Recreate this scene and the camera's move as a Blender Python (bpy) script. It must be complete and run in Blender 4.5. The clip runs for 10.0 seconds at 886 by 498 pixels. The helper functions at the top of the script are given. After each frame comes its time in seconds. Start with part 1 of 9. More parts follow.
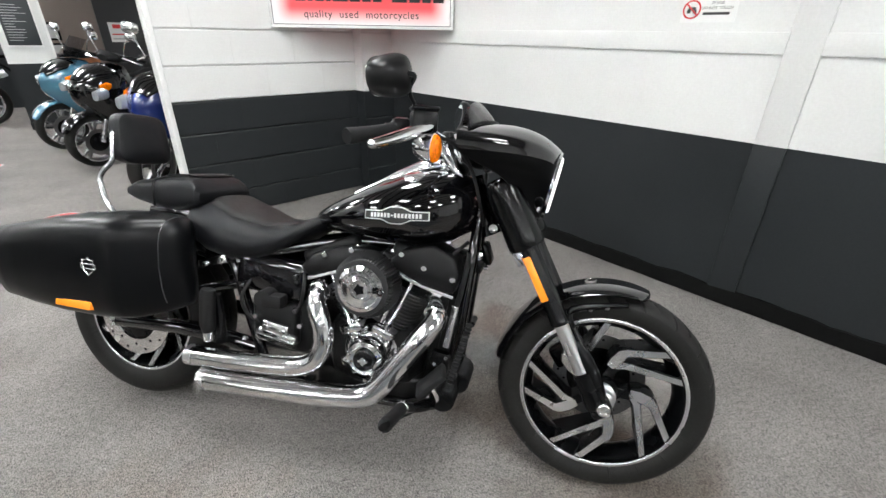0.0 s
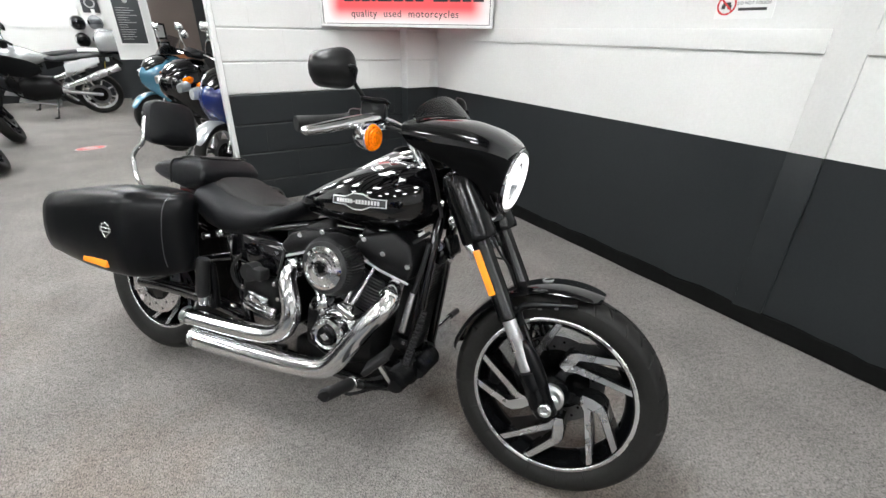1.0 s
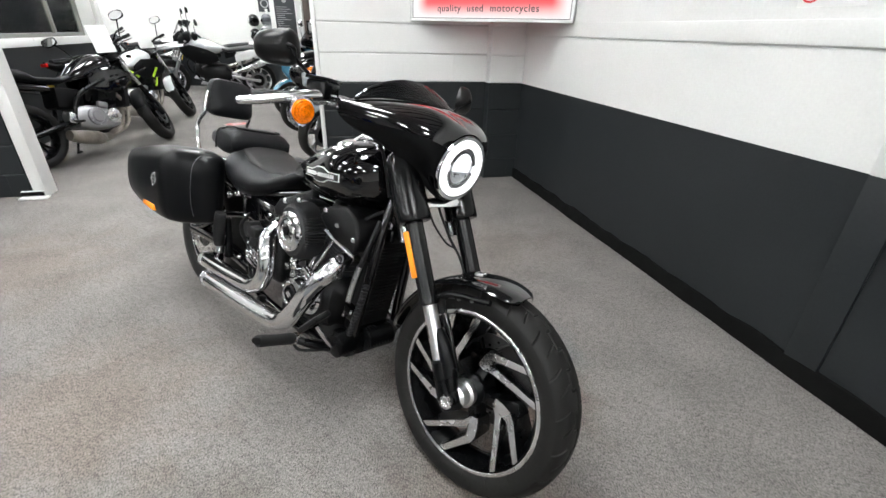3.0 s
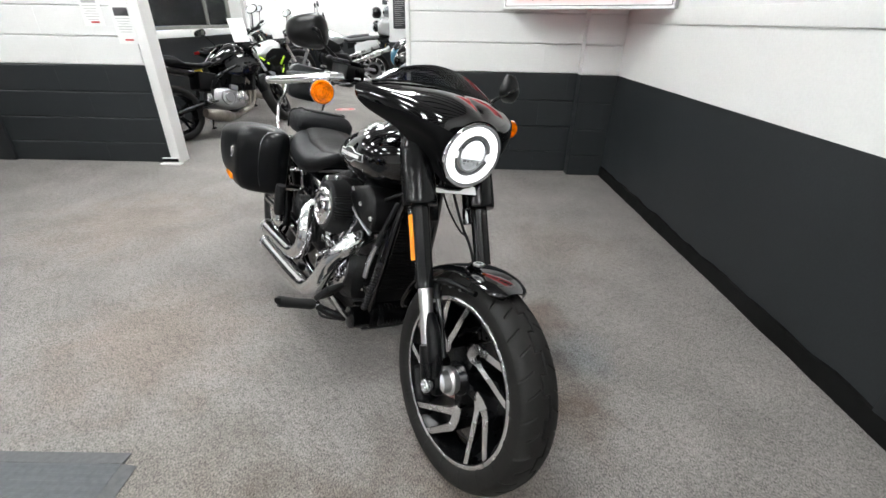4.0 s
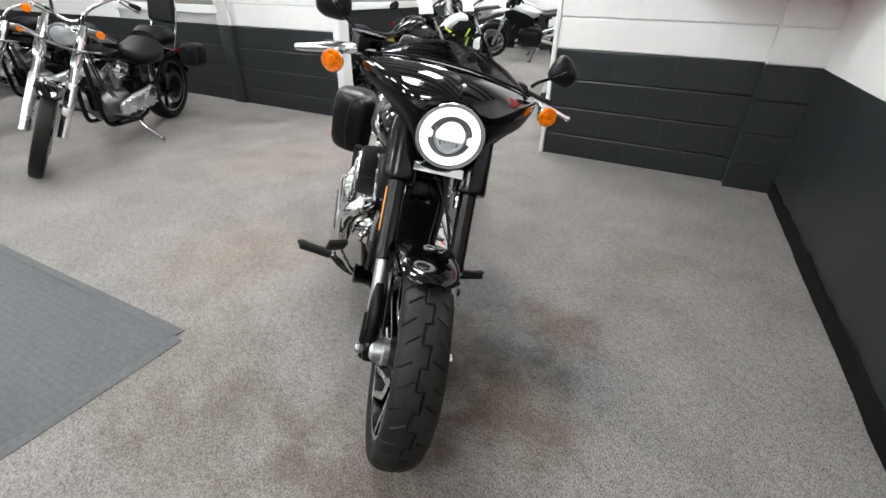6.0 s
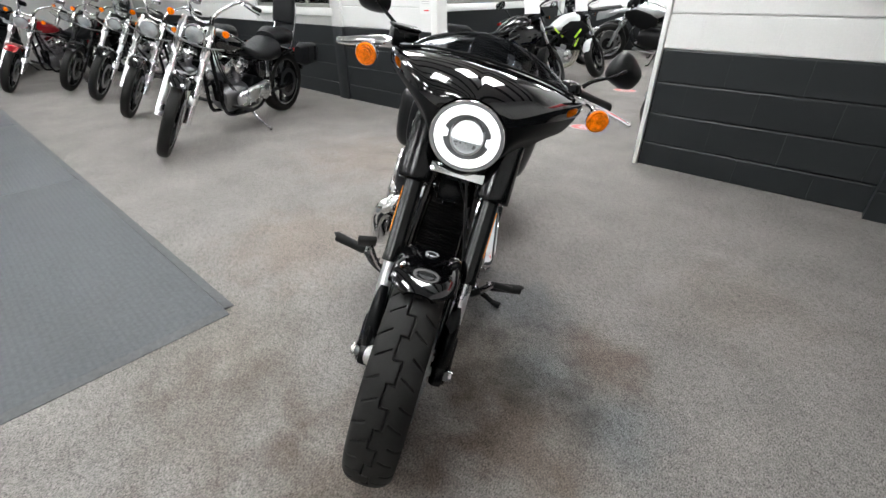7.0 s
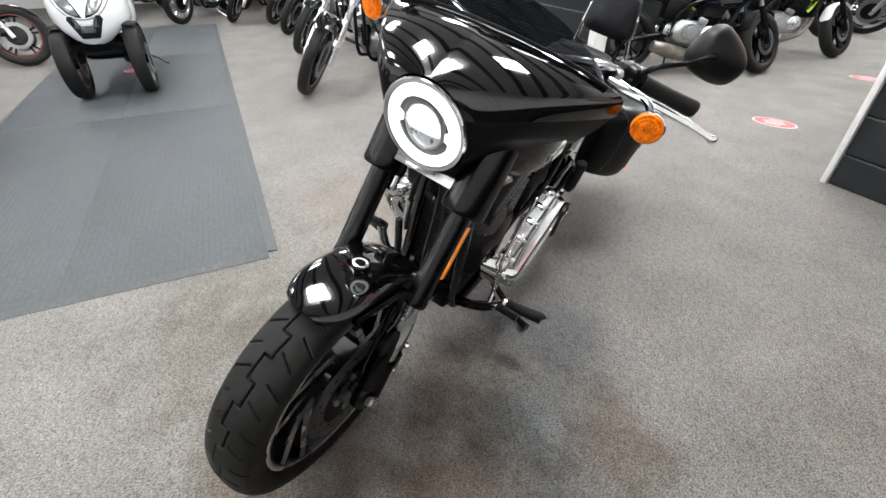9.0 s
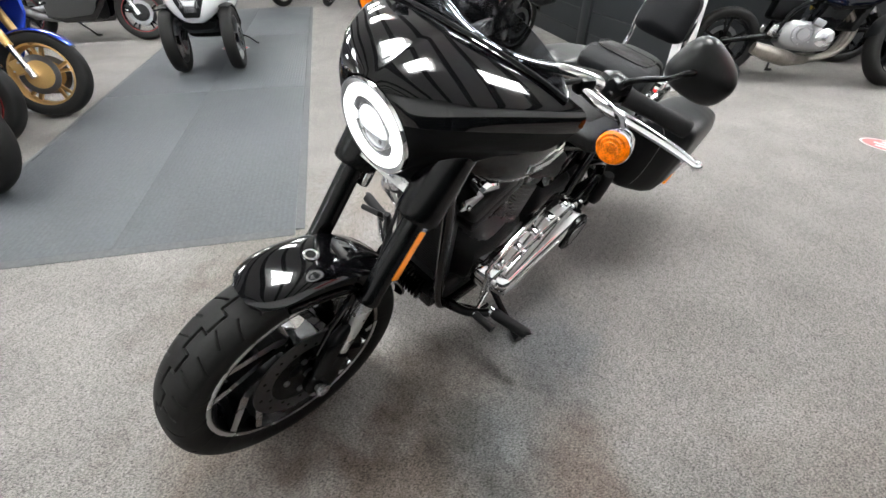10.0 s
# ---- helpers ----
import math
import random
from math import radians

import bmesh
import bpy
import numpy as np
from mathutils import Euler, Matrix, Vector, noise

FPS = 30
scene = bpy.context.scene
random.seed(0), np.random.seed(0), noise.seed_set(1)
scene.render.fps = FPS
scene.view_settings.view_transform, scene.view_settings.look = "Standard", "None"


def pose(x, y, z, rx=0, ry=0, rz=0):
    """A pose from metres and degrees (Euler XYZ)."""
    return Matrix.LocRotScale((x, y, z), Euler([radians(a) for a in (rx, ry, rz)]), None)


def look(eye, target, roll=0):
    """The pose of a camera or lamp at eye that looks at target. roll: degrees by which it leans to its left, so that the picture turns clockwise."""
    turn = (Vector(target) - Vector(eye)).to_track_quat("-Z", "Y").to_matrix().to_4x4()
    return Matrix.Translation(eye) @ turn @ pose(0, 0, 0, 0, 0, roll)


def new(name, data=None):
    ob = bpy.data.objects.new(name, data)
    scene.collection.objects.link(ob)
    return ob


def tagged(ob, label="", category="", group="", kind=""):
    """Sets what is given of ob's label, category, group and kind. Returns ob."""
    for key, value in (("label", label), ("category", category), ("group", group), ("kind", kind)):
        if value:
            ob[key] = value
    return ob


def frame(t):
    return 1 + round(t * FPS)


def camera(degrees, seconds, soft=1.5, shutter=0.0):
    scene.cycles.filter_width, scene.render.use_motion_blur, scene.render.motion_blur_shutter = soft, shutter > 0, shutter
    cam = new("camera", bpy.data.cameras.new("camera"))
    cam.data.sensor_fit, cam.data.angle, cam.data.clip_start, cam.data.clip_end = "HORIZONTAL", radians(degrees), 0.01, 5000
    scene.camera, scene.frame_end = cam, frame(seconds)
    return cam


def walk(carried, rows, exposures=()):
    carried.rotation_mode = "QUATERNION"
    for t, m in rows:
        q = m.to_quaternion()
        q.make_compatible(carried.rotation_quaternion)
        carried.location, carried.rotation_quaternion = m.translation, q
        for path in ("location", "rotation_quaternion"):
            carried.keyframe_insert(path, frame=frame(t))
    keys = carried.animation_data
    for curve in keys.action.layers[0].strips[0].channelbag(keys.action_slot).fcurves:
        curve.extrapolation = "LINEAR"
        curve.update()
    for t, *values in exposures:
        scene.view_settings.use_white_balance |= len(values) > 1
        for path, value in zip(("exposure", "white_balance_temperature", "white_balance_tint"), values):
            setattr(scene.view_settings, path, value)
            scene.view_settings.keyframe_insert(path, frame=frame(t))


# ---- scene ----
cam = camera(91.2, 10.0)
PATH = [
    (0, (0.380, 0.255, 1.300), (1.574, 1.593, 0.416), 1.06),
    (0.5, (0.480, 0.141, 1.291), (1.567, 1.566, 0.403), 1.02),
    (1, (0.613, 0.017, 1.296), (1.557, 1.540, 0.406), 1.02),
    (1.5, (0.713, -0.038, 1.271), (1.522, 1.562, 0.385), 0.92),
    (2, (0.853, -0.081, 1.257), (1.540, 1.575, 0.371), 0.77),
    (2.2, (0.896, -0.099, 1.258), (1.547, 1.572, 0.371), 0.99),
    (3.3, (1.190, -0.264, 1.268), (1.487, 1.492, 0.358), 1.44),
    (3.5, (1.247, -0.272, 1.268), (1.435, 1.493, 0.346), 1.32),
    (4, (1.394, -0.269, 1.253), (1.363, 1.499, 0.317), 0.96),
    (4.5, (1.558, -0.252, 1.253), (1.362, 1.501, 0.310), 0.86),
    (5, (1.722, -0.219, 1.261), (1.368, 1.499, 0.300), 0.84),
    (5.5, (1.869, -0.184, 1.266), (1.327, 1.466, 0.275), 1.11),
    (6, (1.991, -0.103, 1.260), (1.205, 1.421, 0.231), 0.96),
    (6.2, (2.032, -0.069, 1.226), (1.160, 1.411, 0.201), 0.64),
    (7.3, (2.188, 0.197, 1.228), (0.938, 1.370, 0.198), -0.45),
    (7.5, (2.214, 0.252, 1.229), (0.906, 1.354, 0.191), -0.36),
    (8, (2.247, 0.379, 1.225), (0.815, 1.288, 0.165), -0.44),
    (8.5, (2.225, 0.522, 1.212), (0.755, 1.289, 0.092), -0.18),
    (9, (2.224, 0.670, 1.204), (0.741, 1.330, 0.036), -0.06),
    (9.5, (2.235, 0.797, 1.220), (0.724, 1.326, 0.022), 0.06),
    (10, (2.277, 0.935, 1.220), (0.714, 1.267, 0.016), -0.10),
]
walk(cam, [(t, look(eye, target, roll)) for t, eye, target, roll in PATH],
     [(0.0, 0.05), (3.5, 0.06), (6.0, 0.1), (7.5, 0.04), (8.5, 0.16), (9.0, 0.36), (9.5, 0.48), (10.0, 0.44)])

from mathutils.bvhtree import BVHTree

# ---- light and exposure ----
world = bpy.data.worlds.new("world")
scene.world = world
world.use_nodes = True
world.node_tree.nodes["Background"].inputs[0].default_value = (0.9, 0.95, 1.0, 1)
world.node_tree.nodes["Background"].inputs[1].default_value = 0.25
PANEL_GLOW = 46.5


# ---- materials ----
def mat(name, col, rough=0.5, metal=0.0, var=0.12, scale=6.0, fine=180.0, bump=0.0, coat=0.0, rvar=0.1, glow=0.0,
        clear=0.0, perobj=0.0, spec=0.5):
    """A principled material with colour varied at two scales, uneven gloss and fine relief."""
    m = bpy.data.materials.new(name)
    m.use_nodes = True
    nt = m.node_tree
    nd, ln = nt.nodes, nt.links
    b = nd["Principled BSDF"]
    b.inputs["Metallic"].default_value = metal
    b.inputs["Specular IOR Level"].default_value = spec
    b.inputs["Coat Weight"].default_value = coat
    b.inputs["Coat Roughness"].default_value = 0.03
    b.inputs["Transmission Weight"].default_value = clear
    tc = nd.new("ShaderNodeTexCoord")
    big = nd.new("ShaderNodeTexNoise")
    big.inputs["Scale"].default_value = scale
    big.inputs["Detail"].default_value = 4
    sm = nd.new("ShaderNodeTexNoise")
    sm.inputs["Scale"].default_value = fine
    sm.inputs["Detail"].default_value = 2
    ln.new(tc.outputs["Object"], big.inputs["Vector"])
    ln.new(tc.outputs["Object"], sm.inputs["Vector"])
    add = nd.new("ShaderNodeMath")
    add.operation = "ADD"
    ln.new(big.outputs["Fac"], add.inputs[0])
    ln.new(sm.outputs["Fac"], add.inputs[1])
    src = add.outputs[0]
    if perobj:
        oi = nd.new("ShaderNodeObjectInfo")
        ma = nd.new("ShaderNodeMath")
        ma.operation = "MULTIPLY_ADD"
        ma.inputs[1].default_value = perobj
        ln.new(oi.outputs["Random"], ma.inputs[0])
        ln.new(src, ma.inputs[2])
        src = ma.outputs[0]
    mr = nd.new("ShaderNodeMapRange")
    mr.inputs["From Min"].default_value = 0.6
    mr.inputs["From Max"].default_value = 1.4 + perobj
    mr.inputs["To Min"].default_value = 1 - var
    mr.inputs["To Max"].default_value = 1 + var
    ln.new(src, mr.inputs["Value"])
    mx = nd.new("ShaderNodeVectorMath")
    mx.operation = "SCALE"
    mx.inputs[0].default_value = col
    ln.new(mr.outputs["Result"], mx.inputs["Scale"])
    ln.new(mx.outputs["Vector"], b.inputs["Base Color"])
    rr = nd.new("ShaderNodeMapRange")
    rr.inputs["From Min"].default_value = 0.3
    rr.inputs["From Max"].default_value = 0.7
    rr.inputs["To Min"].default_value = max(0.02, rough * (1 - rvar))
    rr.inputs["To Max"].default_value = min(1.0, rough * (1 + rvar))
    ln.new(big.outputs["Fac"], rr.inputs["Value"])
    ln.new(rr.outputs["Result"], b.inputs["Roughness"])
    if bump:
        bp = nd.new("ShaderNodeBump")
        bp.inputs["Strength"].default_value = bump
        bp.inputs["Distance"].default_value = 0.002
        ln.new(sm.outputs["Fac"], bp.inputs["Height"])
        ln.new(bp.outputs["Normal"], b.inputs["Normal"])
    if glow:
        ln.new(mx.outputs["Vector"], b.inputs["Emission Color"])
        b.inputs["Emission Strength"].default_value = glow
    return m


GLOSS = mat("gloss_black_paint", (0.002, 0.002, 0.0025), 0.05, coat=0.75, spec=0.4, var=0.2, rvar=0.15)
SATIN = mat("satin_black_metal", (0.0018, 0.002, 0.0024), 0.27, spec=0.22, var=0.25, bump=0.05)
FORKBLACK = mat("fork_black", (0.002, 0.0022, 0.0026), 0.2, spec=0.3, var=0.2, rvar=0.3)
MIRRORSHELL = mat("satin_mirror_shell", (0.0035, 0.0035, 0.0038), 0.36, spec=0.25, var=0.2, bump=0.06)
PLEAT = mat("pleated_filter", (0.022, 0.022, 0.023), 0.55, spec=0.3, var=0.25, bump=0.1)
BLACK = mat("black_plastic", (0.002, 0.0022, 0.0027), 0.5, spec=0.14, var=0.2, bump=0.15)
WRINKLE = mat("wrinkle_black_engine", (0.004, 0.004, 0.0045), 0.38, spec=0.25, var=0.2, fine=420, bump=0.5)
BAGBLACK = mat("satin_black_bag", (0.002, 0.0022, 0.0028), 0.3, spec=0.2, var=0.15, bump=0.06)
CHROME = mat("chrome", (0.84, 0.84, 0.85), 0.075, 1.0, var=0.03, rvar=0.4)
PIPECHROME = mat("pipe_chrome", (0.74, 0.74, 0.75), 0.12, 1.0, var=0.06, rvar=0.3)
STEEL = mat("brushed_steel", (0.78, 0.78, 0.79), 0.27, 1.0, var=0.1, fine=300, bump=0.05)
DARKSTEEL = mat("dark_steel", (0.2, 0.2, 0.205), 0.35, 1.0, var=0.2)
CASTALU = mat("cast_aluminium", (0.42, 0.42, 0.43), 0.42, 0.9, var=0.15, fine=300, bump=0.2)
RUBBER = mat("tyre_rubber", (0.0085, 0.0082, 0.0078), 0.6, spec=0.26, var=0.35, scale=14, bump=0.1)
GRIP = mat("grip_rubber", (0.008, 0.008, 0.0085), 0.6, spec=0.25, var=0.2, bump=0.2)
VINYL = mat("black_seat_vinyl", (0.0048, 0.0052, 0.0065), 0.42, spec=0.24, var=0.2, fine=600, bump=0.35)
VINYLTOP = mat("seat_top_vinyl", (0.0075, 0.007, 0.007), 0.48, spec=0.28, var=0.2, fine=700, bump=0.5)
# Amber plastics carry a faint emission put in to brighten them; nothing lights them.
AMBER = mat("amber_lens", (0.8, 0.17, 0.0), 0.2, var=0.6, scale=60, coat=0.25, spec=0.3, fine=260, bump=0.5, glow=0.1)
REFLECT = mat("amber_reflector", (0.95, 0.28, 0.02), 0.25, var=0.08, coat=0.5, fine=500, bump=0.2, glow=0.12)
REDLENS = mat("red_lens", (0.45, 0.01, 0.01), 0.15, var=0.1, coat=0.5)
LEDGLOW = mat("led_ring", (1.0, 1.0, 1.0), 0.3, var=0.0, glow=1.5)
LEDSOFT = mat("led_projector", (0.95, 0.97, 1.0), 0.2, var=0.1, fine=200, glow=0.7)
WHITEPRINT = mat("white_badge_print", (0.8, 0.8, 0.8), 0.35, var=0.05)
CLEARLENS = mat("clear_lens", (0.75, 0.78, 0.8), 0.08, var=0.05, clear=0.0, coat=1.0)
MIRRORGLASS = mat("mirror_glass", (0.85, 0.87, 0.88), 0.03, 1.0, var=0.0)
BOWL = mat("lamp_bowl", (0.13, 0.133, 0.137), 0.45, 0.2, var=0.2, fine=300)
FACET = mat("lens_facet_glass", (0.45, 0.47, 0.49), 0.2, 0.3, var=0.3, glow=0.22)
FINMETAL = mat("machined_fin_edges", (0.3, 0.3, 0.31), 0.28, 0.95, var=0.3, fine=200)
RADIATOR = mat("radiator_black", (0.006, 0.006, 0.0065), 0.5, spec=0.2, var=0.2, fine=400, bump=0.4)


def smoke_glass():
    m = bpy.data.materials.new("smoked_screen")
    m.use_nodes = True
    nd, ln = m.node_tree.nodes, m.node_tree.links
    nd.remove(nd["Principled BSDF"])
    t = nd.new("ShaderNodeBsdfTransparent")
    t.inputs[0].default_value = (0.46, 0.47, 0.49, 1)
    g = nd.new("ShaderNodeBsdfGlossy")
    g.inputs["Roughness"].default_value = 0.08
    f = nd.new("ShaderNodeFresnel")
    f.inputs["IOR"].default_value = 1.3
    x = nd.new("ShaderNodeMixShader")
    ln.new(f.outputs[0], x.inputs[0])
    ln.new(t.outputs[0], x.inputs[1])
    ln.new(g.outputs[0], x.inputs[2])
    ln.new(x.outputs[0], nd["Material Output"].inputs[0])
    return m


SMOKE = smoke_glass()


# ---- mesh helpers ----
def finish(me, material, angle=38):
    me.materials.append(material)
    me.shade_smooth()
    me.set_sharp_from_angle(angle=radians(angle))
    return me


def part(name, bm, material, parent=None, label="", m=None, angle=38):
    """Links a bmesh (or a ready mesh) as one mesh object, under a thing or a part."""
    if isinstance(bm, bpy.types.Mesh):
        me = bm
        if not me.materials:
            finish(me, material, angle)
    else:
        bmesh.ops.recalc_face_normals(bm, faces=bm.faces)
        me = bpy.data.meshes.new(name)
        bm.to_mesh(me)
        bm.free()
        finish(me, material, angle)
    ob = new(name, me)
    if parent is not None:
        ob.parent = parent
    if m is not None:
        ob.matrix_basis = m
    if label:
        ob["label"] = label
    return ob


def thing(name, m, label, category, group="", kind=""):
    e = new(name)
    e.empty_display_size = 0.1
    e.matrix_basis = m
    return tagged(e, label, category, group, kind)


def box(bm, c, s, rot=(0, 0, 0), bevel=0.0, seg=2):
    """A box with rounded edges: centre, size, Euler degrees."""
    M = pose(*c, *rot) @ Matrix.Diagonal((*s, 1))
    r = bmesh.ops.create_cube(bm, size=1.0, matrix=M)
    if bevel:
        es = list({e for v in r["verts"] for e in v.link_edges})
        bmesh.ops.bevel(bm, geom=es, offset=bevel, segments=seg, affect="EDGES", profile=0.5)
    return bm


def ring_faces(bm, rings, closed=True, loop=False, caps=(True, True)):
    n = len(rings[0])
    k = len(rings)
    for i in range(k if loop else k - 1):
        a, b = rings[i], rings[(i + 1) % k]
        for j in range(n if closed else n - 1):
            q = (a[j], a[(j + 1) % n], b[(j + 1) % n], b[j])
            if len(set(q)) == 4:
                bm.faces.new(q)
    if closed and not loop:
        if caps[0]:
            bm.faces.new(rings[0][::-1])
        if caps[1]:
            bm.faces.new(rings[-1])


def lathe(bm, prof, n=24, M=Matrix(), caps=(True, True)):
    """Turns a profile of (radius, height) about the local z axis."""
    rings = []
    for r, h in prof:
        rings.append([bm.verts.new(M @ Vector((r * math.cos(2 * math.pi * j / n), r * math.sin(2 * math.pi * j / n), h))) for j in range(n)])
    ring_faces(bm, rings, caps=caps)
    return bm


def smooth_path(pts, sub=6):
    """A rounded line through the points (Catmull-Rom)."""
    P = [Vector(p) for p in pts]
    if len(P) < 3 or sub < 2:
        return P
    out = []
    for i in range(len(P) - 1):
        a, b, c, d = P[max(i - 1, 0)], P[i], P[i + 1], P[min(i + 2, len(P) - 1)]
        for k in range(sub):
            t = k / sub
            out.append(0.5 * ((2 * b) + (c - a) * t + (2 * a - 5 * b + 4 * c - d) * t * t + (3 * b - a - 3 * c + d) * t ** 3))
    out.append(P[-1])
    return out


def tube(bm, pts, r, n=10, sub=6, caps=(True, True), flat=1.0):
    """A tube along a rounded line; r a number or one per given point."""
    P = smooth_path(pts, sub)
    k = len(P)
    rs = [r] * k if not isinstance(r, (list, tuple)) else [float(v) for v in np.interp(np.linspace(0, len(r) - 1, k), range(len(r)), r)]
    d0 = (P[1] - P[0]).normalized()
    side = d0.orthogonal().normalized()
    if abs(d0.z) < 0.95:
        side = d0.cross(Vector((0, 0, 1))).normalized()
    rings = []
    for i in range(k):
        d = (P[min(i + 1, k - 1)] - P[max(i - 1, 0)]).normalized()
        side = (side - d * side.dot(d)).normalized()
        up = side.cross(d)
        rings.append([bm.verts.new(P[i] + rs[i] * (math.cos(2 * math.pi * j / n) * side + flat * math.sin(2 * math.pi * j / n) * up)) for j in range(n)])
    ring_faces(bm, rings, caps=caps)
    return bm


def loft(bm, secs, n=28, axis="x"):
    """Skins rounded sections along x: (x, half width, low z, high z, roundness, centre y)."""
    rings = []
    for s in secs:
        x, hw, zb, zt = s[:4]
        e = s[4] if len(s) > 4 else 2.4
        yc = s[5] if len(s) > 5 else 0.0
        zc, hz = (zb + zt) / 2, (zt - zb) / 2
        rg = []
        for j in range(n):
            a = 2 * math.pi * j / n
            c, q = math.cos(a), math.sin(a)
            y = yc + hw * math.copysign(abs(c) ** (2 / e), c)
            z = zc + hz * math.copysign(abs(q) ** (2 / e), q)
            rg.append(bm.verts.new((x, y, z) if axis == "x" else ((y, x, z) if axis == "y" else (y, z, x))))
        rings.append(rg)
    ring_faces(bm, rings)
    return bm


def prism(bm, poly, thick, M=Matrix(), bevel=0.0):
    """A flat plate: outline in local xy, extruded along z."""
    n = len(poly)
    lo = [bm.verts.new(M @ Vector((x, y, 0))) for x, y in poly]
    hi = [bm.verts.new(M @ Vector((x, y, thick))) for x, y in poly]
    f = [bm.faces.new(lo[::-1]), bm.faces.new(hi)]
    for i in range(n):
        f.append(bm.faces.new((lo[i], lo[(i + 1) % n], hi[(i + 1) % n], hi[i])))
    if bevel:
        es = list({e for v in lo + hi for e in v.link_edges})
        bmesh.ops.bevel(bm, geom=es, offset=bevel, segments=2, affect="EDGES", profile=0.5)
    return bm


def grid(P, closeu=False, closev=False, name="sheet"):
    """A mesh from an array of places [nu, nv, 3]."""
    nu, nv = P.shape[:2]
    idx = np.arange(nu * nv).reshape(nu, nv)
    a = idx if closeu else idx[:-1]
    b = np.roll(idx, -1, 0) if closeu else idx[1:]
    if closev:
        f = np.stack([a, b, np.roll(b, -1, 1), np.roll(a, -1, 1)], -1)
    else:
        f = np.stack([a[:, :-1], b[:, :-1], b[:, 1:], a[:, 1:]], -1)
    me = bpy.data.meshes.new(name)
    me.from_pydata(P.reshape(-1, 3).tolist(), [], f.reshape(-1, 4).tolist())
    me.update()
    return me


def bolt(bm, c, r, h, n=6, axis=(0, -1, 0)):
    M = Matrix.Translation(c) @ Vector((0, 0, 1)).rotation_difference(Vector(axis)).to_matrix().to_4x4()
    return lathe(bm, [(r, 0), (r, h * 0.7), (r * 0.8, h)], n, M)


def bolts(parent, places, r, h, axis=(0, -1, 0), material=None, name="bolt"):
    """Separate bolts that share one mesh."""
    me = None
    for c in places:
        if me is None:
            ob = part(name, bolt(bmesh.new(), (0, 0, 0), r, h, 10, axis), material or CHROME, parent)
            me = ob.data
        else:
            ob = part(name, me, None, parent)
        ob.matrix_basis = Matrix.Translation(c)


def split_part(name, bm, material, parent):
    """Every loose piece of the bmesh as a part of its own."""
    left = set(bm.verts)
    while left:
        seed = left.pop()
        grp, todo = {seed}, [seed]
        while todo:
            for e in todo.pop().link_edges:
                for v in e.verts:
                    if v not in grp:
                        grp.add(v)
                        todo.append(v)
        left -= grp
        b2 = bmesh.new()
        mp = {v: b2.verts.new(v.co) for v in grp}
        for f in {f for v in grp for f in v.link_faces}:
            b2.faces.new([mp[v] for v in f.verts])
        part(name, b2, material, parent)
    bm.free()


def aim(c, d):
    """A pose at c whose z axis points along d."""
    return Matrix.Translation(c) @ Vector((0, 0, 1)).rotation_difference(Vector(d).normalized()).to_matrix().to_4x4()


SIDE = aim((0, 0, 0), (0, 1, 0))

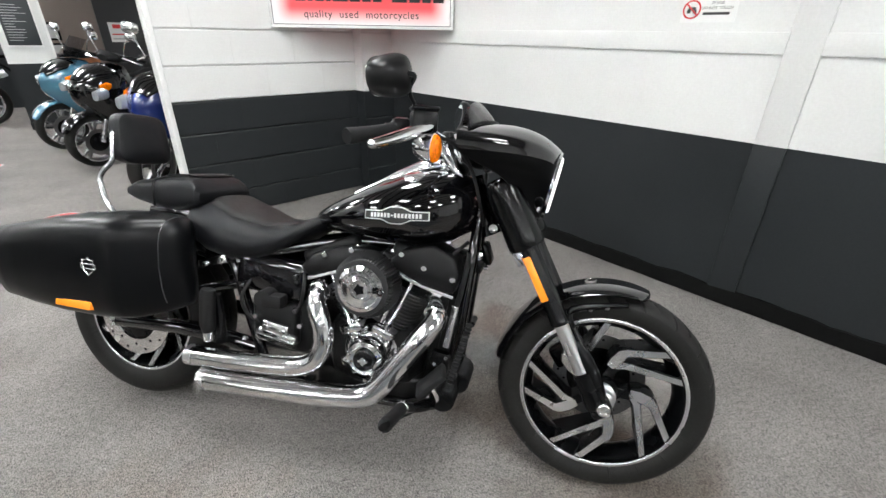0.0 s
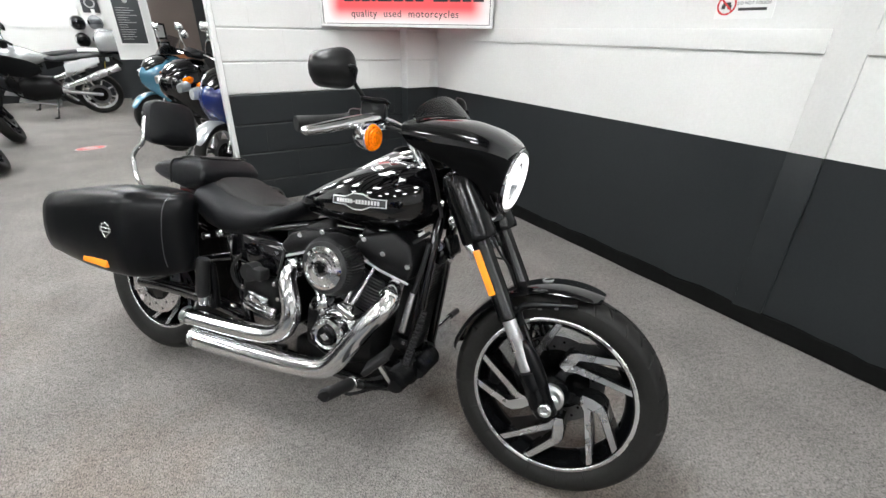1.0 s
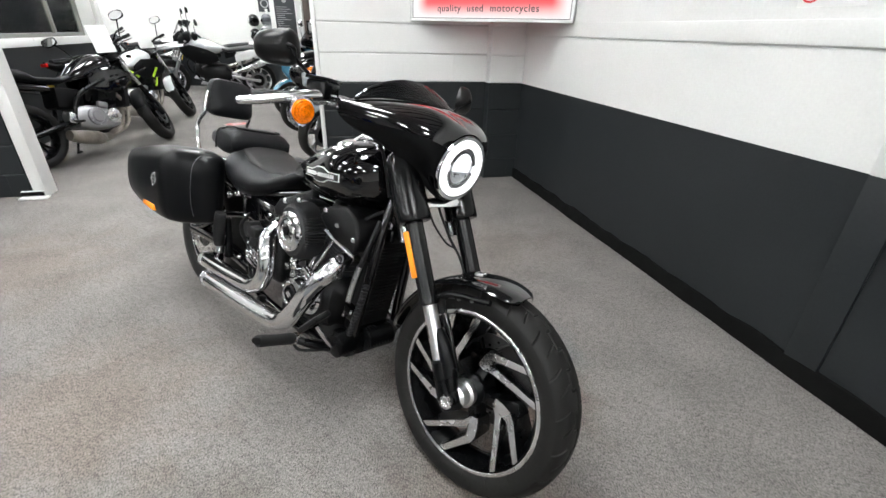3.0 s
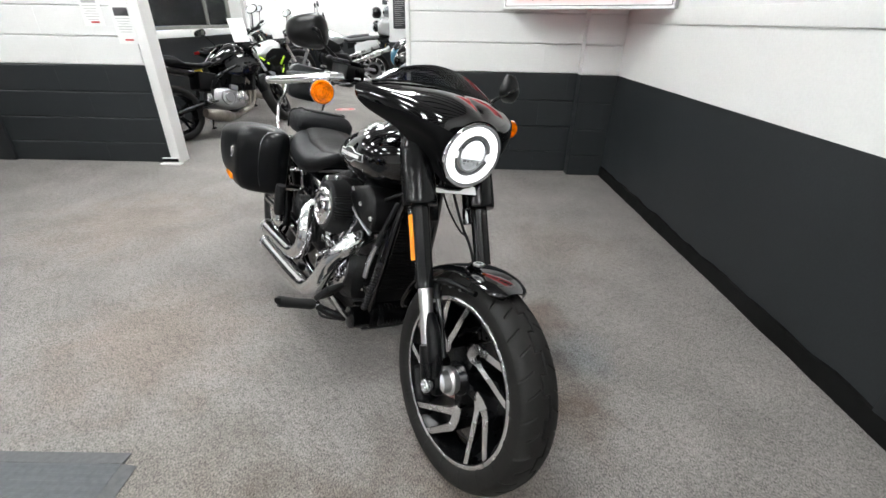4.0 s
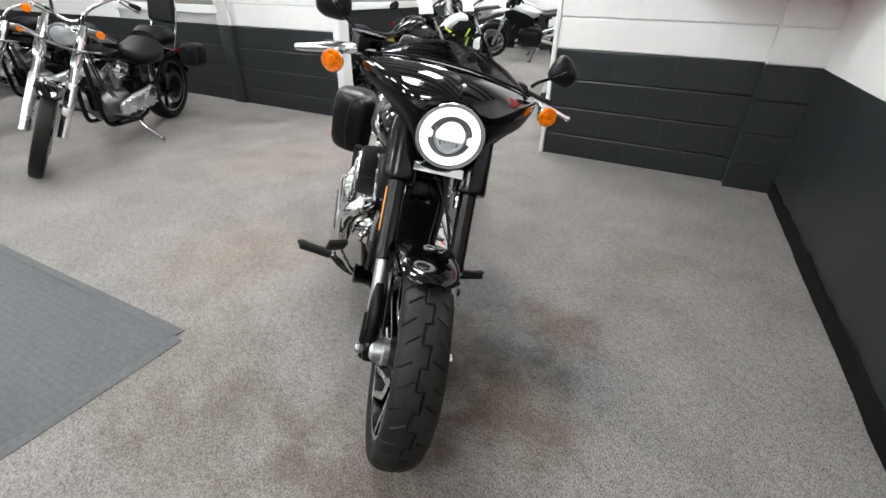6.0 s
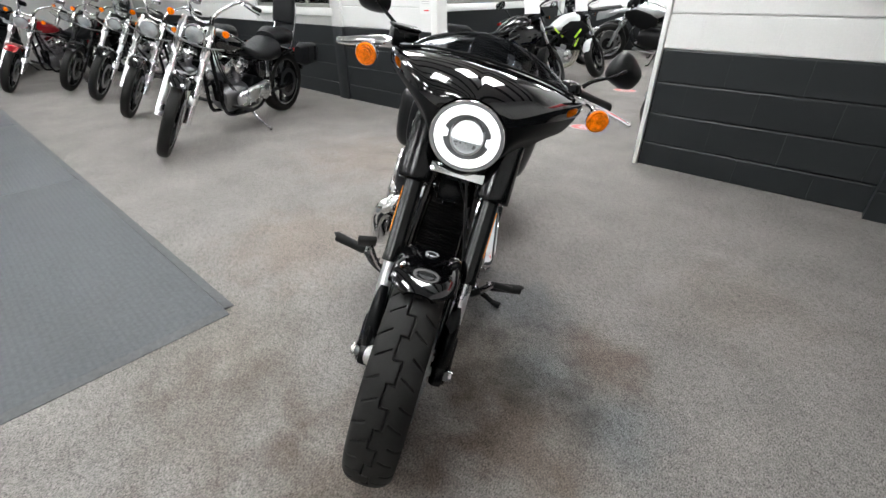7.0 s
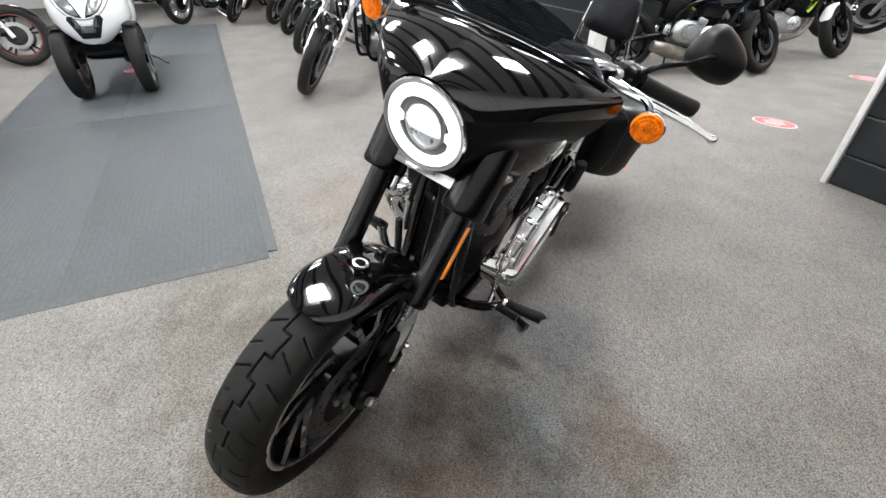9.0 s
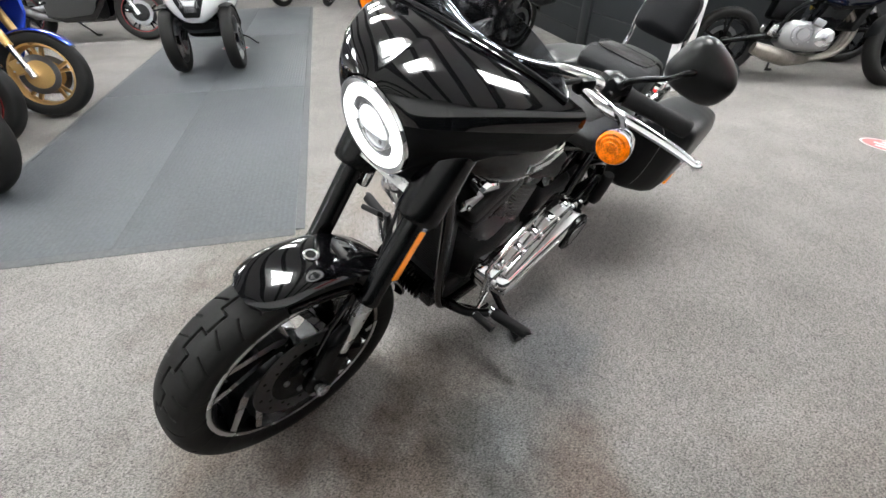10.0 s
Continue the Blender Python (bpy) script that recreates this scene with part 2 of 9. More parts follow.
# ---- the room ----
def carpet_mat():
    m = mat("grey_carpet", (0.182, 0.171, 0.162), 1.0, var=0.26, scale=3.2, fine=260, bump=0.0, spec=0.05)
    nd, ln = m.node_tree.nodes, m.node_tree.links
    b = nd["Principled BSDF"]
    base = b.inputs["Base Color"].links[0].from_socket
    tc = nd.new("ShaderNodeTexCoord")
    fac = []
    for rot, scl, sz, det in ((0.4, (1, 0.55, 1), 210, 2.5), (1.9, (1, 0.6, 1), 240, 2.5), (0.0, (1, 1, 1), 480, 1.0), (0.9, (1, 1, 1), 42, 3.0)):
        mp = nd.new("ShaderNodeMapping")
        mp.inputs["Scale"].default_value = scl
        mp.inputs["Rotation"].default_value = (0, 0, rot)
        f = nd.new("ShaderNodeTexNoise")
        f.inputs["Scale"].default_value = sz
        f.inputs["Detail"].default_value = det
        f.inputs["Roughness"].default_value = 0.68
        ln.new(tc.outputs["Object"], mp.inputs["Vector"])
        ln.new(mp.outputs["Vector"], f.inputs["Vector"])
        fac.append(f.outputs["Fac"])
    # heathered yarn: tufts of two leanings, finer fibres and soft clumps
    tot = fac[0]
    for k, wgt in ((1, 1.0), (2, 0.7), (3, 0.45)):
        mu = nd.new("ShaderNodeMath")
        mu.operation = "MULTIPLY_ADD"
        mu.inputs[1].default_value = wgt
        ln.new(fac[k], mu.inputs[0])
        ln.new(tot, mu.inputs[2])
        tot = mu.outputs[0]
    r = nd.new("ShaderNodeMapRange")
    r.inputs["From Min"].default_value = 1.29
    r.inputs["From Max"].default_value = 1.86
    r.inputs["To Min"].default_value = 0.34
    r.inputs["To Max"].default_value = 1.72
    ln.new(tot, r.inputs["Value"])
    bp = nd.new("ShaderNodeBump")
    bp.inputs["Strength"].default_value = 0.22
    bp.inputs["Distance"].default_value = 0.003
    ln.new(tot, bp.inputs["Height"])
    ln.new(bp.outputs["Normal"], b.inputs["Normal"])
    sc = nd.new("ShaderNodeVectorMath")
    sc.operation = "SCALE"
    ln.new(base, sc.inputs[0])
    ln.new(r.outputs["Result"], sc.inputs["Scale"])
    last = sc.outputs["Vector"]
    # worn stains: rusty brown and bluish patches, each with a ragged outline
    for x, y, rad, col, amt in ((1.78, 1.43, 0.24, (0.66, 0.55, 0.49), 0.75), (1.72, 0.95, 0.36, (0.62, 0.53, 0.47), 0.85), (1.45, 0.5, 0.42, (0.66, 0.58, 0.52), 0.8),
                                (1.62, 1.2, 0.24, (0.84, 0.97, 1.06), 0.9), (1.33, 1.5, 0.32, (0.78, 0.86, 0.94), 0.75), (1.45, 1.1, 0.36, (0.6, 0.55, 0.5), 0.85), (1.95, 1.15, 0.2, (0.8, 0.92, 1.0), 0.7),
                                (0.1, 1.2, 0.6, (1.0, 0.88, 0.8), 0.6), (-0.8, 2.4, 0.8, (1.02, 0.92, 0.85), 0.6), (0.55, 0.5, 0.5, (0.82, 0.79, 0.75), 0.7), (2.1, 2.2, 0.5, (0.86, 0.81, 0.77), 0.6), (0.9, 0.35, 0.4, (0.78, 0.74, 0.7), 0.7)):
        d = nd.new("ShaderNodeVectorMath")
        d.operation = "DISTANCE"
        d.inputs[1].default_value = (x, y, 0)
        ln.new(tc.outputs["Object"], d.inputs[0])
        wn = nd.new("ShaderNodeTexNoise")
        wn.inputs["Scale"].default_value = 6.5
        wn.inputs["Detail"].default_value = 5
        ln.new(tc.outputs["Object"], wn.inputs["Vector"])
        ma = nd.new("ShaderNodeMath")
        ma.operation = "MULTIPLY_ADD"
        ma.inputs[1].default_value = rad * 1.6
        ln.new(wn.outputs["Fac"], ma.inputs[0])
        ln.new(d.outputs["Value"], ma.inputs[2])
        k = nd.new("ShaderNodeMapRange")
        k.inputs["From Min"].default_value = rad * 1.05
        k.inputs["From Max"].default_value = rad * 1.75
        k.inputs["To Min"].default_value = amt
        k.inputs["To Max"].default_value = 0
        ln.new(ma.outputs[0], k.inputs["Value"])
        mx = nd.new("ShaderNodeMix")
        mx.data_type = "RGBA"
        mx.blend_type = "MULTIPLY"
        mx.inputs["B"].default_value = (*col, 1)
        ln.new(k.outputs["Result"], mx.inputs["Factor"])
        ln.new(last, mx.inputs["A"])
        last = mx.outputs["Result"]
    ln.new(last, b.inputs["Base Color"])
    return m


CARPET = carpet_mat()
WHITE = mat("white_wall_paint", (0.72, 0.72, 0.71), 0.55, var=0.05, scale=2.0, fine=90, bump=0.12)
WHITEBLOCK = mat("white_painted_block", (0.72, 0.72, 0.71), 0.55, var=0.05, scale=3.0, fine=120, bump=0.25, perobj=0.15)
DADO = mat("charcoal_wall_paint", (0.018, 0.0205, 0.0225), 0.42, spec=0.3, var=0.14, scale=2.5, fine=100, bump=0.12)
DADOBLOCK = mat("charcoal_painted_block", (0.018, 0.0205, 0.0225), 0.42, spec=0.3, var=0.14, scale=3.0, fine=120, bump=0.3, perobj=0.3)
JOINT = mat("white_painted_joint", (0.6, 0.6, 0.59), 0.6, var=0.1)
BASEBLACK = mat("black_base_strip", (0.0035, 0.0035, 0.0035), 0.85, spec=0.15, var=0.4, scale=14, bump=0.3)
CEIL = mat("pale_ceiling_board", (0.72, 0.72, 0.71), 0.8, var=0.08)
BEAM = mat("dark_ceiling_beam", (0.11, 0.11, 0.11), 0.7, var=0.1)
TRIMWHITE = mat("white_gloss_trim", (0.8, 0.8, 0.79), 0.3, var=0.04, scale=4)
ALU = mat("grey_window_alloy", (0.22, 0.22, 0.2), 0.45, 0.3, var=0.1)
MATRUB = mat("grey_rubber_mat", (0.070, 0.073, 0.076), 0.66, var=0.3, scale=2.2, fine=60, bump=0.3)
PANELGLOW = mat("light_panel", (0.962, 0.985, 0.985), 0.4, var=0.0, glow=PANEL_GLOW)
BROWN = mat("brown_wall_paint", (0.2, 0.16, 0.14), 0.6, var=0.06)
DARKDOOR = mat("dark_door", (0.02, 0.02, 0.022), 0.5, var=0.1)
PAPER = mat("white_paper", (0.78, 0.78, 0.77), 0.6, var=0.03)
REDPRINT = mat("red_print", (0.6, 0.03, 0.035), 0.5, var=0.05)
GREYPRINT = mat("grey_print", (0.4, 0.4, 0.4), 0.5, var=0.05)
BLACKPRINT = mat("black_print", (0.03, 0.03, 0.03), 0.5, var=0.05)

H = 3.0          # ceiling height
DZ = 0.86       # top of the dark band
AY = 3.74        # partition's front face
AT = 0.10        # partition's thickness
JR, JL = 1.022, -1.21   # the opening in the partition
WX0, WY0 = 2.757, 3.64  # corner with the long wall
WD = Vector((0.042, -1, 0)).normalized()   # along the long wall, away from the corner


def setting(name, bm, material, label, category):
    ob = part(name, bm, material)
    return tagged(ob, label, category, kind="structure")


bm = bmesh.new()
fv = [bm.verts.new(v) for v in ((-11, -6, 0), (3.9, -6, 0), (3.9, 13, 0), (-11, 13, 0))]
bm.faces.new(fv)
setting("floor", bm, CARPET, "worn grey flecked showroom carpet with rusty and bluish stains", "floor")
bm = box(bmesh.new(), (-3.5, 3.5, H + 0.1), (15, 19.4, 0.2))
setting("ceiling", bm, CEIL, "pale boarded ceiling above the showroom", "ceiling")


# dark joists across the pale ceiling boards, one mesh
bm = bmesh.new()
for k in range(32):
    box(bm, (-3.5, -5.7 + 0.6 * k, H - 0.03), (14.9, 0.13, 0.06))
setting("ceiling_joists", bm, BEAM, "dark painted joists across the ceiling", "ceiling")


# ceiling light panels, all out of view: frame, diffuser
def ceiling_panel(x, y, sx, sy, rz=0):
    t = thing("ceiling_light", pose(x, y, H - 0.09, 0, 0, rz), "white framed rectangular ceiling light panel, placed out of view, switched on", "ceiling light", "ceiling lights")
    b2 = bmesh.new()
    for a, c, s in (((0), (0, sy / 2 + 0.012, 0), (sx + 0.05, 0.025, 0.05)), ((0), (0, -sy / 2 - 0.012, 0), (sx + 0.05, 0.025, 0.05)),
                    ((0), (sx / 2 + 0.012, 0, 0), (0.025, sy, 0.05)), ((0), (-sx / 2 - 0.012, 0, 0), (0.025, sy, 0.05))):
        box(b2, c, s)
    box(b2, (0, 0, -0.012), (0.03, sy, 0.012))
    part("surround", b2, TRIMWHITE, t)
    part("diffuser", box(bmesh.new(), (0, 0, 0), (sx, sy, 0.02)), PANELGLOW, t, "glowing white diffuser")
    return t


# Those near the bike follow its reflections; the rest are added to brighten.
for x, y in ([(0.75 - 2.7 * i, 0.85) for i in range(4)] + [(1.7 - 2.7 * i, -1.5) for i in range(4)] + [(1.6 - 2.7 * i, -3.9) for i in range(3)] + [(0.95, 2.35), (-1.55, 2.95), (-4.95, 2.95)]
             + [(-0.2, 5.0), (-1.6, 5.0), (-0.4, 8.0), (-0.6, 10.2), (-4.2, 8.8), (2.2, 6.2), (-4.4, 5.3), (-3.4, 6.6), (-2.4, 9.7), (-2.4, 8.2), (-4.4, 10.4)]):
    ceiling_panel(x, y, 0.575, 0.575, 0)


# block walls: a core and the painted blocks on its face
def blocks(parent, x0, x1, z_lines, materials, y, depth, seed, flip=False, gap=None):
    """Courses of blocks from x0 to x1 on the plane y, faces towards -y (or +y)."""
    rnd = random.Random(seed)
    BL = 0.45
    cache = {}
    for k in range(len(z_lines) - 1):
        z0, z1 = z_lines[k], z_lines[k + 1]
        x = x0 - (0.0 if k % 2 else BL / 2)
        while x < x1 - 0.02:
            a, b = max(x, x0), min(x + BL, x1)
            x += BL
            if gap and z1 > gap[2] and z0 < gap[3] and b > gap[0] and a < gap[1]:
                if a < gap[0] - 0.02:
                    b = gap[0]
                elif b > gap[1] + 0.02:
                    a = gap[1]
                else:
                    continue
            if b - a < 0.02:
                continue
            key = (round(b - a, 3), round(z1 - z0, 3), materials[k].name)
            if key not in cache:
                cache[key] = block_mesh(b - a, z1 - z0, depth, materials[k])
            ob = new("block", cache[key])
            ob.parent = parent
            ob.matrix_basis = pose((a + b) / 2, y - rnd.uniform(0, 0.0012), (z0 + z1) / 2, 0, 0, 180 if flip else 0)


def block_mesh(w, h, d, material):
    """A block whose face has softened edges; the face looks along -y."""
    bm = bmesh.new()
    g, e = 0.0032, 0.007
    rows = ((0.0, 0.0), (d - e * 0.6, 0.0), (d, e))
    rings = []
    for dep, inn in rows:
        a, c = w / 2 - g * 0.01 - inn * 0.03, h / 2 - g - inn
        rings.append([bm.verts.new((sx * a, -dep, sz * c)) for sx, sz in ((-1, -1), (1, -1), (1, 1), (-1, 1))])
    ring_faces(bm, rings, caps=(False, True))
    me = bpy.data.meshes.new("block")
    bm.to_mesh(me)
    bm.free()
    return finish(me, material, 30)


ZL = [0.0, 0.185, 0.41, 0.635, DZ] + [DZ + 0.225 * i for i in range(1, 10)]
ZL[-1] = min(ZL[-1], H)
ZL = [z for z in ZL if z < H] + [H]
MATS = [DADOBLOCK if z < DZ - 0.01 else WHITEBLOCK for z in ZL[:-1]]

bm = box(bmesh.new(), ((JR + 3.6) / 2, AY + AT / 2 + 0.008, (H + DZ) / 2), (3.6 - JR, AT - 0.004, H - DZ))
setting("wall_north_upper", bm, JOINT, "white painted upper blockwork of the partition", "wall")
bm = box(bmesh.new(), ((JR + 3.6) / 2, AY + AT / 2 + 0.008, DZ / 2), (3.6 - JR, AT - 0.004, DZ))
wall_a = setting("wall_north", bm, DADO, "partition of painted blockwork, charcoal below and white above", "wall")
bm = bmesh.new()
for x0, x1, z0, z1 in ((-10.6, JL, DZ, 1.06), (-10.6, JL, 2.1, H), (-10.6, -4.9, 1.06, 2.1), (-3.0, JL, 1.06, 2.1)):
    box(bm, ((x0 + x1) / 2, AY + AT / 2 + 0.008, (z0 + z1) / 2), (x1 - x0, AT - 0.004, z1 - z0))
setting("wall_northwest_upper", bm, JOINT, "white painted upper blockwork of the partition", "wall")
bm = box(bmesh.new(), ((JL - 10.6) / 2, AY + AT / 2 + 0.008, DZ / 2), (10.6 + JL, AT - 0.004, DZ))
wall_c = setting("wall_northwest", bm, DADO, "partition of painted blockwork, charcoal below and white above, with a window", "wall")

# white edge trims of the opening
for nm, x in (("trim_1", JR - 0.02), ("trim_2", JL + 0.03)):
    w = 0.032 if nm == "trim_1" else 0.085
    bm = box(bmesh.new(), (x if nm == "trim_1" else JL - 0.02, AY + AT / 2 - 0.005, H / 2), (w, AT + 0.05, H), bevel=0.004)
    setting(nm, bm, TRIMWHITE, "white painted timber edge trim of the opening", "trim")
bm = box(bmesh.new(), (JL - 0.06, AY - 0.035, 0.03), (0.16, 0.02, 0.05), bevel=0.003)
box(bm, (JL - 0.05, AY - 0.06, 0.006), (0.19, 0.07, 0.012), bevel=0.003)
setting("threshold", bm, TRIMWHITE, "small white and black foot of the door trim", "trim")
bm = box(bmesh.new(), (JL - 0.06, AY - 0.048, 0.034), (0.15, 0.008, 0.03), bevel=0.002)
setting("threshold_inset", bm, BASEBLACK, "black strip on the foot of the trim", "trim")

# pilasters
bm = box(bmesh.new(), (2.63, AY - 0.05, (H + DZ) / 2), (0.36, 0.115, H - DZ))
setting("pilaster_1_upper", bm, WHITE, "white painted upper part of the corner pilaster", "wall")
bm = box(bmesh.new(), (2.63, AY - 0.05, DZ / 2), (0.36, 0.115, DZ))
pil1 = setting("pilaster_1", bm, DADO, "painted block pilaster in the corner, charcoal below and white above", "wall")
PX = -2.88
bm = box(bmesh.new(), (PX, AY - 0.012, DZ / 2), (0.20, 0.05, DZ), bevel=0.006)
setting("pilaster_2", bm, DADO, "flat charcoal pilaster on the block partition", "wall")
bm = box(bmesh.new(), (PX, AY - 0.012, (H + DZ) / 2), (0.20, 0.05, H - DZ), bevel=0.006)
setting("pilaster_3", bm, WHITE, "flat white pilaster on the block partition", "wall")

# the long wall: boards, rail, batten, black base
def along(d, z, off=0.0):
    p = Vector((WX0, WY0, 0)) + WD * d
    nrm = Vector((-1, -0.042, 0)).normalized()
    return p + nrm * off + Vector((0, 0, z))


LW = math.degrees(math.atan2(WD.y, WD.x))


def wall_box(bm, d0, d1, z0, z1, off0, off1, bevel=0.0):
    c = along((d0 + d1) / 2, (z0 + z1) / 2, (off0 + off1) / 2)
    return box(bm, c, (d1 - d0, off1 - off0, z1 - z0), (0, 0, LW), bevel)


bm = wall_box(bmesh.new(), -0.4, 9.8, DZ, H, -0.2, 0.0)
setting("wall_east", bm, WHITE, "long white painted board wall above a charcoal band", "wall")
bm = wall_box(bmesh.new(), -0.4, 9.8, 0, DZ, -0.2, 0.0)
setting("wall_east_band", bm, DADO, "charcoal painted lower boards of the long wall", "wall")
for k, (d0, d1) in enumerate(((0.02, 2.81), (2.94, 5.65), (5.78, 9.5))):
    bm = wall_box(bmesh.new(), d0, d1, 1.248, 1.335, -0.005, 0.014, 0.003)
    setting("rail_%d" % (k + 1), bm, WHITE, "white painted horizontal timber rail on the wall", "trim")
for k, d in enumerate((2.81, 5.65)):
    bm = wall_box(bmesh.new(), d, d + 0.13, DZ, H, -0.005, 0.011, 0.002)
    setting("batten_%d" % (2 * k + 1), bm, WHITE, "white painted vertical batten over the board joint", "trim")
    bm = wall_box(bmesh.new(), d, d + 0.13, 0.0, DZ - 0.001, -0.005, 0.011, 0.002)
    setting("batten_%d" % (2 * k + 2), bm, DADO, "charcoal painted vertical batten over the board joint", "trim")

# ragged black base along the long wall
rnd = random.Random(5)
bm = bmesh.new()
lo, hi, bk = [], [], []
N = 160
for i in range(N + 1):
    d = -0.0 + 9.4 * i / N
    w = 0.014 + 0.006 * noise.noise((d * 5, 0.3, 0)) + 0.005 * noise.noise((d * 17, 0.9, 0))
    h = 0.085 + 0.014 * noise.noise((d * 7, 4.3, 0)) + 0.006 * rnd.random()
    lo.append(bm.verts.new(along(d, 0.002, max(w, 0.012))))
    hi.append(bm.verts.new(along(d, h, 0.013)))
    bk.append(bm.verts.new(along(d, h + 0.004, 0.0)))
for i in range(N):
    bm.faces.new((lo[i], lo[i + 1], hi[i + 1], hi[i]))
    bm.faces.new((hi[i], hi[i + 1], bk[i + 1], bk[i]))
setting("baseboard", bm, BASEBLACK, "uneven black strip between wall and carpet", "baseboard")

# outer walls that close the place
bm = box(bmesh.new(), (-10.7, 3.5, H / 2), (0.2, 19.4, H))
setting("wall_west", bm, WHITE, "plain white painted showroom wall", "wall")
bm = box(bmesh.new(), (-3.5, -5.9, H / 2), (15, 0.2, H))
setting("wall_south", bm, WHITE, "plain white painted showroom wall", "wall")

# ---- windows, back room, notices, mat ----
GLASS = smoke_glass()
GLASS.name = "window_glass"
GLASS.node_tree.nodes["Transparent BSDF"].inputs[0].default_value = (0.85, 0.88, 0.87, 1)
MATTEDARK = mat("dim_office_wall", (0.3, 0.29, 0.27), 0.8, var=0.1)
REDPOSTER = mat("red_poster", (0.5, 0.05, 0.03), 0.6, var=0.5, scale=5, fine=12)
BLUEPLASTIC = mat("blue_plastic", (0.03, 0.12, 0.3), 0.35, var=0.15)
BOARD = mat("dark_menu_board", (0.035, 0.038, 0.042), 0.5, var=0.1)


def window_in(name, parent_label, M, w, z0, z1, mull=(), depth=0.12, frame_mat=None):
    """A window in its own axes: x along the wall, y through it; frame, sill, panes."""
    t = thing(name, M, parent_label, "window", kind="structure")
    fm = frame_mat or ALU
    bm = bmesh.new()
    for x in (-w / 2 + 0.02, w / 2 - 0.02):
        box(bm, (x, 0, (z0 + z1) / 2), (0.04, 0.06, z1 - z0), bevel=0.004)
    for z in (z0 + 0.02, z1 - 0.02):
        box(bm, (0, 0, z), (w - 0.08, 0.06, 0.04), bevel=0.004)
    part("window_frame", bm, fm, t, "grey metal window frame")
    xs = [-w / 2 + 0.04, *mull, w / 2 - 0.04]
    for i in range(len(xs) - 1):
        pn = part("pane", box(bmesh.new(), ((xs[i] + xs[i + 1]) / 2, 0.0, (z0 + z1) / 2), (xs[i + 1] - xs[i] - 0.03, 0.005, z1 - z0 - 0.085)), GLASS, t)
        pn.visible_shadow = False
    for x in mull:
        part("mullion", box(bmesh.new(), (x, 0, (z0 + z1) / 2), (0.035, 0.05, z1 - z0 - 0.08), bevel=0.003), fm, t)
    part("window_sill", box(bmesh.new(), (0, -0.075, z0 - 0.045), (w + 0.12, 0.05, 0.085), bevel=0.006), TRIMWHITE, t, "white painted sill board")
    return t


window_in("window_1", "office window with grey frame in the white wall", pose(-3.95, AY + 0.06, 0), 1.9, 1.06, 2.1, (0.35,))
WX = -2.15
window_in("window_2", "office window with grey frame beside the parked bikes", pose(WX, 5.75, 0, 0, 0, 90), 3.2, 1.09, 2.1, (-0.5, 0.9))

# west wall of the back room, with its opening
def solid(name, c, s, material, label, category="wall"):
    return setting(name, box(bmesh.new(), c, s), material, label, category)


Y1 = 7.9
solid("wall_office_1", (WX - 0.06, (AY + AT + Y1) / 2, 0.5), (0.12, Y1 - AY - AT, 1.0), DADO, "charcoal painted office wall below the window")
solid("wall_office_2", (WX - 0.06, (AY + AT + Y1) / 2, 2.55), (0.12, Y1 - AY - AT, 0.9), WHITE, "white painted office wall above the window")
solid("wall_office_3", (WX - 0.06, (AY + AT + 4.15) / 2, 1.55), (0.12, 4.15 - AY - AT, 1.1), WHITE, "white painted office wall beside the window")
solid("wall_office_4", (WX - 0.06, (7.35 + Y1) / 2, 1.55), (0.12, Y1 - 7.35, 1.1), WHITE, "white painted office wall beside the window")
solid("wall_office_5", (-6.0, Y1, H / 2), (7.8, 0.12, H), WHITE, "white painted office wall")
solid("wall_office_6", (-6.4, 5.8, H / 2), (0.12, 4.0, H), WHITE, "white painted office wall")
solid("poster_red_1", (-4.6, 5.6, 1.5), (1.1, 0.03, 0.9), REDPOSTER, "red poster inside the office", "poster")
solid("poster_red_2", (-3.3, 5.7, 1.4), (0.8, 0.03, 0.7), REDPOSTER, "red poster inside the office", "poster")
t = thing("water_dispenser", pose(-3.0, 5.0, 0, 0, 0, 20), "grey office water dispenser with blue bottle", "dispenser")
part("body", box(bmesh.new(), (0, 0, 0.5), (0.32, 0.32, 1.0), bevel=0.03), mat("grey_plastic", (0.3, 0.3, 0.3), 0.4), t)
part("bottle", lathe(bmesh.new(), [(0.06, 1.0), (0.13, 1.08), (0.135, 1.4), (0.1, 1.45), (0, 1.46)], 20), BLUEPLASTIC, t)
t = thing("office_desk", pose(-3.1, 6.5, 0), "dark office desk behind the window", "desk")
part("top", box(bmesh.new(), (0, 0, 0.73), (1.4, 0.7, 0.03), bevel=0.004), MATTEDARK, t)
for x in (-0.65, 0.65):
    part("leg", box(bmesh.new(), (x, 0, 0.357), (0.05, 0.6, 0.714), bevel=0.004), ALU, t)
t = thing("monitor", pose(-2.9, 6.62, 0.745, 0, 0, 80), "black computer monitor on the office desk", "monitor")
part("screen", box(bmesh.new(), (0, 0, 0.36), (0.5, 0.03, 0.32), bevel=0.006), BLACK, t)
part("display", box(bmesh.new(), (0, -0.0165, 0.36), (0.47, 0.004, 0.29)), mat("blue_display", (0.05, 0.14, 0.35), 0.3, var=0.3, scale=5, glow=0.35), t, "lit blue display")
part("stand", box(bmesh.new(), (0, 0, 0.1), (0.05, 0.04, 0.2), bevel=0.006), BLACK, t)

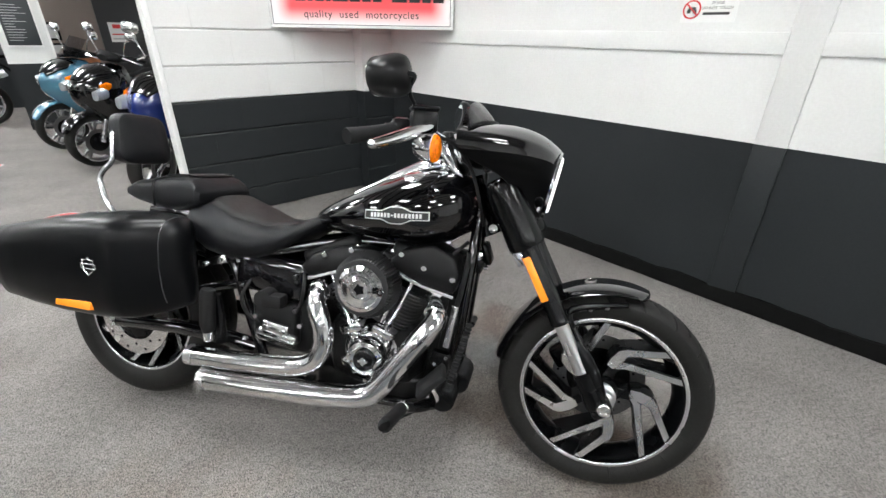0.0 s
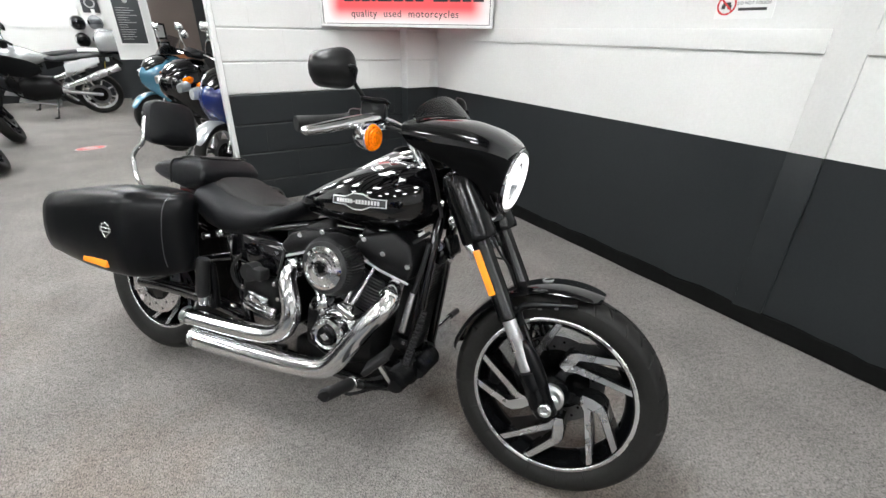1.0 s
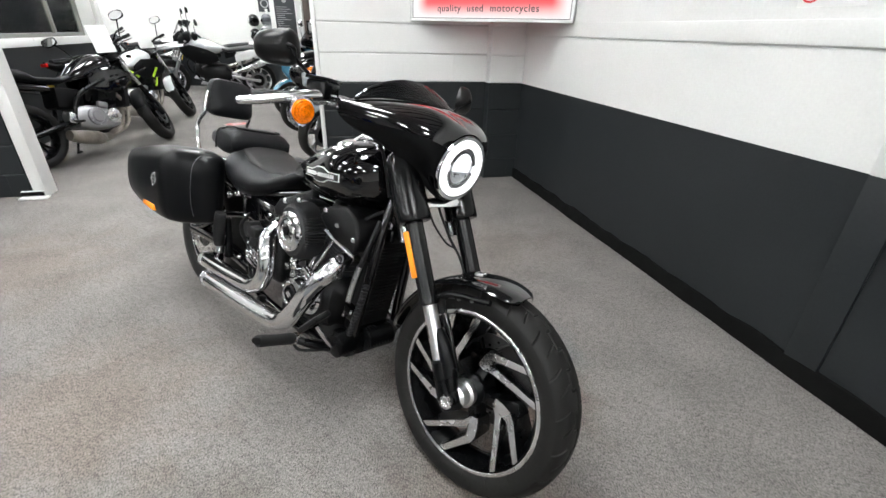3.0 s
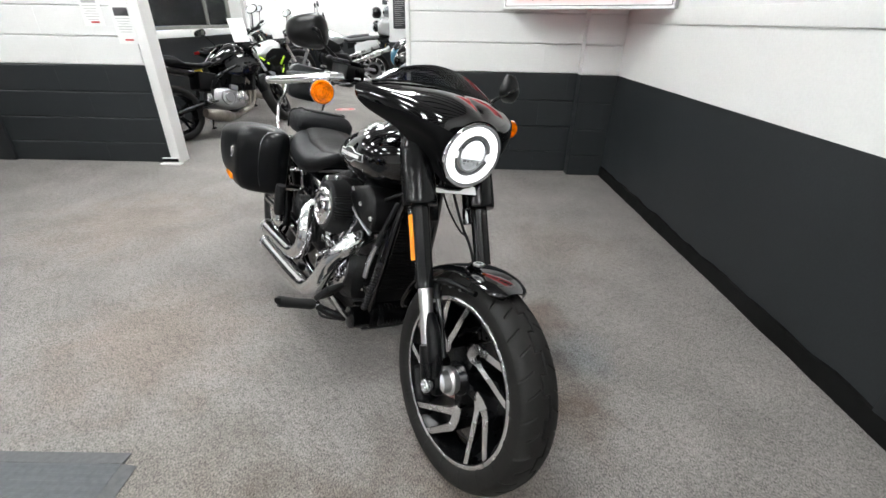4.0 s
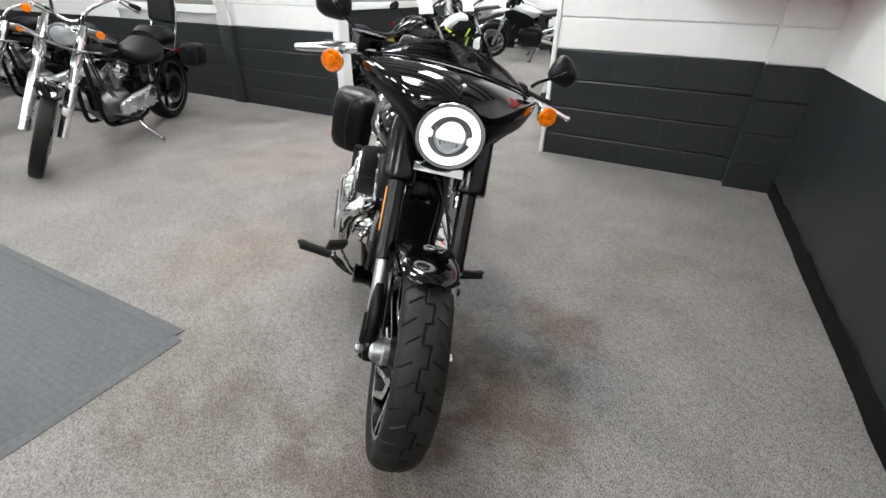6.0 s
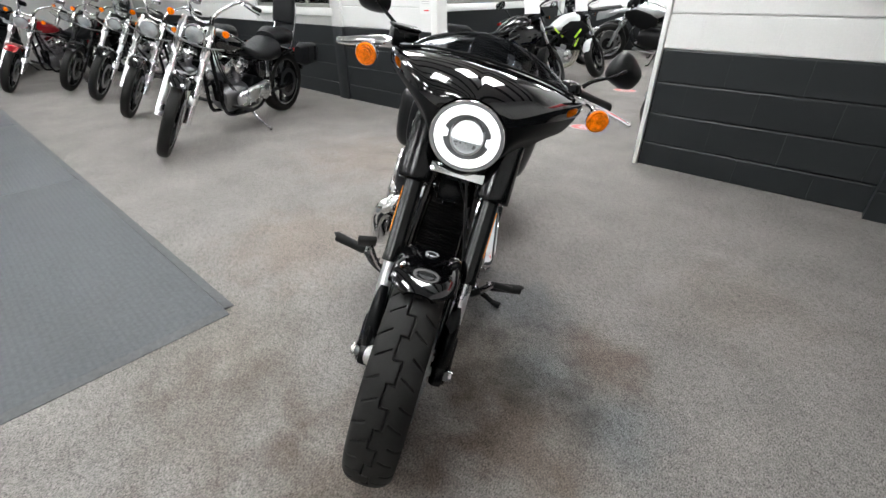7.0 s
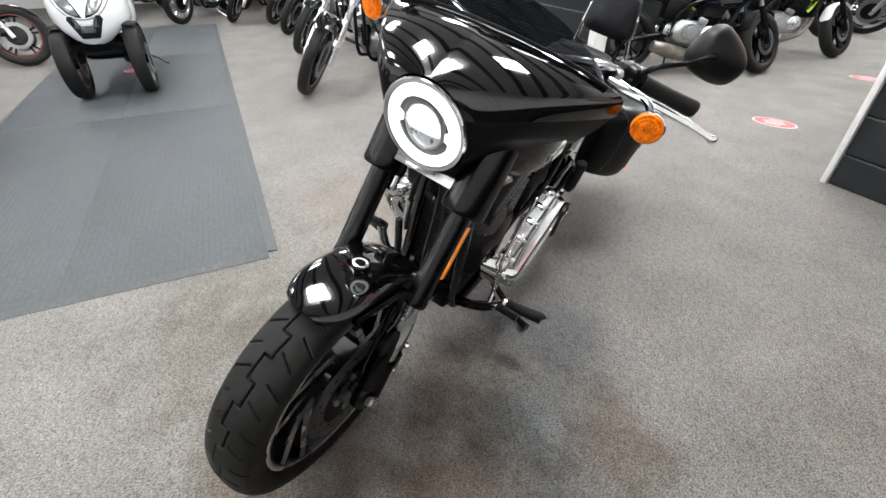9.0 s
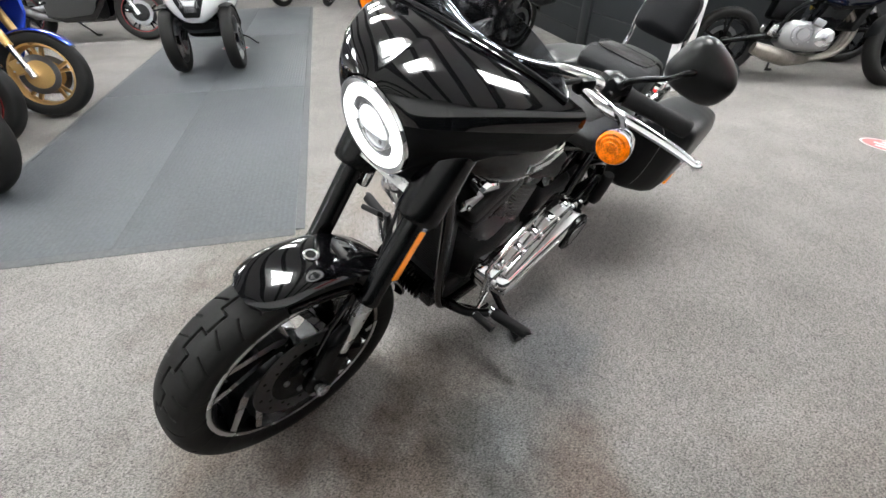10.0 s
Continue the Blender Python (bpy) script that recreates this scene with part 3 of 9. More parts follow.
# far walls of the back room
FY = 11.4
solid("wall_far_1", (-3.9, FY + 0.1, (H + DZ) / 2), (8.4, 0.2, H - DZ), WHITE, "white painted far wall of the back showroom")
solid("wall_far_2", (-3.9, FY + 0.1, DZ / 2), (8.4, 0.2, DZ), DADO, "charcoal band of the far wall")
solid("wall_back_left", (-7.9, 9.2, H / 2), (0.12, 4.4, H), WHITE, "plain white wall of the back showroom")
solid("wall_back_brown", (2.1, 10.35, H / 2), (3.4, 0.2, H), BROWN, "brown painted wall of the back showroom")
solid("wall_back_right", (3.7, 7.1, H / 2), (0.2, 6.4, H), WHITE, "plain white wall of the back showroom")
solid("door_1", (1.86, 10.22, 1.03), (0.86, 0.05, 2.06), DARKDOOR, "dark painted door in the brown wall", "door")
for k, zz in enumerate((1.3, 1.85)):
    solid("rail_far_%d" % (k + 1), (-3.9, FY - 0.006, zz), (8.3, 0.012, 0.06), WHITE, "white painted rail on the far wall", "trim")
for k, xx in enumerate((-3.1, -5.6)):
    solid("batten_far_%d" % (k + 1), (xx, FY - 0.008, (H + DZ) / 2), (0.12, 0.016, H - DZ - 0.01), WHITE, "white painted batten on the far wall", "trim")
# pillar with the menu board
PLX, PLY = 0.42, 8.95
solid("pillar_1", (PLX, PLY, (H + DZ) / 2), (0.5, 0.4, H - DZ), WHITE, "white painted upper part of the pillar", "pillar")
solid("pillar_2", (PLX, PLY, DZ / 2), (0.5, 0.4, DZ), DADO, "charcoal painted lower part of the pillar", "pillar")
solid("pillar_base", (PLX, PLY, 0.05), (0.52, 0.42, 0.1), DADO, "charcoal plinth of the pillar", "pillar")
solid("pillar_corner", (PLX + 0.266, PLY, H / 2), (0.03, 0.44, H), TRIMWHITE, "white timber corner strip of the pillar", "trim")
t = thing("menu_board", pose(PLX + 0.0, PLY - 0.21, 1.085), "dark framed notice board with pale printed lines on the pillar", "sign")
part("panel", box(bmesh.new(), (0, 0, 0.32), (0.34, 0.015, 0.64), bevel=0.003), BOARD, t)
part("surround", (lambda b: (box(b, (0, -0.002, -0.012), (0.37, 0.02, 0.02)), box(b, (0, -0.002, 0.652), (0.37, 0.02, 0.02)), box(b, (0.177, -0.002, 0.32), (0.016, 0.02, 0.66)), b)[-1])(bmesh.new()), TRIMWHITE, t)
rnd = random.Random(3)
for k in range(14):
    w = rnd.uniform(0.1, 0.25)
    part("printed_line", box(bmesh.new(), (-0.14 + w / 2, -0.0095, 0.06 + 0.032 * k), (w, 0.003, 0.007)), GREYPRINT, t)
part("mark", lathe(bmesh.new(), [(0.035, 0), (0.035, 0.003)], 16, Matrix.Translation((0, -0.008, 0.575)) @ aim((0, 0, 0), (0, -1, 0))), GREYPRINT, t)
# notice on the door, pictures on the brown wall
t = thing("door_notice", pose(1.68, 10.185, 1.25), "white printed notice on the dark door", "notice")
part("sheet", box(bmesh.new(), (0, 0, 0), (0.24, 0.006, 0.3)), PAPER, t)
part("print_bar", box(bmesh.new(), (0, -0.004, 0.09), (0.12, 0.004, 0.06)), REDPRINT, t)
for k in range(2):
    part("print_bar", box(bmesh.new(), (0, -0.004, -0.03 - 0.07 * k), (0.18, 0.004, 0.02)), REDPRINT if k == 0 else GREYPRINT, t)
for k, (x, z) in enumerate(((0.80, 1.25), (0.82, 0.95))):
    t = thing("picture", pose(x, 10.235, z), "small dark framed picture on the brown wall", "picture")
    part("surround", box(bmesh.new(), (0, 0, 0), (0.2, 0.02, 0.26), bevel=0.004), BLACK, t)
    part("print", box(bmesh.new(), (0, -0.012, 0), (0.14, 0.005, 0.2)), GREYPRINT, t)
t = thing("side_table", pose(0.95, 9.75, 0), "orange-brown wooden cabinet against the brown wall", "cabinet")
part("body", box(bmesh.new(), (0, 0, 0.45), (0.6, 0.4, 0.9), bevel=0.01), mat("orange_wood", (0.35, 0.12, 0.04), 0.5, var=0.3, scale=8), t)
part("top", box(bmesh.new(), (0, 0, 0.92), (0.64, 0.44, 0.035), bevel=0.006), BLACK, t)

# helmets on two peg strips beside the pillar
for x in (-0.45, -0.18):
    t = thing("peg_strip", pose(x, FY - 0.03, 0.9), "white wall strip that carries helmets", "rack", "peg strips")
    part("strip", box(bmesh.new(), (0, 0.01, 0.25), (0.06, 0.03, 0.9), bevel=0.004), TRIMWHITE, t)
    for z in (0.1, 0.38):
        part("peg", tube(bmesh.new(), [(0, 0, z), (0, -0.24, z + 0.01)], 0.008, 8, 1), STEEL, t)


def helmet(m, col, label):
    t = thing("helmet", m, label, "helmet", "helmets on the wall")
    P = np.zeros((20, 12, 3))
    for i in range(20):
        for j in range(12):
            a, b = 2 * math.pi * i / 20, math.pi * (0.02 + 0.80 * j / 11)
            P[i, j] = (0.125 * math.sin(b) * math.cos(a) * (1.12 if math.cos(a) > 0 else 1.0), 0.12 * math.sin(b) * math.sin(a), 0.13 * math.cos(b))
    part("shell", grid(P, closeu=True), col, t)
    P = np.zeros((12, 6, 3))
    for i in range(12):
        for j in range(6):
            a, b = radians(-62 + 124 * i / 11), math.pi * (0.36 + 0.20 * j / 5)
            P[i, j] = (0.128 * math.sin(b) * math.cos(a) * 1.13, 0.124 * math.sin(b) * math.sin(a), 0.133 * math.cos(b))
    part("visor", grid(P), SMOKE, t)


GREYHELMET = mat("grey_helmet", (0.25, 0.26, 0.27), 0.25, coat=0.6)
for x, z, c, lb in ((-0.45, 1.08, GLOSS, "black gloss full-face helmet on a wall peg"), (-0.18, 1.08, GREYHELMET, "grey full-face helmet on a wall peg"),
                    (-0.45, 1.36, GLOSS, "black gloss full-face helmet on a wall peg"), (-0.18, 1.37, GREYHELMET, "grey full-face helmet on a wall peg")):
    helmet(pose(x, FY - 0.19, z, 0, 0, -100), c, lb)
t = thing("wall_sign", pose(-0.2, FY - 0.02, 1.7), "dark square wall sign with a pale ring", "sign")
part("panel", box(bmesh.new(), (0, 0, 0), (0.26, 0.02, 0.32), bevel=0.003), BOARD, t)
part("ring", lathe(bmesh.new(), [(0.06, 0), (0.06, 0.004), (0.085, 0.004), (0.085, 0)], 24, Matrix.Translation((0, -0.01, 0)) @ aim((0, 0, 0), (0, -1, 0)), caps=(False, False)), GREYPRINT, t)

# paper notices on the partition
for x, z, w, h in ((-1.36, 1.175, 0.17, 0.29), (-1.605, 1.285, 0.17, 0.25)):
    t = thing("paper_notice", pose(x, AY - 0.013, z), "white printed paper notice taped to the wall", "notice", "paper notices")
    part("sheet", box(bmesh.new(), (0, 0, 0), (w, 0.002, h)), PAPER, t)
    part("print_bar", box(bmesh.new(), (0.01, -0.002, -h / 2 + 0.03), (0.07, 0.002, 0.012)), REDPRINT, t)
    part("print_picture", box(bmesh.new(), (0, -0.002, h / 2 - 0.05), (w * 0.7, 0.002, 0.06)), DARKSTEEL if x > -1.5 else GREYPRINT, t)
    for k in range(6):
        part("print_line", box(bmesh.new(), (0, -0.002, h / 2 - 0.1 - 0.02 * k), (w * (0.7 - 0.08 * (k % 3)), 0.002, 0.004)), GREYPRINT, t)

# sign set across the corner; its face has a slight emission
def sign_mat():
    m = mat("red_sign_print", (0.8, 0.78, 0.78), 0.3, var=0.02)
    nd, ln = m.node_tree.nodes, m.node_tree.links
    tc = nd.new("ShaderNodeTexCoord")
    sep = nd.new("ShaderNodeSeparateXYZ")
    ln.new(tc.outputs["Object"], sep.inputs[0])
    last = None
    for ax, half in (("X", 0.62), ("Z", 0.30)):
        ab = nd.new("ShaderNodeMath")
        ab.operation = "ABSOLUTE"
        ln.new(sep.outputs[ax], ab.inputs[0])
        r = nd.new("ShaderNodeMapRange")
        r.interpolation_type = "SMOOTHSTEP"
        r.inputs["From Min"].default_value = half
        r.inputs["From Max"].default_value = half - 0.13
        ln.new(ab.outputs[0], r.inputs["Value"])
        if last is None:
            last = r.outputs["Result"]
        else:
            mu = nd.new("ShaderNodeMath")
            mu.operation = "MULTIPLY"
            ln.new(last, mu.inputs[0])
            ln.new(r.outputs["Result"], mu.inputs[1])
            last = mu.outputs[0]
    mx = nd.new("ShaderNodeMix")
    mx.data_type = "RGBA"
    mx.inputs["A"].default_value = (0.85, 0.8, 0.8, 1)
    mx.inputs["B"].default_value = (0.85, 0.09, 0.10, 1)
    ln.new(last, mx.inputs["Factor"])
    b = nd["Principled BSDF"]
    ln.new(mx.outputs["Result"], b.inputs["Base Color"])
    ln.new(mx.outputs["Result"], b.inputs["Emission Color"])
    b.inputs["Emission Strength"].default_value = 0.1
    return m


SB, SE = Vector((1.773, 3.73)), Vector((2.756, 2.853))
SW = (SE - SB).length
SC = (SB + SE) / 2
SH = 0.62
sg = thing("shop_sign", pose(SC.x, SC.y, 1.332 + SH / 2, 0, 0, math.degrees(math.atan2(SE.y - SB.y, SE.x - SB.x))), "red and white shop sign hung across the corner", "sign")
part("panel", box(bmesh.new(), (0, 0.03, 0), (SW - 0.03, 0.05, SH - 0.03)), sign_mat(), sg)
bm = bmesh.new()
for c, s in (((0, 0.03, SH / 2 - 0.008), (SW, 0.07, 0.016)), ((0, 0.03, -SH / 2 + 0.008), (SW, 0.07, 0.016)), ((SW / 2 - 0.008, 0.03, 0), (0.016, 0.07, SH - 0.034)), ((-SW / 2 + 0.008, 0.03, 0), (0.016, 0.07, SH - 0.034))):
    box(bm, c, s, bevel=0.003)
part("sign_frame", bm, TRIMWHITE, sg)
part("sign_line", (lambda b: (box(b, (0, 0.0035, -SH / 2 + 0.022), (SW - 0.04, 0.002, 0.004)), box(b, (-SW / 2 + 0.022, 0.0035, 0), (0.004, 0.002, SH - 0.05)), box(b, (SW / 2 - 0.022, 0.0035, 0), (0.004, 0.002, SH - 0.05)), b)[-1])(bmesh.new()), BLACKPRINT, sg)


def words(text, size, M, material, parent, depth=0.001, spacing=1.0):
    """Raised lettering in the built-in font."""
    cu = bpy.data.curves.new("lettering", "FONT")
    cu.body, cu.size, cu.extrude, cu.align_x, cu.align_y, cu.space_character = text, size, depth, "CENTER", "CENTER", spacing
    tmp = new("lettering", cu)
    me = bpy.data.meshes.new_from_object(tmp.evaluated_get(bpy.context.evaluated_depsgraph_get()))
    bpy.data.objects.remove(tmp)
    bpy.data.curves.remove(cu)
    me.materials.clear()
    me.materials.append(material)
    ob = new("lettering", me)
    ob.parent = parent
    ob.matrix_basis = M
    return tagged(ob, kind="stuff")


words("quality  used  motorcycles", 0.068, Matrix.Translation((0, 0.003, -SH / 2 + 0.088)) @ pose(0, 0, 0, 90, 0, 0), BLACKPRINT, sg, spacing=1.12)
# the shop's name above it as plain heavy blocks
xs = -0.46
for k, w in enumerate((0.07, 0.035, 0.06, 0.03, 0.105, 0.07, 0.06, 0.06, 0.0, 0.105, 0.075, 0.06, 0.075)):
    if w:
        bm = bmesh.new()
        box(bm, (xs + w / 2, 0.003, -SH / 2 + 0.245), (w, 0.003, 0.15), bevel=0.0012)
        part("name_block", bm, BLACKPRINT, sg)
    xs += (w or 0.04) + 0.017
for x in (-0.5, 0.5):
    part("hanger", tube(bmesh.new(), [(x, 0.06, SH / 2 - 0.02), (x, 0.06, H - 1.332 - SH / 2)], 0.006, 8, 1), STEEL, sg)

# do-not-touch notice on the long wall
c = along(2.43, 1.43, 0.002)
nt = thing("touch_notice", Matrix.Translation(c) @ Matrix.Rotation(radians(LW + 0), 4, "Z"), "small white notice with a red prohibition ring", "notice")
part("sheet", box(bmesh.new(), (0.03, 0, 0), (0.24, 0.003, 0.11)), PAPER, nt)
MZ = Matrix.Translation((-0.045, -0.002, 0)) @ aim((0, 0, 0), (0, -1, 0))
part("ring", lathe(bmesh.new(), [(0.034, 0), (0.034, 0.0015), (0.041, 0.0015), (0.041, 0)], 28, MZ, caps=(False, False)), REDPRINT, nt)
part("bar", box(bmesh.new(), (-0.045, -0.0035, 0), (0.07, 0.0015, 0.007), (0, 42, 0)), REDPRINT, nt)
bm = bmesh.new()
for dx, dz, sx, sz in ((-0.012, -0.008, 0.016, 0.016), (0.014, -0.008, 0.016, 0.016), (0.0, 0.004, 0.034, 0.012)):
    box(bm, (-0.045 + dx, -0.0025, dz), (sx, 0.001, sz))
part("pictogram", bm, BLACKPRINT, nt)
for k, tx in enumerate(("PLEASE", "DO NOT TOUCH")):
    words(tx, 0.017, Matrix.Translation((0.065, -0.0022, 0.026 - 0.021 * k)) @ pose(0, 0, 0, 90, 0, 0), BLACKPRINT, nt, 0.0004)
part("print_bar", box(bmesh.new(), (0.065, -0.0022, -0.018), (0.115, 0.0012, 0.011)), BLACKPRINT, nt)

# red oval floor stickers
def sticker(x, y, rz, z=0.0015):
    t = thing("floor_sticker", pose(x, y, z, 0, 0, rz), "worn red and white oval floor sticker", "sticker", "floor stickers")
    o1 = [(0.16 * math.cos(2 * math.pi * j / 32), 0.108 * math.sin(2 * math.pi * j / 32)) for j in range(32)]
    part("base", prism(bmesh.new(), o1, 0.0012), STICKPALE, t)
    part("field", prism(bmesh.new(), [(x2 * 0.9, y2 * 0.86) for x2, y2 in o1], 0.0012, Matrix.Translation((0, 0, 0.0012))), STICKRED, t)
    for k, w in enumerate((0.1, 0.16, 0.11)):
        part("print_bar", prism(bmesh.new(), [(-w / 2, -0.014), (w / 2, -0.014), (w / 2, 0.014), (-w / 2, 0.014)], 0.001, Matrix.Translation((0, 0.05 - 0.05 * k, 0.0026))), STICKPALE, t)


STICKPALE = mat("worn_sticker_border", (0.42, 0.39, 0.38), 0.7, var=0.3, scale=12)
STICKRED = mat("worn_red_sticker", (0.5, 0.09, 0.09), 0.6, var=0.45, scale=14)
sticker(0.2, 4.46, 20)
sticker(-0.27, 6.62, 20)
sticker(-3.74, -0.33, 80, 0.0145)

# rubber mat in interlocking pieces
mt = thing("rubber_mat", pose(0, 0, 0), "long grey textured rubber workshop mat on the carpet", "mat")


def mat_tile(corners):
    bm = bmesh.new()
    c = sum((Vector(q) for q in corners), Vector((0, 0))) / 4
    rings = []
    for z, i in ((0.0005, 0.0003), (0.0118, 0.0003), (0.0125, 0.0015)):
        rings.append([bm.verts.new((q[0] + math.copysign(i, c.x - q[0]), q[1] + math.copysign(i, c.y - q[1]), z)) for q in corners])
    ring_faces(bm, rings)
    return bm


def rib_mat():
    m = mat("grey_ribbed_rubber", (0.06, 0.0655, 0.072), 0.6, var=0.3, scale=2.2, fine=60, bump=0.12)
    nd, ln = m.node_tree.nodes, m.node_tree.links
    tc = nd.new("ShaderNodeTexCoord")
    br = nd.new("ShaderNodeTexBrick")
    br.inputs["Scale"].default_value = 1.0
    br.inputs["Mortar Size"].default_value = 0.006
    br.inputs["Brick Width"].default_value = 0.16
    br.inputs["Row Height"].default_value = 0.026
    mp = nd.new("ShaderNodeMapping")
    mp.inputs["Rotation"].default_value = (0, 0, 0)
    ln.new(tc.outputs["Object"], mp.inputs["Vector"])
    ln.new(mp.outputs["Vector"], br.inputs["Vector"])
    bp = nd.new("ShaderNodeBump")
    bp.inputs["Strength"].default_value = 0.3
    bp.inputs["Distance"].default_value = 0.002
    ln.new(br.outputs["Fac"], bp.inputs["Height"])
    ln.new(bp.outputs["Normal"], nd["Principled BSDF"].inputs["Normal"])
    base = nd["Principled BSDF"].inputs["Base Color"].links[0].from_socket
    mr = nd.new("ShaderNodeMapRange")
    mr.inputs["To Min"].default_value = 1.01
    mr.inputs["To Max"].default_value = 0.93
    ln.new(br.outputs["Fac"], mr.inputs["Value"])
    sc = nd.new("ShaderNodeVectorMath")
    sc.operation = "SCALE"
    ln.new(base, sc.inputs[0])
    ln.new(mr.outputs["Result"], sc.inputs["Scale"])
    ln.new(sc.outputs["Vector"], nd["Principled BSDF"].inputs["Base Color"])
    return m


RIB = rib_mat()
MX0, MX1, MY1 = -6.88, 0.387, 0.589


def mat_low(x):
    """The far long edge of the mat, which runs a little askew."""
    return -1.06 - 0.028 * (MX1 - x)


def mat_high(x):
    """The near long edge, seen from the row of cruisers."""
    return MY1 - 0.019 * (MX1 - x)


rows, cols = 2, 3
for i in range(cols):
    x0, x1 = MX0 + (MX1 - MX0) * i / cols, MX0 + (MX1 - MX0) * (i + 1) / cols
    for j in range(rows):
        q = [(x, mat_high(x) + (mat_low(x) - mat_high(x)) * v / rows) for x, v in ((x0, j + 1), (x1, j + 1), (x1, j), (x0, j))]
        part("mat_piece", mat_tile(q), RIB, mt)
for k, (x0, y0, x1, y1) in enumerate(((MX0, mat_high(MX0), MX1, MY1), (MX1, MY1, MX1, mat_low(MX1)), (MX1, mat_low(MX1), MX0, mat_low(MX0)))):
    d = Vector((x1 - x0, y1 - y0, 0)).normalized()
    o = Vector((-d.y, d.x, 0))
    bm = bmesh.new()
    prof = ((0.001, 0.0122), (0.045, 0.003), (0.045, 0.0008), (0.001, 0.0008))
    rings = [[bm.verts.new(p + o * a + Vector((0, 0, z))) for a, z in prof] for p in (Vector((x0, y0, 0)), Vector((x1, y1, 0)))]
    ring_faces(bm, rings)
    part("mat_edge", bm, MATRUB, mt, "bevelled rubber edging")

# ---- the motorcycle in the middle of the showroom ----
# its own axes: x forward, y to its left, z up; it leans on its side stand
BIKE = pose(0.433, 1.986, 0.004, -15.6, 0, -54.4)
hero = thing("motorcycle", BIKE, "gloss black cruiser with chrome exhausts and panniers on its side stand", "motorcycle")
FA, FR = Vector((1.639, 0, 0.317)), 0.319     # front axle, tyre radius
RA, RR = Vector((-0.03, 0, 0.324)), 0.325
RAKE = Vector((-0.485, 0, 0.875)).normalized()   # up along the fork legs


def tyre_mesh(R, W, nseg=160, ncross=26, tread=0, bead=0.245, name="tyre"):
    """A tyre about the y axis. tread: depth of zigzag grooves and side cuts."""
    v = np.linspace(-1, 1, ncross)
    prof_y = np.sin(v * 1.35) / np.sin(1.35) * W / 2
    sh = np.abs(v)
    prof_r = R - (1 - np.cos(sh ** 1.15 * 1.2)) * W * 0.34
    side_y = W / 2 * np.array([1.0, 0.93, 0.80])
    side_r = np.array([(prof_r[-1] + bead) / 2, bead + 0.012, bead])
    yy = np.concatenate([-side_y[::-1], prof_y, side_y])
    rr = np.concatenate([side_r[::-1], prof_r, side_r])
    th = np.linspace(0, 2 * np.pi, nseg, endpoint=False)
    T, Y = np.meshgrid(th, yy, indexing="ij")
    Rr = np.repeat(rr[None], nseg, 0)
    if tread:
        per = 2 * np.pi / 19
        ph = (T % per) / per
        mid = np.where(ph < 0.5, 0.0105, -0.0105) + (ph - 0.5) * 0.004
        g = np.exp(-((Y - mid) / 0.0019) ** 2)
        step = np.minimum(np.abs(ph - 0.5), np.minimum(ph, 1 - ph)) * per * R
        g = np.maximum(g, np.exp(-(step / 0.0019) ** 2) * (np.abs(Y) < 0.0115))
        for s, o in ((1, 0.2), (-1, 0.7)):
            f = ((T / per + o + s * Y * 6.0) % 1.0 - 0.5) * per * R
            inb = (s * Y > 0.019) & (s * Y < W * 0.40)
            g = np.maximum(g, np.exp(-(f / 0.0019) ** 2) * inb)
            f2 = ((T / per + o + 0.5 + s * Y * 6.0) % 1.0 - 0.5) * per * R
            inb2 = (s * Y > 0.03) & (s * Y < W * 0.495)
            g = np.maximum(g, np.exp(-(f2 / 0.0019) ** 2) * inb2)
        Rr = Rr - tread * g
    P = np.stack([Rr * np.cos(T), Y, Rr * np.sin(T)], -1)
    return grid(P, closeu=True, name=name)


def rim_mesh(R, W, n=72, depth=0.03):
    """The barrel and flanges of a wheel about the y axis."""
    prof = [(R, W / 2 - 0.004), (R + 0.002, W / 2), (R - 0.012, W / 2 + 0.001), (R - 0.016, W / 2 - 0.012), (R - depth, W / 2 - 0.03), (R - depth - 0.006, 0),
            (R - depth, -W / 2 + 0.03), (R - 0.016, -W / 2 + 0.012), (R - 0.012, -W / 2 - 0.001), (R + 0.002, -W / 2), (R, -W / 2 + 0.004)]
    P = np.zeros((n, len(prof), 3))
    for i in range(n):
        a = 2 * math.pi * i / n
        for j, (r, y) in enumerate(prof):
            P[i, j] = (r * math.cos(a), y, r * math.sin(a))
    return grid(P, closeu=True, name="rim")


def hoop(R, r, y, n=72, k=6, flat=0.35):
    """A thin ring about the y axis."""
    P = np.zeros((n, k, 3))
    for i in range(n):
        a = 2 * math.pi * i / n
        for j in range(k):
            b = 2 * math.pi * j / k
            q = R + r * math.cos(b)
            P[i, j] = (q * math.cos(a), y + r * flat * math.sin(b), q * math.sin(a))
    return grid(P, closeu=True, closev=True, name="hoop")


def disc_mesh(R0, R1, y, thick=0.005, holes=True, n=60):
    """A plain flat brake disc ring about the y axis."""
    bm = bmesh.new()
    lathe(bm, [(R0, -thick / 2), (R0, thick / 2), (R1, thick / 2), (R1, -thick / 2), (R0, -thick / 2)], n, Matrix.Translation((0, y, 0)) @ SIDE, caps=(False, False))
    return bm


def polar(r, deg):
    return (r * math.cos(radians(deg)), r * math.sin(radians(deg)))


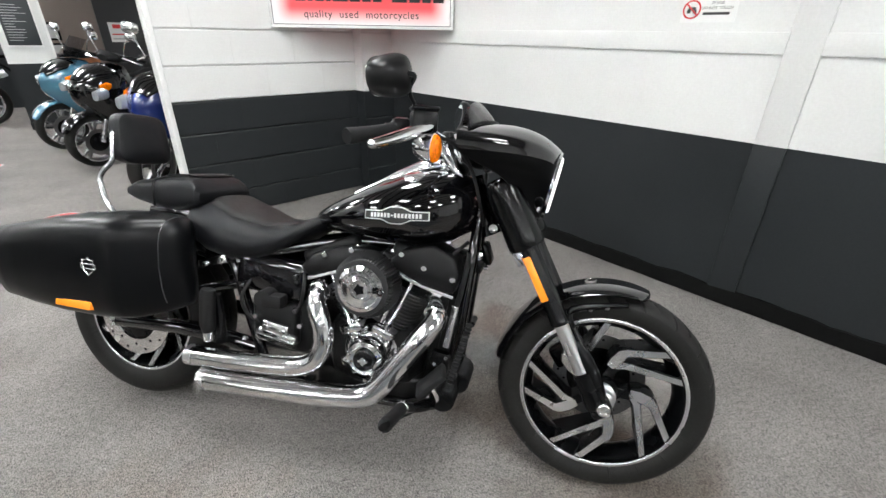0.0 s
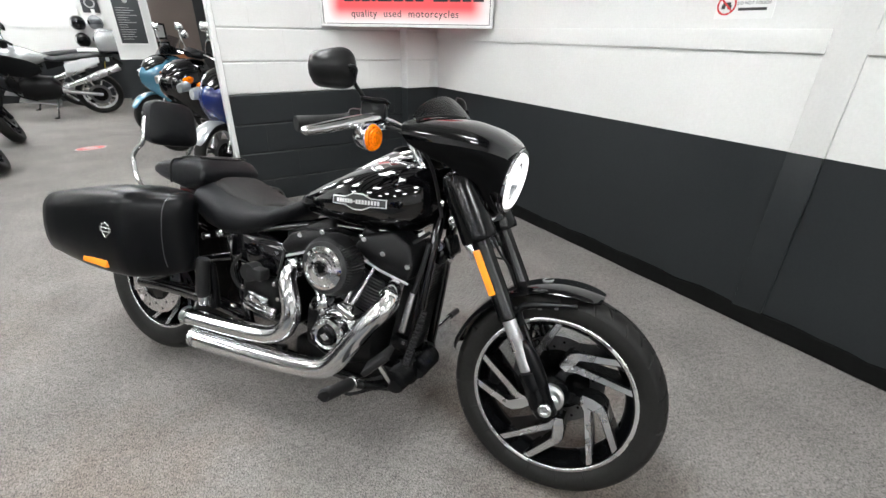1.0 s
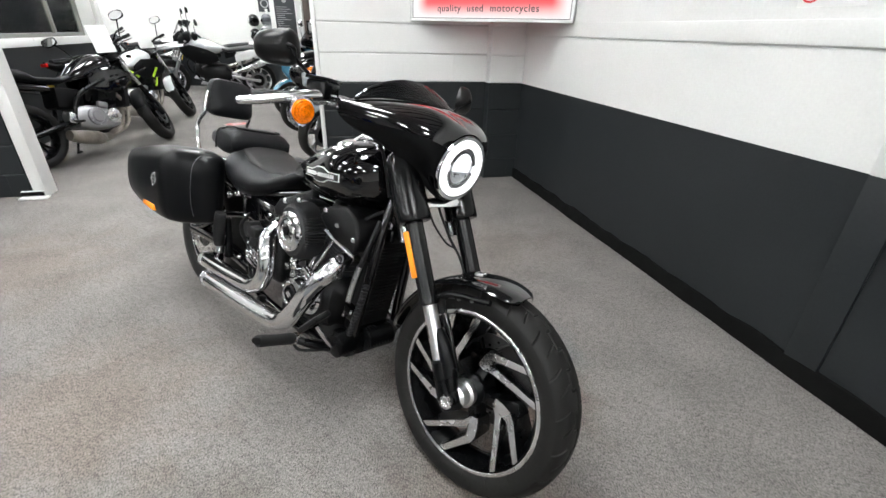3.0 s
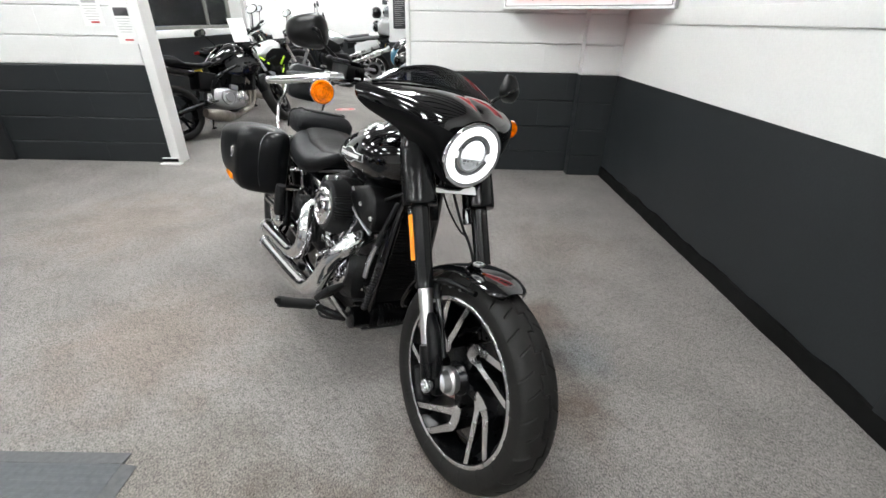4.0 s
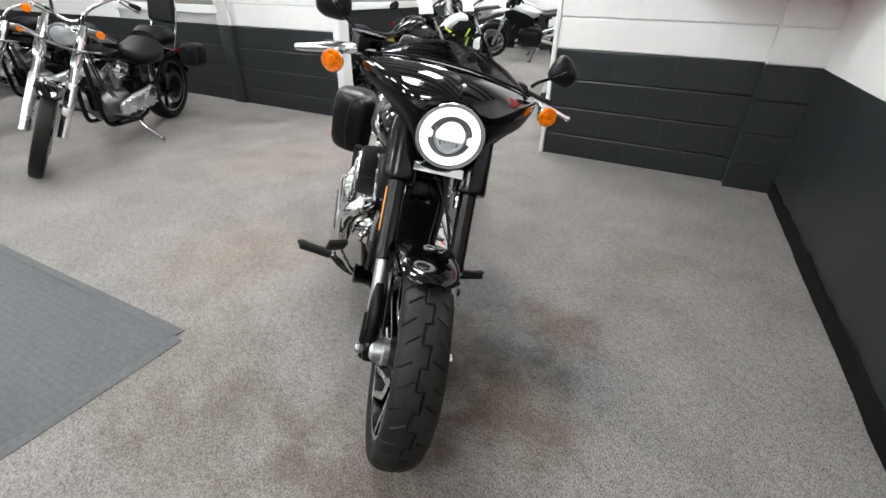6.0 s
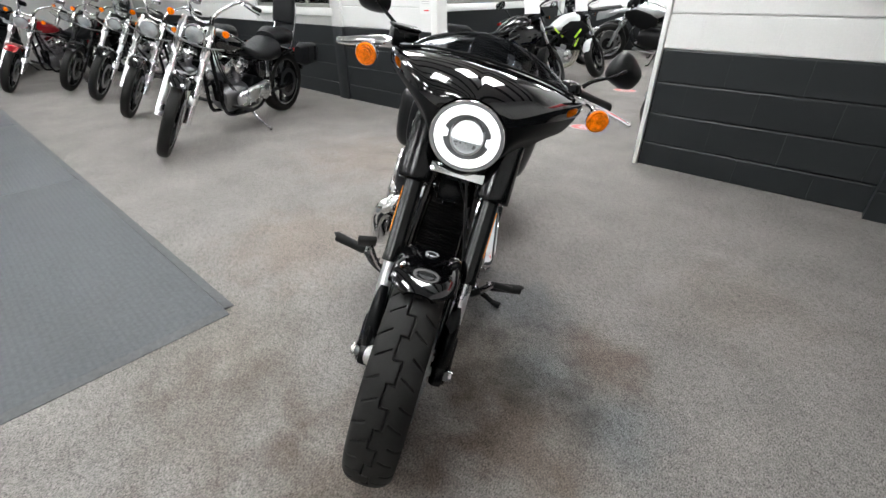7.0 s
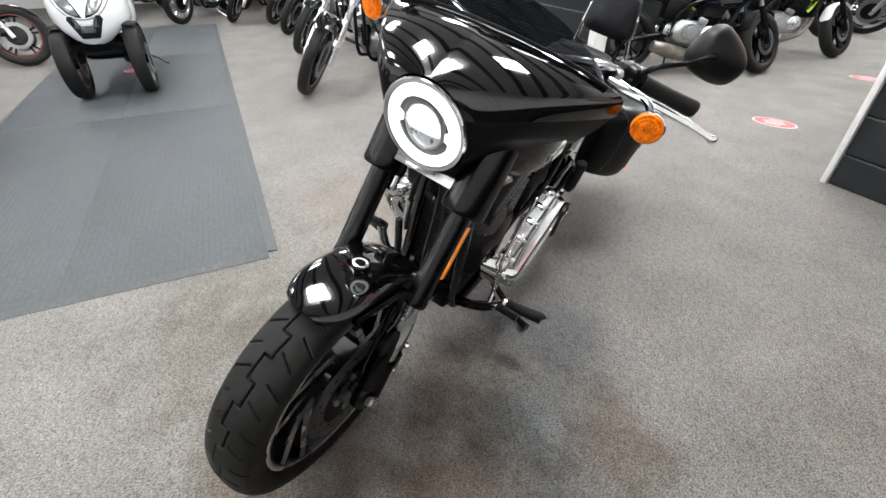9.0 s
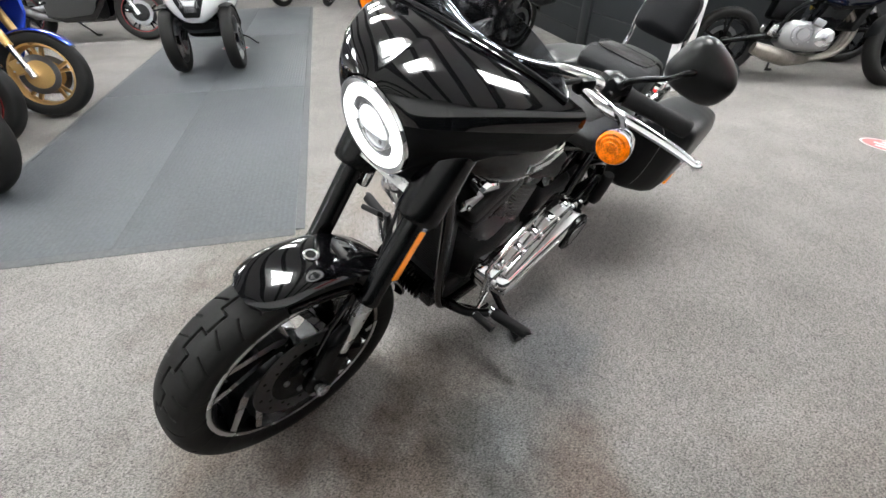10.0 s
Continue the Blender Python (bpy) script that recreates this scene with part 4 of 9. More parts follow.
def ribbon(pts, widths):
    """The outline of a flat strip along a bent line."""
    P = [Vector((*p, 0)) for p in pts]
    L, Rr = [], []
    for i, p in enumerate(P):
        d = (P[min(i + 1, len(P) - 1)] - P[max(i - 1, 0)]).normalized()
        nrm = Vector((-d.y, d.x, 0)) * widths[i]
        L.append((p.x + nrm.x, p.y + nrm.y))
        Rr.append((p.x - nrm.x, p.y - nrm.y))
    return L + Rr[::-1]


def strip(bm, line, widths, y0, y1):
    """A flat bar along a line in the wheel plane, from depth y0 to y1 (functions of the radius)."""
    pts = ribbon(line, widths)
    n = len(line)
    q = []
    for i in range(n):
        a, b = pts[i], pts[2 * n - 1 - i]
        r = math.hypot(*line[i])
        q.append([bm.verts.new((a[0], y0(r), a[1])), bm.verts.new((b[0], y0(r), b[1])), bm.verts.new((b[0], y1(r), b[1])), bm.verts.new((a[0], y1(r), a[1]))])
    ring_faces(bm, q)


def split_spokes(parent, R, ybody, count=5, turn=0.0, wide=1.0):
    """Forked, swept cast spokes: a dark body with machined bright faces on both sides."""
    def chord(a, b, n=5):
        return [(a[0] + (b[0] - a[0]) * i / (n - 1), a[1] + (b[1] - a[1]) * i / (n - 1)) for i in range(n)]

    def face(r):
        return ybody + (0.052 * wide - ybody) * min(1.0, max(0.0, (r / R - 0.35) / 0.6))
    for k in range(count):
        a0 = turn + 360.0 / count * k
        arm1 = chord(polar(R, a0 + 6), polar(R * 0.47, a0 + 46), 5) + [polar(R * 0.40, a0 + 57)]
        arm2 = chord(polar(R, a0 + 29), polar(R * 0.63, a0 + 55), 4)
        root = [polar(R * 0.665, a0 + 53), polar(R * 0.59, a0 + 57), polar(R * 0.47, a0 + 60), polar(R * 0.36, a0 + 64)]
        leg = chord(polar(R * 0.1, a0 + 60), polar(R * 0.45, a0 + 57), 3)
        bm = bmesh.new()
        for line, w in ((arm1, (0.04, 0.04, 0.042, 0.045, 0.05, 0.06)), (arm2, (0.046, 0.046, 0.05, 0.056)), (root, (0.05, 0.072, 0.08, 0.06)), (leg, (0.085, 0.06, 0.055))):
            strip(bm, line, [R * v for v in w], lambda r: -face(r), lambda r: face(r))
        sp = part("spoke", bm, SATIN, parent)
        for s in (1, -1):
            bm = bmesh.new()
            for line, w, lift in ((arm1, (0.034, 0.034, 0.036, 0.039, 0.043, 0.045), 0.0), (arm2, (0.036, 0.037, 0.041, 0.048), 0.0003), (root, (0.04, 0.063, 0.068, 0.045), 0.0006)):
                strip(bm, line, [R * v for v in w], lambda r: s * (face(r) - 0.001), lambda r: s * (face(r) + 0.0012 + lift))
            part("machined_face", bm, STEEL, sp, "bright machined spoke face")


def hub_mesh(r, w, flare):
    bm = bmesh.new()
    lathe(bm, [(r * 0.55, -w), (r * 0.75, -w * 0.98), (r * flare, -w * 0.5), (r * 1.1, -w * 0.2), (r * 1.1, w * 0.2), (r * flare, w * 0.5), (r * 0.75, w * 0.98), (r * 0.55, w)], 28, SIDE)
    return bm


# front wheel
fw = part("front_wheel", rim_mesh(0.242, 0.105), SATIN, hero, "black cast front wheel with machined edges", Matrix.Translation(FA))
part("tyre", tyre_mesh(FR, 0.129, 1400, 96, 0.0065, 0.241), RUBBER, fw, "black grooved front tyre")
for s in (1, -1):
    part("rim_edge", hoop(0.2395, 0.0058, s * 0.054), STEEL, fw, "bright machined rim edge")
split_spokes(fw, 0.238, 0.026, 5, 14)
part("hub", hub_mesh(0.042, 0.062, 1.2), SATIN, fw)
part("hub_cap", lathe(bmesh.new(), [(0.040, 0.0), (0.042, 0.018), (0.034, 0.024), (0.033, 0.05), (0.026, 0.058), (0.0, 0.058)], 28, Matrix.Translation((0, -0.05, 0)) @ aim((0, 0, 0), (0, -1, 0)), caps=(True, False)), STEEL, fw, "polished hub cap")
part("brake_disc", disc_mesh(0.095, 0.146, 0.072), DARKSTEEL, fw, "drilled steel brake disc")
bm = bmesh.new()
lathe(bm, [(0.03, -0.004), (0.1, -0.003), (0.1, 0.003), (0.03, 0.004)], 36, Matrix.Translation((0, 0.072, 0)) @ SIDE)
part("disc_carrier", bm, SATIN, fw)
# Black studs darken the disc where its drilled holes would be in shade.
bm = bmesh.new()
for k in range(24):
    a = radians(15 * k)
    rr = 0.11 if k % 2 else 0.128
    lathe(bm, [(0.0045, 0), (0.0045, 0.0066)], 8, Matrix.Translation((rr * math.cos(a), 0.0687, rr * math.sin(a))) @ SIDE)
tagged(part("disc_hole_dots", bm, BLACK, fw, "black dots for the drilled holes of the disc"), kind="stuff")
bolts(fw, [(0.062 * math.cos(radians(72 * k + 10)), 0.075, 0.062 * math.sin(radians(72 * k + 10))) for k in range(5)], 0.008, 0.008, (0, 1, 0), DARKSTEEL)

# rear wheel
rw = part("rear_wheel", rim_mesh(0.222, 0.14), SATIN, hero, "black cast rear wheel with machined edges", Matrix.Translation(RA))
part("tyre", tyre_mesh(RR, 0.178, 320, 40, 0.004, 0.221), RUBBER, rw, "black wide rear tyre")
for s in (1, -1):
    part("rim_edge", hoop(0.2195, 0.0055, s * 0.0715), STEEL, rw, "bright machined rim edge")
split_spokes(rw, 0.218, 0.03, 5, 30, 1.25)
part("hub", hub_mesh(0.045, 0.075, 1.2), SATIN, rw)
part("brake_disc", disc_mesh(0.09, 0.146, -0.092), STEEL, rw, "drilled steel brake disc")
# Same black studs in place of the shaded holes on the rear disc.
bm = bmesh.new()
for k in range(20):
    a = radians(18 * k)
    rr = 0.108 if k % 2 else 0.13
    lathe(bm, [(0.005, 0), (0.005, 0.0066)], 8, Matrix.Translation((rr * math.cos(a), -0.0953, rr * math.sin(a))) @ SIDE)
tagged(part("disc_hole_dots", bm, BLACK, rw), kind="stuff")
bm = lathe(bmesh.new(), [(0.03, -0.012), (0.095, -0.004), (0.095, 0.004), (0.03, 0.012)], 30, Matrix.Translation((0, -0.086, 0)) @ SIDE)
part("disc_carrier", bm, SATIN, rw)
bm = lathe(bmesh.new(), [(0.02, -0.014), (0.13, -0.012), (0.135, 0.0), (0.13, 0.012), (0.02, 0.014)], 40, Matrix.Translation((0, 0.095, 0)) @ SIDE)
part("belt_pulley", bm, SATIN, rw)


# front fork: on each side slider, stanchion, shroud, guard
def on_fork(h, y, fore=0.0):
    """A place on the fork line at height h above the axle, y sideways, fore ahead of the line."""
    base = FA + Vector((-0.022, 0, 0.0))
    return base + RAKE * (h / RAKE.z) + Vector((0, y, 0)) + Vector((RAKE.z, 0, -RAKE.x)) * fore


fork = part("front_fork", box(bmesh.new(), on_fork(0.66, 0), (0.055, 0.27, 0.03), (0, -29, 0), 0.01), GLOSS, hero, "black telescopic front fork")
for s in (-1, 1):
    y = 0.112 * s
    bm = tube(bmesh.new(), [on_fork(-0.035, y), on_fork(0.0, y), on_fork(0.085, y)], [0.022, 0.03, 0.027], 16, 3)
    box(bm, on_fork(-0.012, y * 0.95, 0.012), (0.06, 0.04, 0.06), (0, -29, 0), 0.012)
    part("fork_foot", bm, SATIN, fork)
    part("stanchion", tube(bmesh.new(), [on_fork(0.09, y), on_fork(0.30, y)], 0.0205, 18, 1), STEEL, fork, "polished steel fork tube")
    part("slider", tube(bmesh.new(), [on_fork(0.228, y), on_fork(0.24, y), on_fork(0.245, y), on_fork(0.50, y)], [0.0285, 0.0295, 0.0272, 0.0272], 20, 1), FORKBLACK, fork, "gloss black fork slider")
    part("fork_guard", tube(bmesh.new(), [on_fork(0.0, y * 0.97, 0.016), on_fork(0.06, y * 0.97, 0.024), on_fork(0.12, y * 0.97, 0.024), on_fork(0.165, y * 0.97, 0.014)], [0.022, 0.023, 0.021, 0.012], 12, 4), SATIN, fork, "black guard before the fork foot")
    part("guard_strut", tube(bmesh.new(), [on_fork(0.05, y * 0.7, 0.02), on_fork(0.16, y * 0.72, 0.025), on_fork(0.25, y * 0.75, 0.02)], 0.011, 10, 4), GLOSS, fork)
    bm = tube(bmesh.new(), [on_fork(0.44, y), on_fork(0.45, y), on_fork(0.52, y), on_fork(0.59, y), on_fork(0.615, y), on_fork(0.625, y)], [0.048, 0.053, 0.052, 0.05, 0.044, 0.03], 22, 4)
    part("fork_shroud", bm, FORKBLACK, fork, "gloss black upper fork shroud")
    bm = box(bmesh.new(), on_fork(0.425, y * 0.93, -0.036), (0.03, 0.05, 0.06), (0, -29, 0), 0.008)
    part("fork_clamp", bm, CHROME, fork, "polished lower fork clamp")
    # long amber reflector on the outer side
    a, b = on_fork(0.30, y, -0.012), on_fork(0.42, y, -0.012)
    c = (a + b) / 2 + Vector((0, s * 0.0265, 0))
    bm = box(bmesh.new(), c, (0.022, 0.007, (b - a).length), (0, -29, 0), 0.003)
    part("reflector", bm, REFLECT, fork, "long amber fork reflector")
    part("axle_nut", lathe(bmesh.new(), [(0.019, 0), (0.019, 0.008), (0.016, 0.011), (0.012, 0.011), (0.0115, 0.004), (0.0, 0.004)], 24, aim(FA + Vector((0, s * 0.138, 0.0)), (0, s, 0)), caps=(True, False)), STEEL, fork, "chrome axle nut")
    bm = tube(bmesh.new(), [FA + Vector((0, s * 0.06, 0)), FA + Vector((0, s * 0.139, 0))], 0.014, 12, 1)
    part("axle", bm, DARKSTEEL, fork)
# caliper on the left leg
bm = box(bmesh.new(), FA + Vector((-0.105, 0.088, 0.06)), (0.11, 0.055, 0.075), (0, -35, 0), 0.014)
box(bm, FA + Vector((-0.085, 0.118, 0.05)), (0.08, 0.02, 0.06), (0, -35, 0), 0.008)
cal = part("brake_caliper", bm, SATIN, hero, "black four-piston brake caliper")
bolts(cal, [FA + Vector((dx, 0.126, dz)) for dx, dz in ((-0.13, 0.09), (-0.085, 0.03))], 0.008, 0.01, (0, 1, 0))
# chrome cross plate below the headlamp
bm = prism(bmesh.new(), [(-0.088, 0), (0.088, 0), (0.082, 0.026), (0.03, 0.03), (-0.03, 0.03), (-0.082, 0.026)], 0.004, Matrix.Translation((1.385, 0, 0.805)) @ pose(0, 0, 0, 60, 0, 90), 0.001)
part("cross_plate", bm, CHROME, hero, "polished cover under the headlamp")

# front mudguard
def guard(parent, axle, R, W, a0, a1, material, name="front_mudguard", n=40, k=17, taper=0.35, label="", thick=0.004):
    """A curved mudguard round the axle from angle a0 to a1 (degrees, 0 = forward, 90 = up)."""
    P = np.zeros((n, 2 * k, 3))
    for i in range(n):
        t = i / (n - 1)
        a = radians(a0 + (a1 - a0) * t)
        edge = min(t / 0.16, (1 - t) / 0.10, 1.0)
        wf = W * (1 - taper * (1 - math.sqrt(max(0.0, 1 - (1 - edge) ** 2))))
        for j in range(k):
            v = -1 + 2 * j / (k - 1)
            drop = (1 - math.cos(abs(v) ** 1.3 * 1.32)) * W * 0.30
            for q, inn in ((j, 0.0), (2 * k - 1 - j, thick)):
                r = R - drop - inn
                P[i, q] = (r * math.cos(a), (wf - inn) * math.sin(v * 1.35) / math.sin(1.35), r * math.sin(a))
    me = grid(P, closev=True, name=name)
    b2 = bmesh.new()
    b2.from_mesh(me)
    bpy.data.meshes.remove(me)
    edges = [e for e in b2.edges if e.is_boundary]
    bmesh.ops.holes_fill(b2, edges=edges)
    return part(name, b2, material, parent, label, Matrix.Translation(axle), 50)


mg = guard(hero, FA, 0.343, 0.082, 74, 171, GLOSS, taper=0.55, label="gloss black front mudguard")
bm = bmesh.new()
lathe(bm, [(0.017, 0), (0.018, 0.004), (0.0145, 0.006), (0.013, 0.004), (0.0, 0.0045)], 24, Matrix.Translation((0.343 * math.cos(radians(102)), 0, 0.343 * math.sin(radians(102)) - 0.001)) @ aim((0, 0, 0), (math.cos(radians(102)), 0, math.sin(radians(102)))), caps=(True, False))
bdg = part("round_badge", bm, STEEL, mg, "round chrome badge on the mudguard")
bm = lathe(bmesh.new(), [(0.0115, 0), (0.0115, 0.0015)], 20, Matrix.Translation((0.343 * math.cos(radians(102)), 0, 0.343 * math.sin(radians(102)) + 0.0035)) @ aim((0, 0, 0), (math.cos(radians(102)), 0, math.sin(radians(102)))))
part("badge_centre", bm, BLACK, bdg)
for s in (-1, 1):
    bm = tube(bmesh.new(), [on_fork(0.20, 0.085 * s, 0.02), on_fork(0.245, 0.085 * s, 0.045), FA + Vector((0.03, 0.078 * s, 0.30))], [0.013, 0.011, 0.008], 10, 4)
    part("mudguard_bracket", bm, SATIN, mg, "", Matrix.Translation(-FA))
    bolts(mg, [(dx, 0.083 * s, dz) for dx, dz in ((-0.07, 0.275), (-0.025, 0.287))], 0.007, 0.006, (0, s, 0), DARKSTEEL)

# headlamp
HL = Vector((1.42, 0.0, 0.93))
HD = Vector((0.985, 0, -0.17)).normalized()
HM = aim(HL, HD)
lamp = part("headlamp", lathe(bmesh.new(), [(0.07, -0.12), (0.095, -0.06), (0.099, -0.02), (0.1, -0.004), (0.098, 0.003), (0.0955, 0.003)], 48, HM, caps=(True, False)), CHROME, hero, "round headlamp with glowing white LED ring, lit")
part("reflector_bowl", lathe(bmesh.new(), [(0.0955, 0.003), (0.092, -0.001), (0.087, -0.004), (0.062, -0.006), (0.058, -0.012), (0.048, -0.014), (0.0, -0.014)], 48, HM, caps=(False, False)), BOWL, lamp)
bm = lathe(bmesh.new(), [(0.0635, -0.003), (0.0645, 0.005), (0.072, 0.01), (0.081, 0.008), (0.0855, 0.002), (0.086, -0.002)], 64, HM, caps=(False, False))
part("light_ring", bm, LEDGLOW, lamp, "glowing white LED ring")
for sg in (-1, 1):
    bm = prism(bmesh.new(), [(0.05 * sg, -0.008), (0.05 * sg, 0.008), (0.064 * sg, 0.015), (0.064 * sg, -0.015)], 0.004, HM @ Matrix.Translation((0, 0, -0.004)) @ Matrix.Rotation(radians(90), 4, "Z"))
    part("ring_tab", bm, LEDSOFT, lamp)
EGG = HM @ Matrix.Diagonal((1.14, 1.0, 1, 1))
bm = lathe(bmesh.new(), [(0.041, -0.012), (0.041, -0.004), (0.036, 0.001), (0.02, 0.004), (0.0, 0.005)], 36, EGG, caps=(True, False))
low = bm.copy()
CUT = HM @ Vector((0.008, 0, 0))
for half, drop in ((bm, {"clear_outer": True}), (low, {"clear_inner": True})):
    bmesh.ops.bisect_plane(half, geom=half.verts[:] + half.edges[:] + half.faces[:], plane_co=CUT, plane_no=HM.to_3x3() @ Vector((1, 0, 0)), **drop)
part("projector", bm, LEDSOFT, lamp, "bright LED projector lens")
part("projector_foot", low, FACET, lamp, "grey faceted lower half of the projector")
bm = lathe(bmesh.new(), [(0.041, -0.012), (0.0415, 0.0), (0.0445, 0.0), (0.046, -0.012)], 36, EGG, caps=(False, False))
part("projector_ring", bm, STEEL, lamp)
rl = random.Random(8)
for i in range(3):
    for j in range(-2, 3):
        w = 0.0105 - 0.001 * i
        if abs(j) * 0.0125 > 0.033 - 0.008 * i:
            continue
        bm = box(bmesh.new(), HM @ Vector((0.013 + 0.0098 * i + rl.uniform(-0.002, 0.002) + 0.002 * abs(j) * (1 - i), j * 0.0125 * (1 - 0.1 * i), 0.0032 - 0.0018 * i)), (0.003, w * rl.uniform(0.5, 1.0), 0.0085 * rl.uniform(0.5, 1.0)), (rl.uniform(-40, 40), -10 + rl.uniform(-20, 20), rl.uniform(-20, 20)), 0.0008, 1)
        part("lens_facet", bm, (FACET, BOWL, DARKSTEEL, BOWL)[rl.randrange(4)], lamp)

# the fairing: a skin swept from the lamp's rim to its outer edge
def keyed(keys, a):
    """A smooth curve through places given at certain angles."""
    ks = sorted(keys)
    P = [Vector(keys[q]) for q in ks]

    def slope(i):
        if i in (0, len(ks) - 1):
            j = 1 if i == 0 else len(ks) - 2
            d = (P[j] - P[i]) / (ks[j] - ks[i])
            return Vector((0, d.y, 0))
        return (P[i + 1] - P[i - 1]) / (ks[i + 1] - ks[i - 1])
    for i in range(len(ks) - 1):
        if ks[i] <= a <= ks[i + 1]:
            w = ks[i + 1] - ks[i]
            t = (a - ks[i]) / w
            return (P[i] * (2 * t ** 3 - 3 * t * t + 1) + slope(i) * (w * (t ** 3 - 2 * t * t + t))
                    + P[i + 1] * (3 * t * t - 2 * t ** 3) + slope(i + 1) * (w * (t ** 3 - t * t)))
    return P[-1]


EDGE = {0: (1.225, 0, 1.092), 25: (1.213, 0.10, 1.086), 48: (1.19, 0.2, 1.072), 64: (1.174, 0.265, 1.056), 72: (1.17, 0.291, 1.045), 80: (1.172, 0.292, 1.016),
        96: (1.196, 0.262, 0.986), 118: (1.264, 0.19, 0.95), 142: (1.332, 0.12, 0.893), 165: (1.375, 0.06, 0.84), 180: (1.383, 0, 0.825)}


def fairing_point(a, s):
    """A place on the fairing: angle round the lamp (0 up), s from the lamp's rim to the outer edge."""
    q = abs(a)
    e = keyed(EDGE, q)
    c, d = math.cos(radians(q)), math.sin(radians(q))
    g = q * 0.66 if q < 80 else 52.8 + (q - 80) * 1.272       # the crease starts high on the lamp
    ring = HL + Vector((-0.006 + 0.02 * math.cos(radians(g)), 0.101 * math.sin(radians(g)), 0.102 * math.cos(radians(g))))
    up = max(0.0, c)
    p = ring.lerp(e, s)
    p.x = ring.x + (e.x - ring.x) * (s ** (1.04 + 0.66 * d ** 1.5 + 0.2 * max(0.0, -c)))
    bulge = math.sin(math.pi * s)
    p.z += bulge * (0.018 * up + 0.010 * max(0.0, math.sin(radians(min(q, 110) * 1.6))))
    if q > 85:
        k = min(1.0, (q - 85) / 25) * max(0.0, min(1.0, (172 - q) / 30))
        p.y -= 0.014 * k * bulge
        p.z += 0.008 * k * bulge
    sag = 0.024 * s * max(0.0, min(1.0, (q - 84) / 14)) * max(0.0, min(1.0, (176 - q) / 24))
    if a > 0:
        p.z -= sag
    if a < 0:                       # the fairing hangs a touch askew
        p = Vector((p.x + 0.012 * s * d, -p.y + 0.008 * s * d, p.z + 0.008 * s * d))
    return p


NA, NS = 120, 22
P = np.zeros((NA, 2 * NS, 3))
for i in range(NA):
    a = -180 + 360 * i / NA
    for j in range(NS):
        s = j / (NS - 1)
        p = fairing_point(a, s)
        P[i, j] = p
        c = Vector((1.22, 0, 0.95))
        P[i, 2 * NS - 1 - j] = p + (c - p).normalized() * 0.006
lo, hi = NA // 2 - 28, NA // 2 + 29     # the glossy top reaches to the wing tips
fairing = part("fairing", grid(P[lo:hi], closev=True), GLOSS, hero, "gloss black batwing style front fairing", angle=60)
part("fairing_flank", grid(np.concatenate([P[hi - 1:], P[:lo + 1]]), closev=True), BLACK, fairing, "dull black underside of the fairing", angle=60)
# smoked screen
P = np.zeros((34, 16, 3))
for i in range(34):
    a = -64 + 128 * i / 33
    b = fairing_point(a, 0.955) + Vector((0.0, 0, 0.004))
    for j in range(8):
        t = j / 7
        hgt = 0.066 * max(0.01, math.cos(radians(a * 1.38))) ** 0.75
        p = b + Vector((-0.045 * t * hgt / 0.066 - 0.012 * t * t, 0, hgt * t * (1.08 - 0.18 * t)))
        p.y *= 1 - 0.05 * t
        P[i, j] = p
        P[i, 15 - j] = p + Vector((-0.003, 0, -0.001))
scr = part("screen", grid(P, closev=True), SMOKE, fairing, "low smoked plastic windscreen")
P2 = P[:, 0, :]
part("screen_trim", tube(bmesh.new(), [Vector(p) + Vector((0.002, 0, 0.001)) for p in P2[::3]], 0.004, 6, 3), BLACK, fairing)
# inner fairing pod and clocks
bm = box(bmesh.new(), (1.20, 0, 1.005), (0.09, 0.26, 0.08), (0, 15, 0), 0.03, 3)
part("inner_fairing", bm, BLACK, fairing)

# handlebar, risers, grips
BARZ = 1.035
bar = part("handlebar", tube(bmesh.new(), [(0.958, -0.41, 1.023), (1.01, -0.30, 1.045), (1.065, -0.2, 1.058), (1.09, -0.1, 1.04), (1.095, 0, 1.03), (1.09, 0.1, 1.04), (1.065, 0.2, 1.058), (1.01, 0.30, 1.045), (0.958, 0.41, 1.023)], 0.0135, 14, 6), CHROME, hero, "chrome handlebar")
bm = bmesh.new()
for y in (-0.05, 0.05):
    tube(bm, [(1.12, y, 0.955), (1.105, y, 1.0), (1.096, y, 1.045)], [0.022, 0.018, 0.024], 14, 3)
part("riser", bm, CHROME, bar)
bm = loft(bmesh.new(), [(-0.062, 0.064, -0.02, 0.016, 3.5), (-0.05, 0.07, -0.024, 0.02, 4), (0.04, 0.084, -0.024, 0.02, 4), (0.056, 0.08, -0.02, 0.015, 3.5)], 24)
part("riser_cover", bm, CHROME, bar, "polished cover under the risers", Matrix.Translation((1.122, 0, 0.975)) @ Matrix.Rotation(radians(52), 4, "Y"))
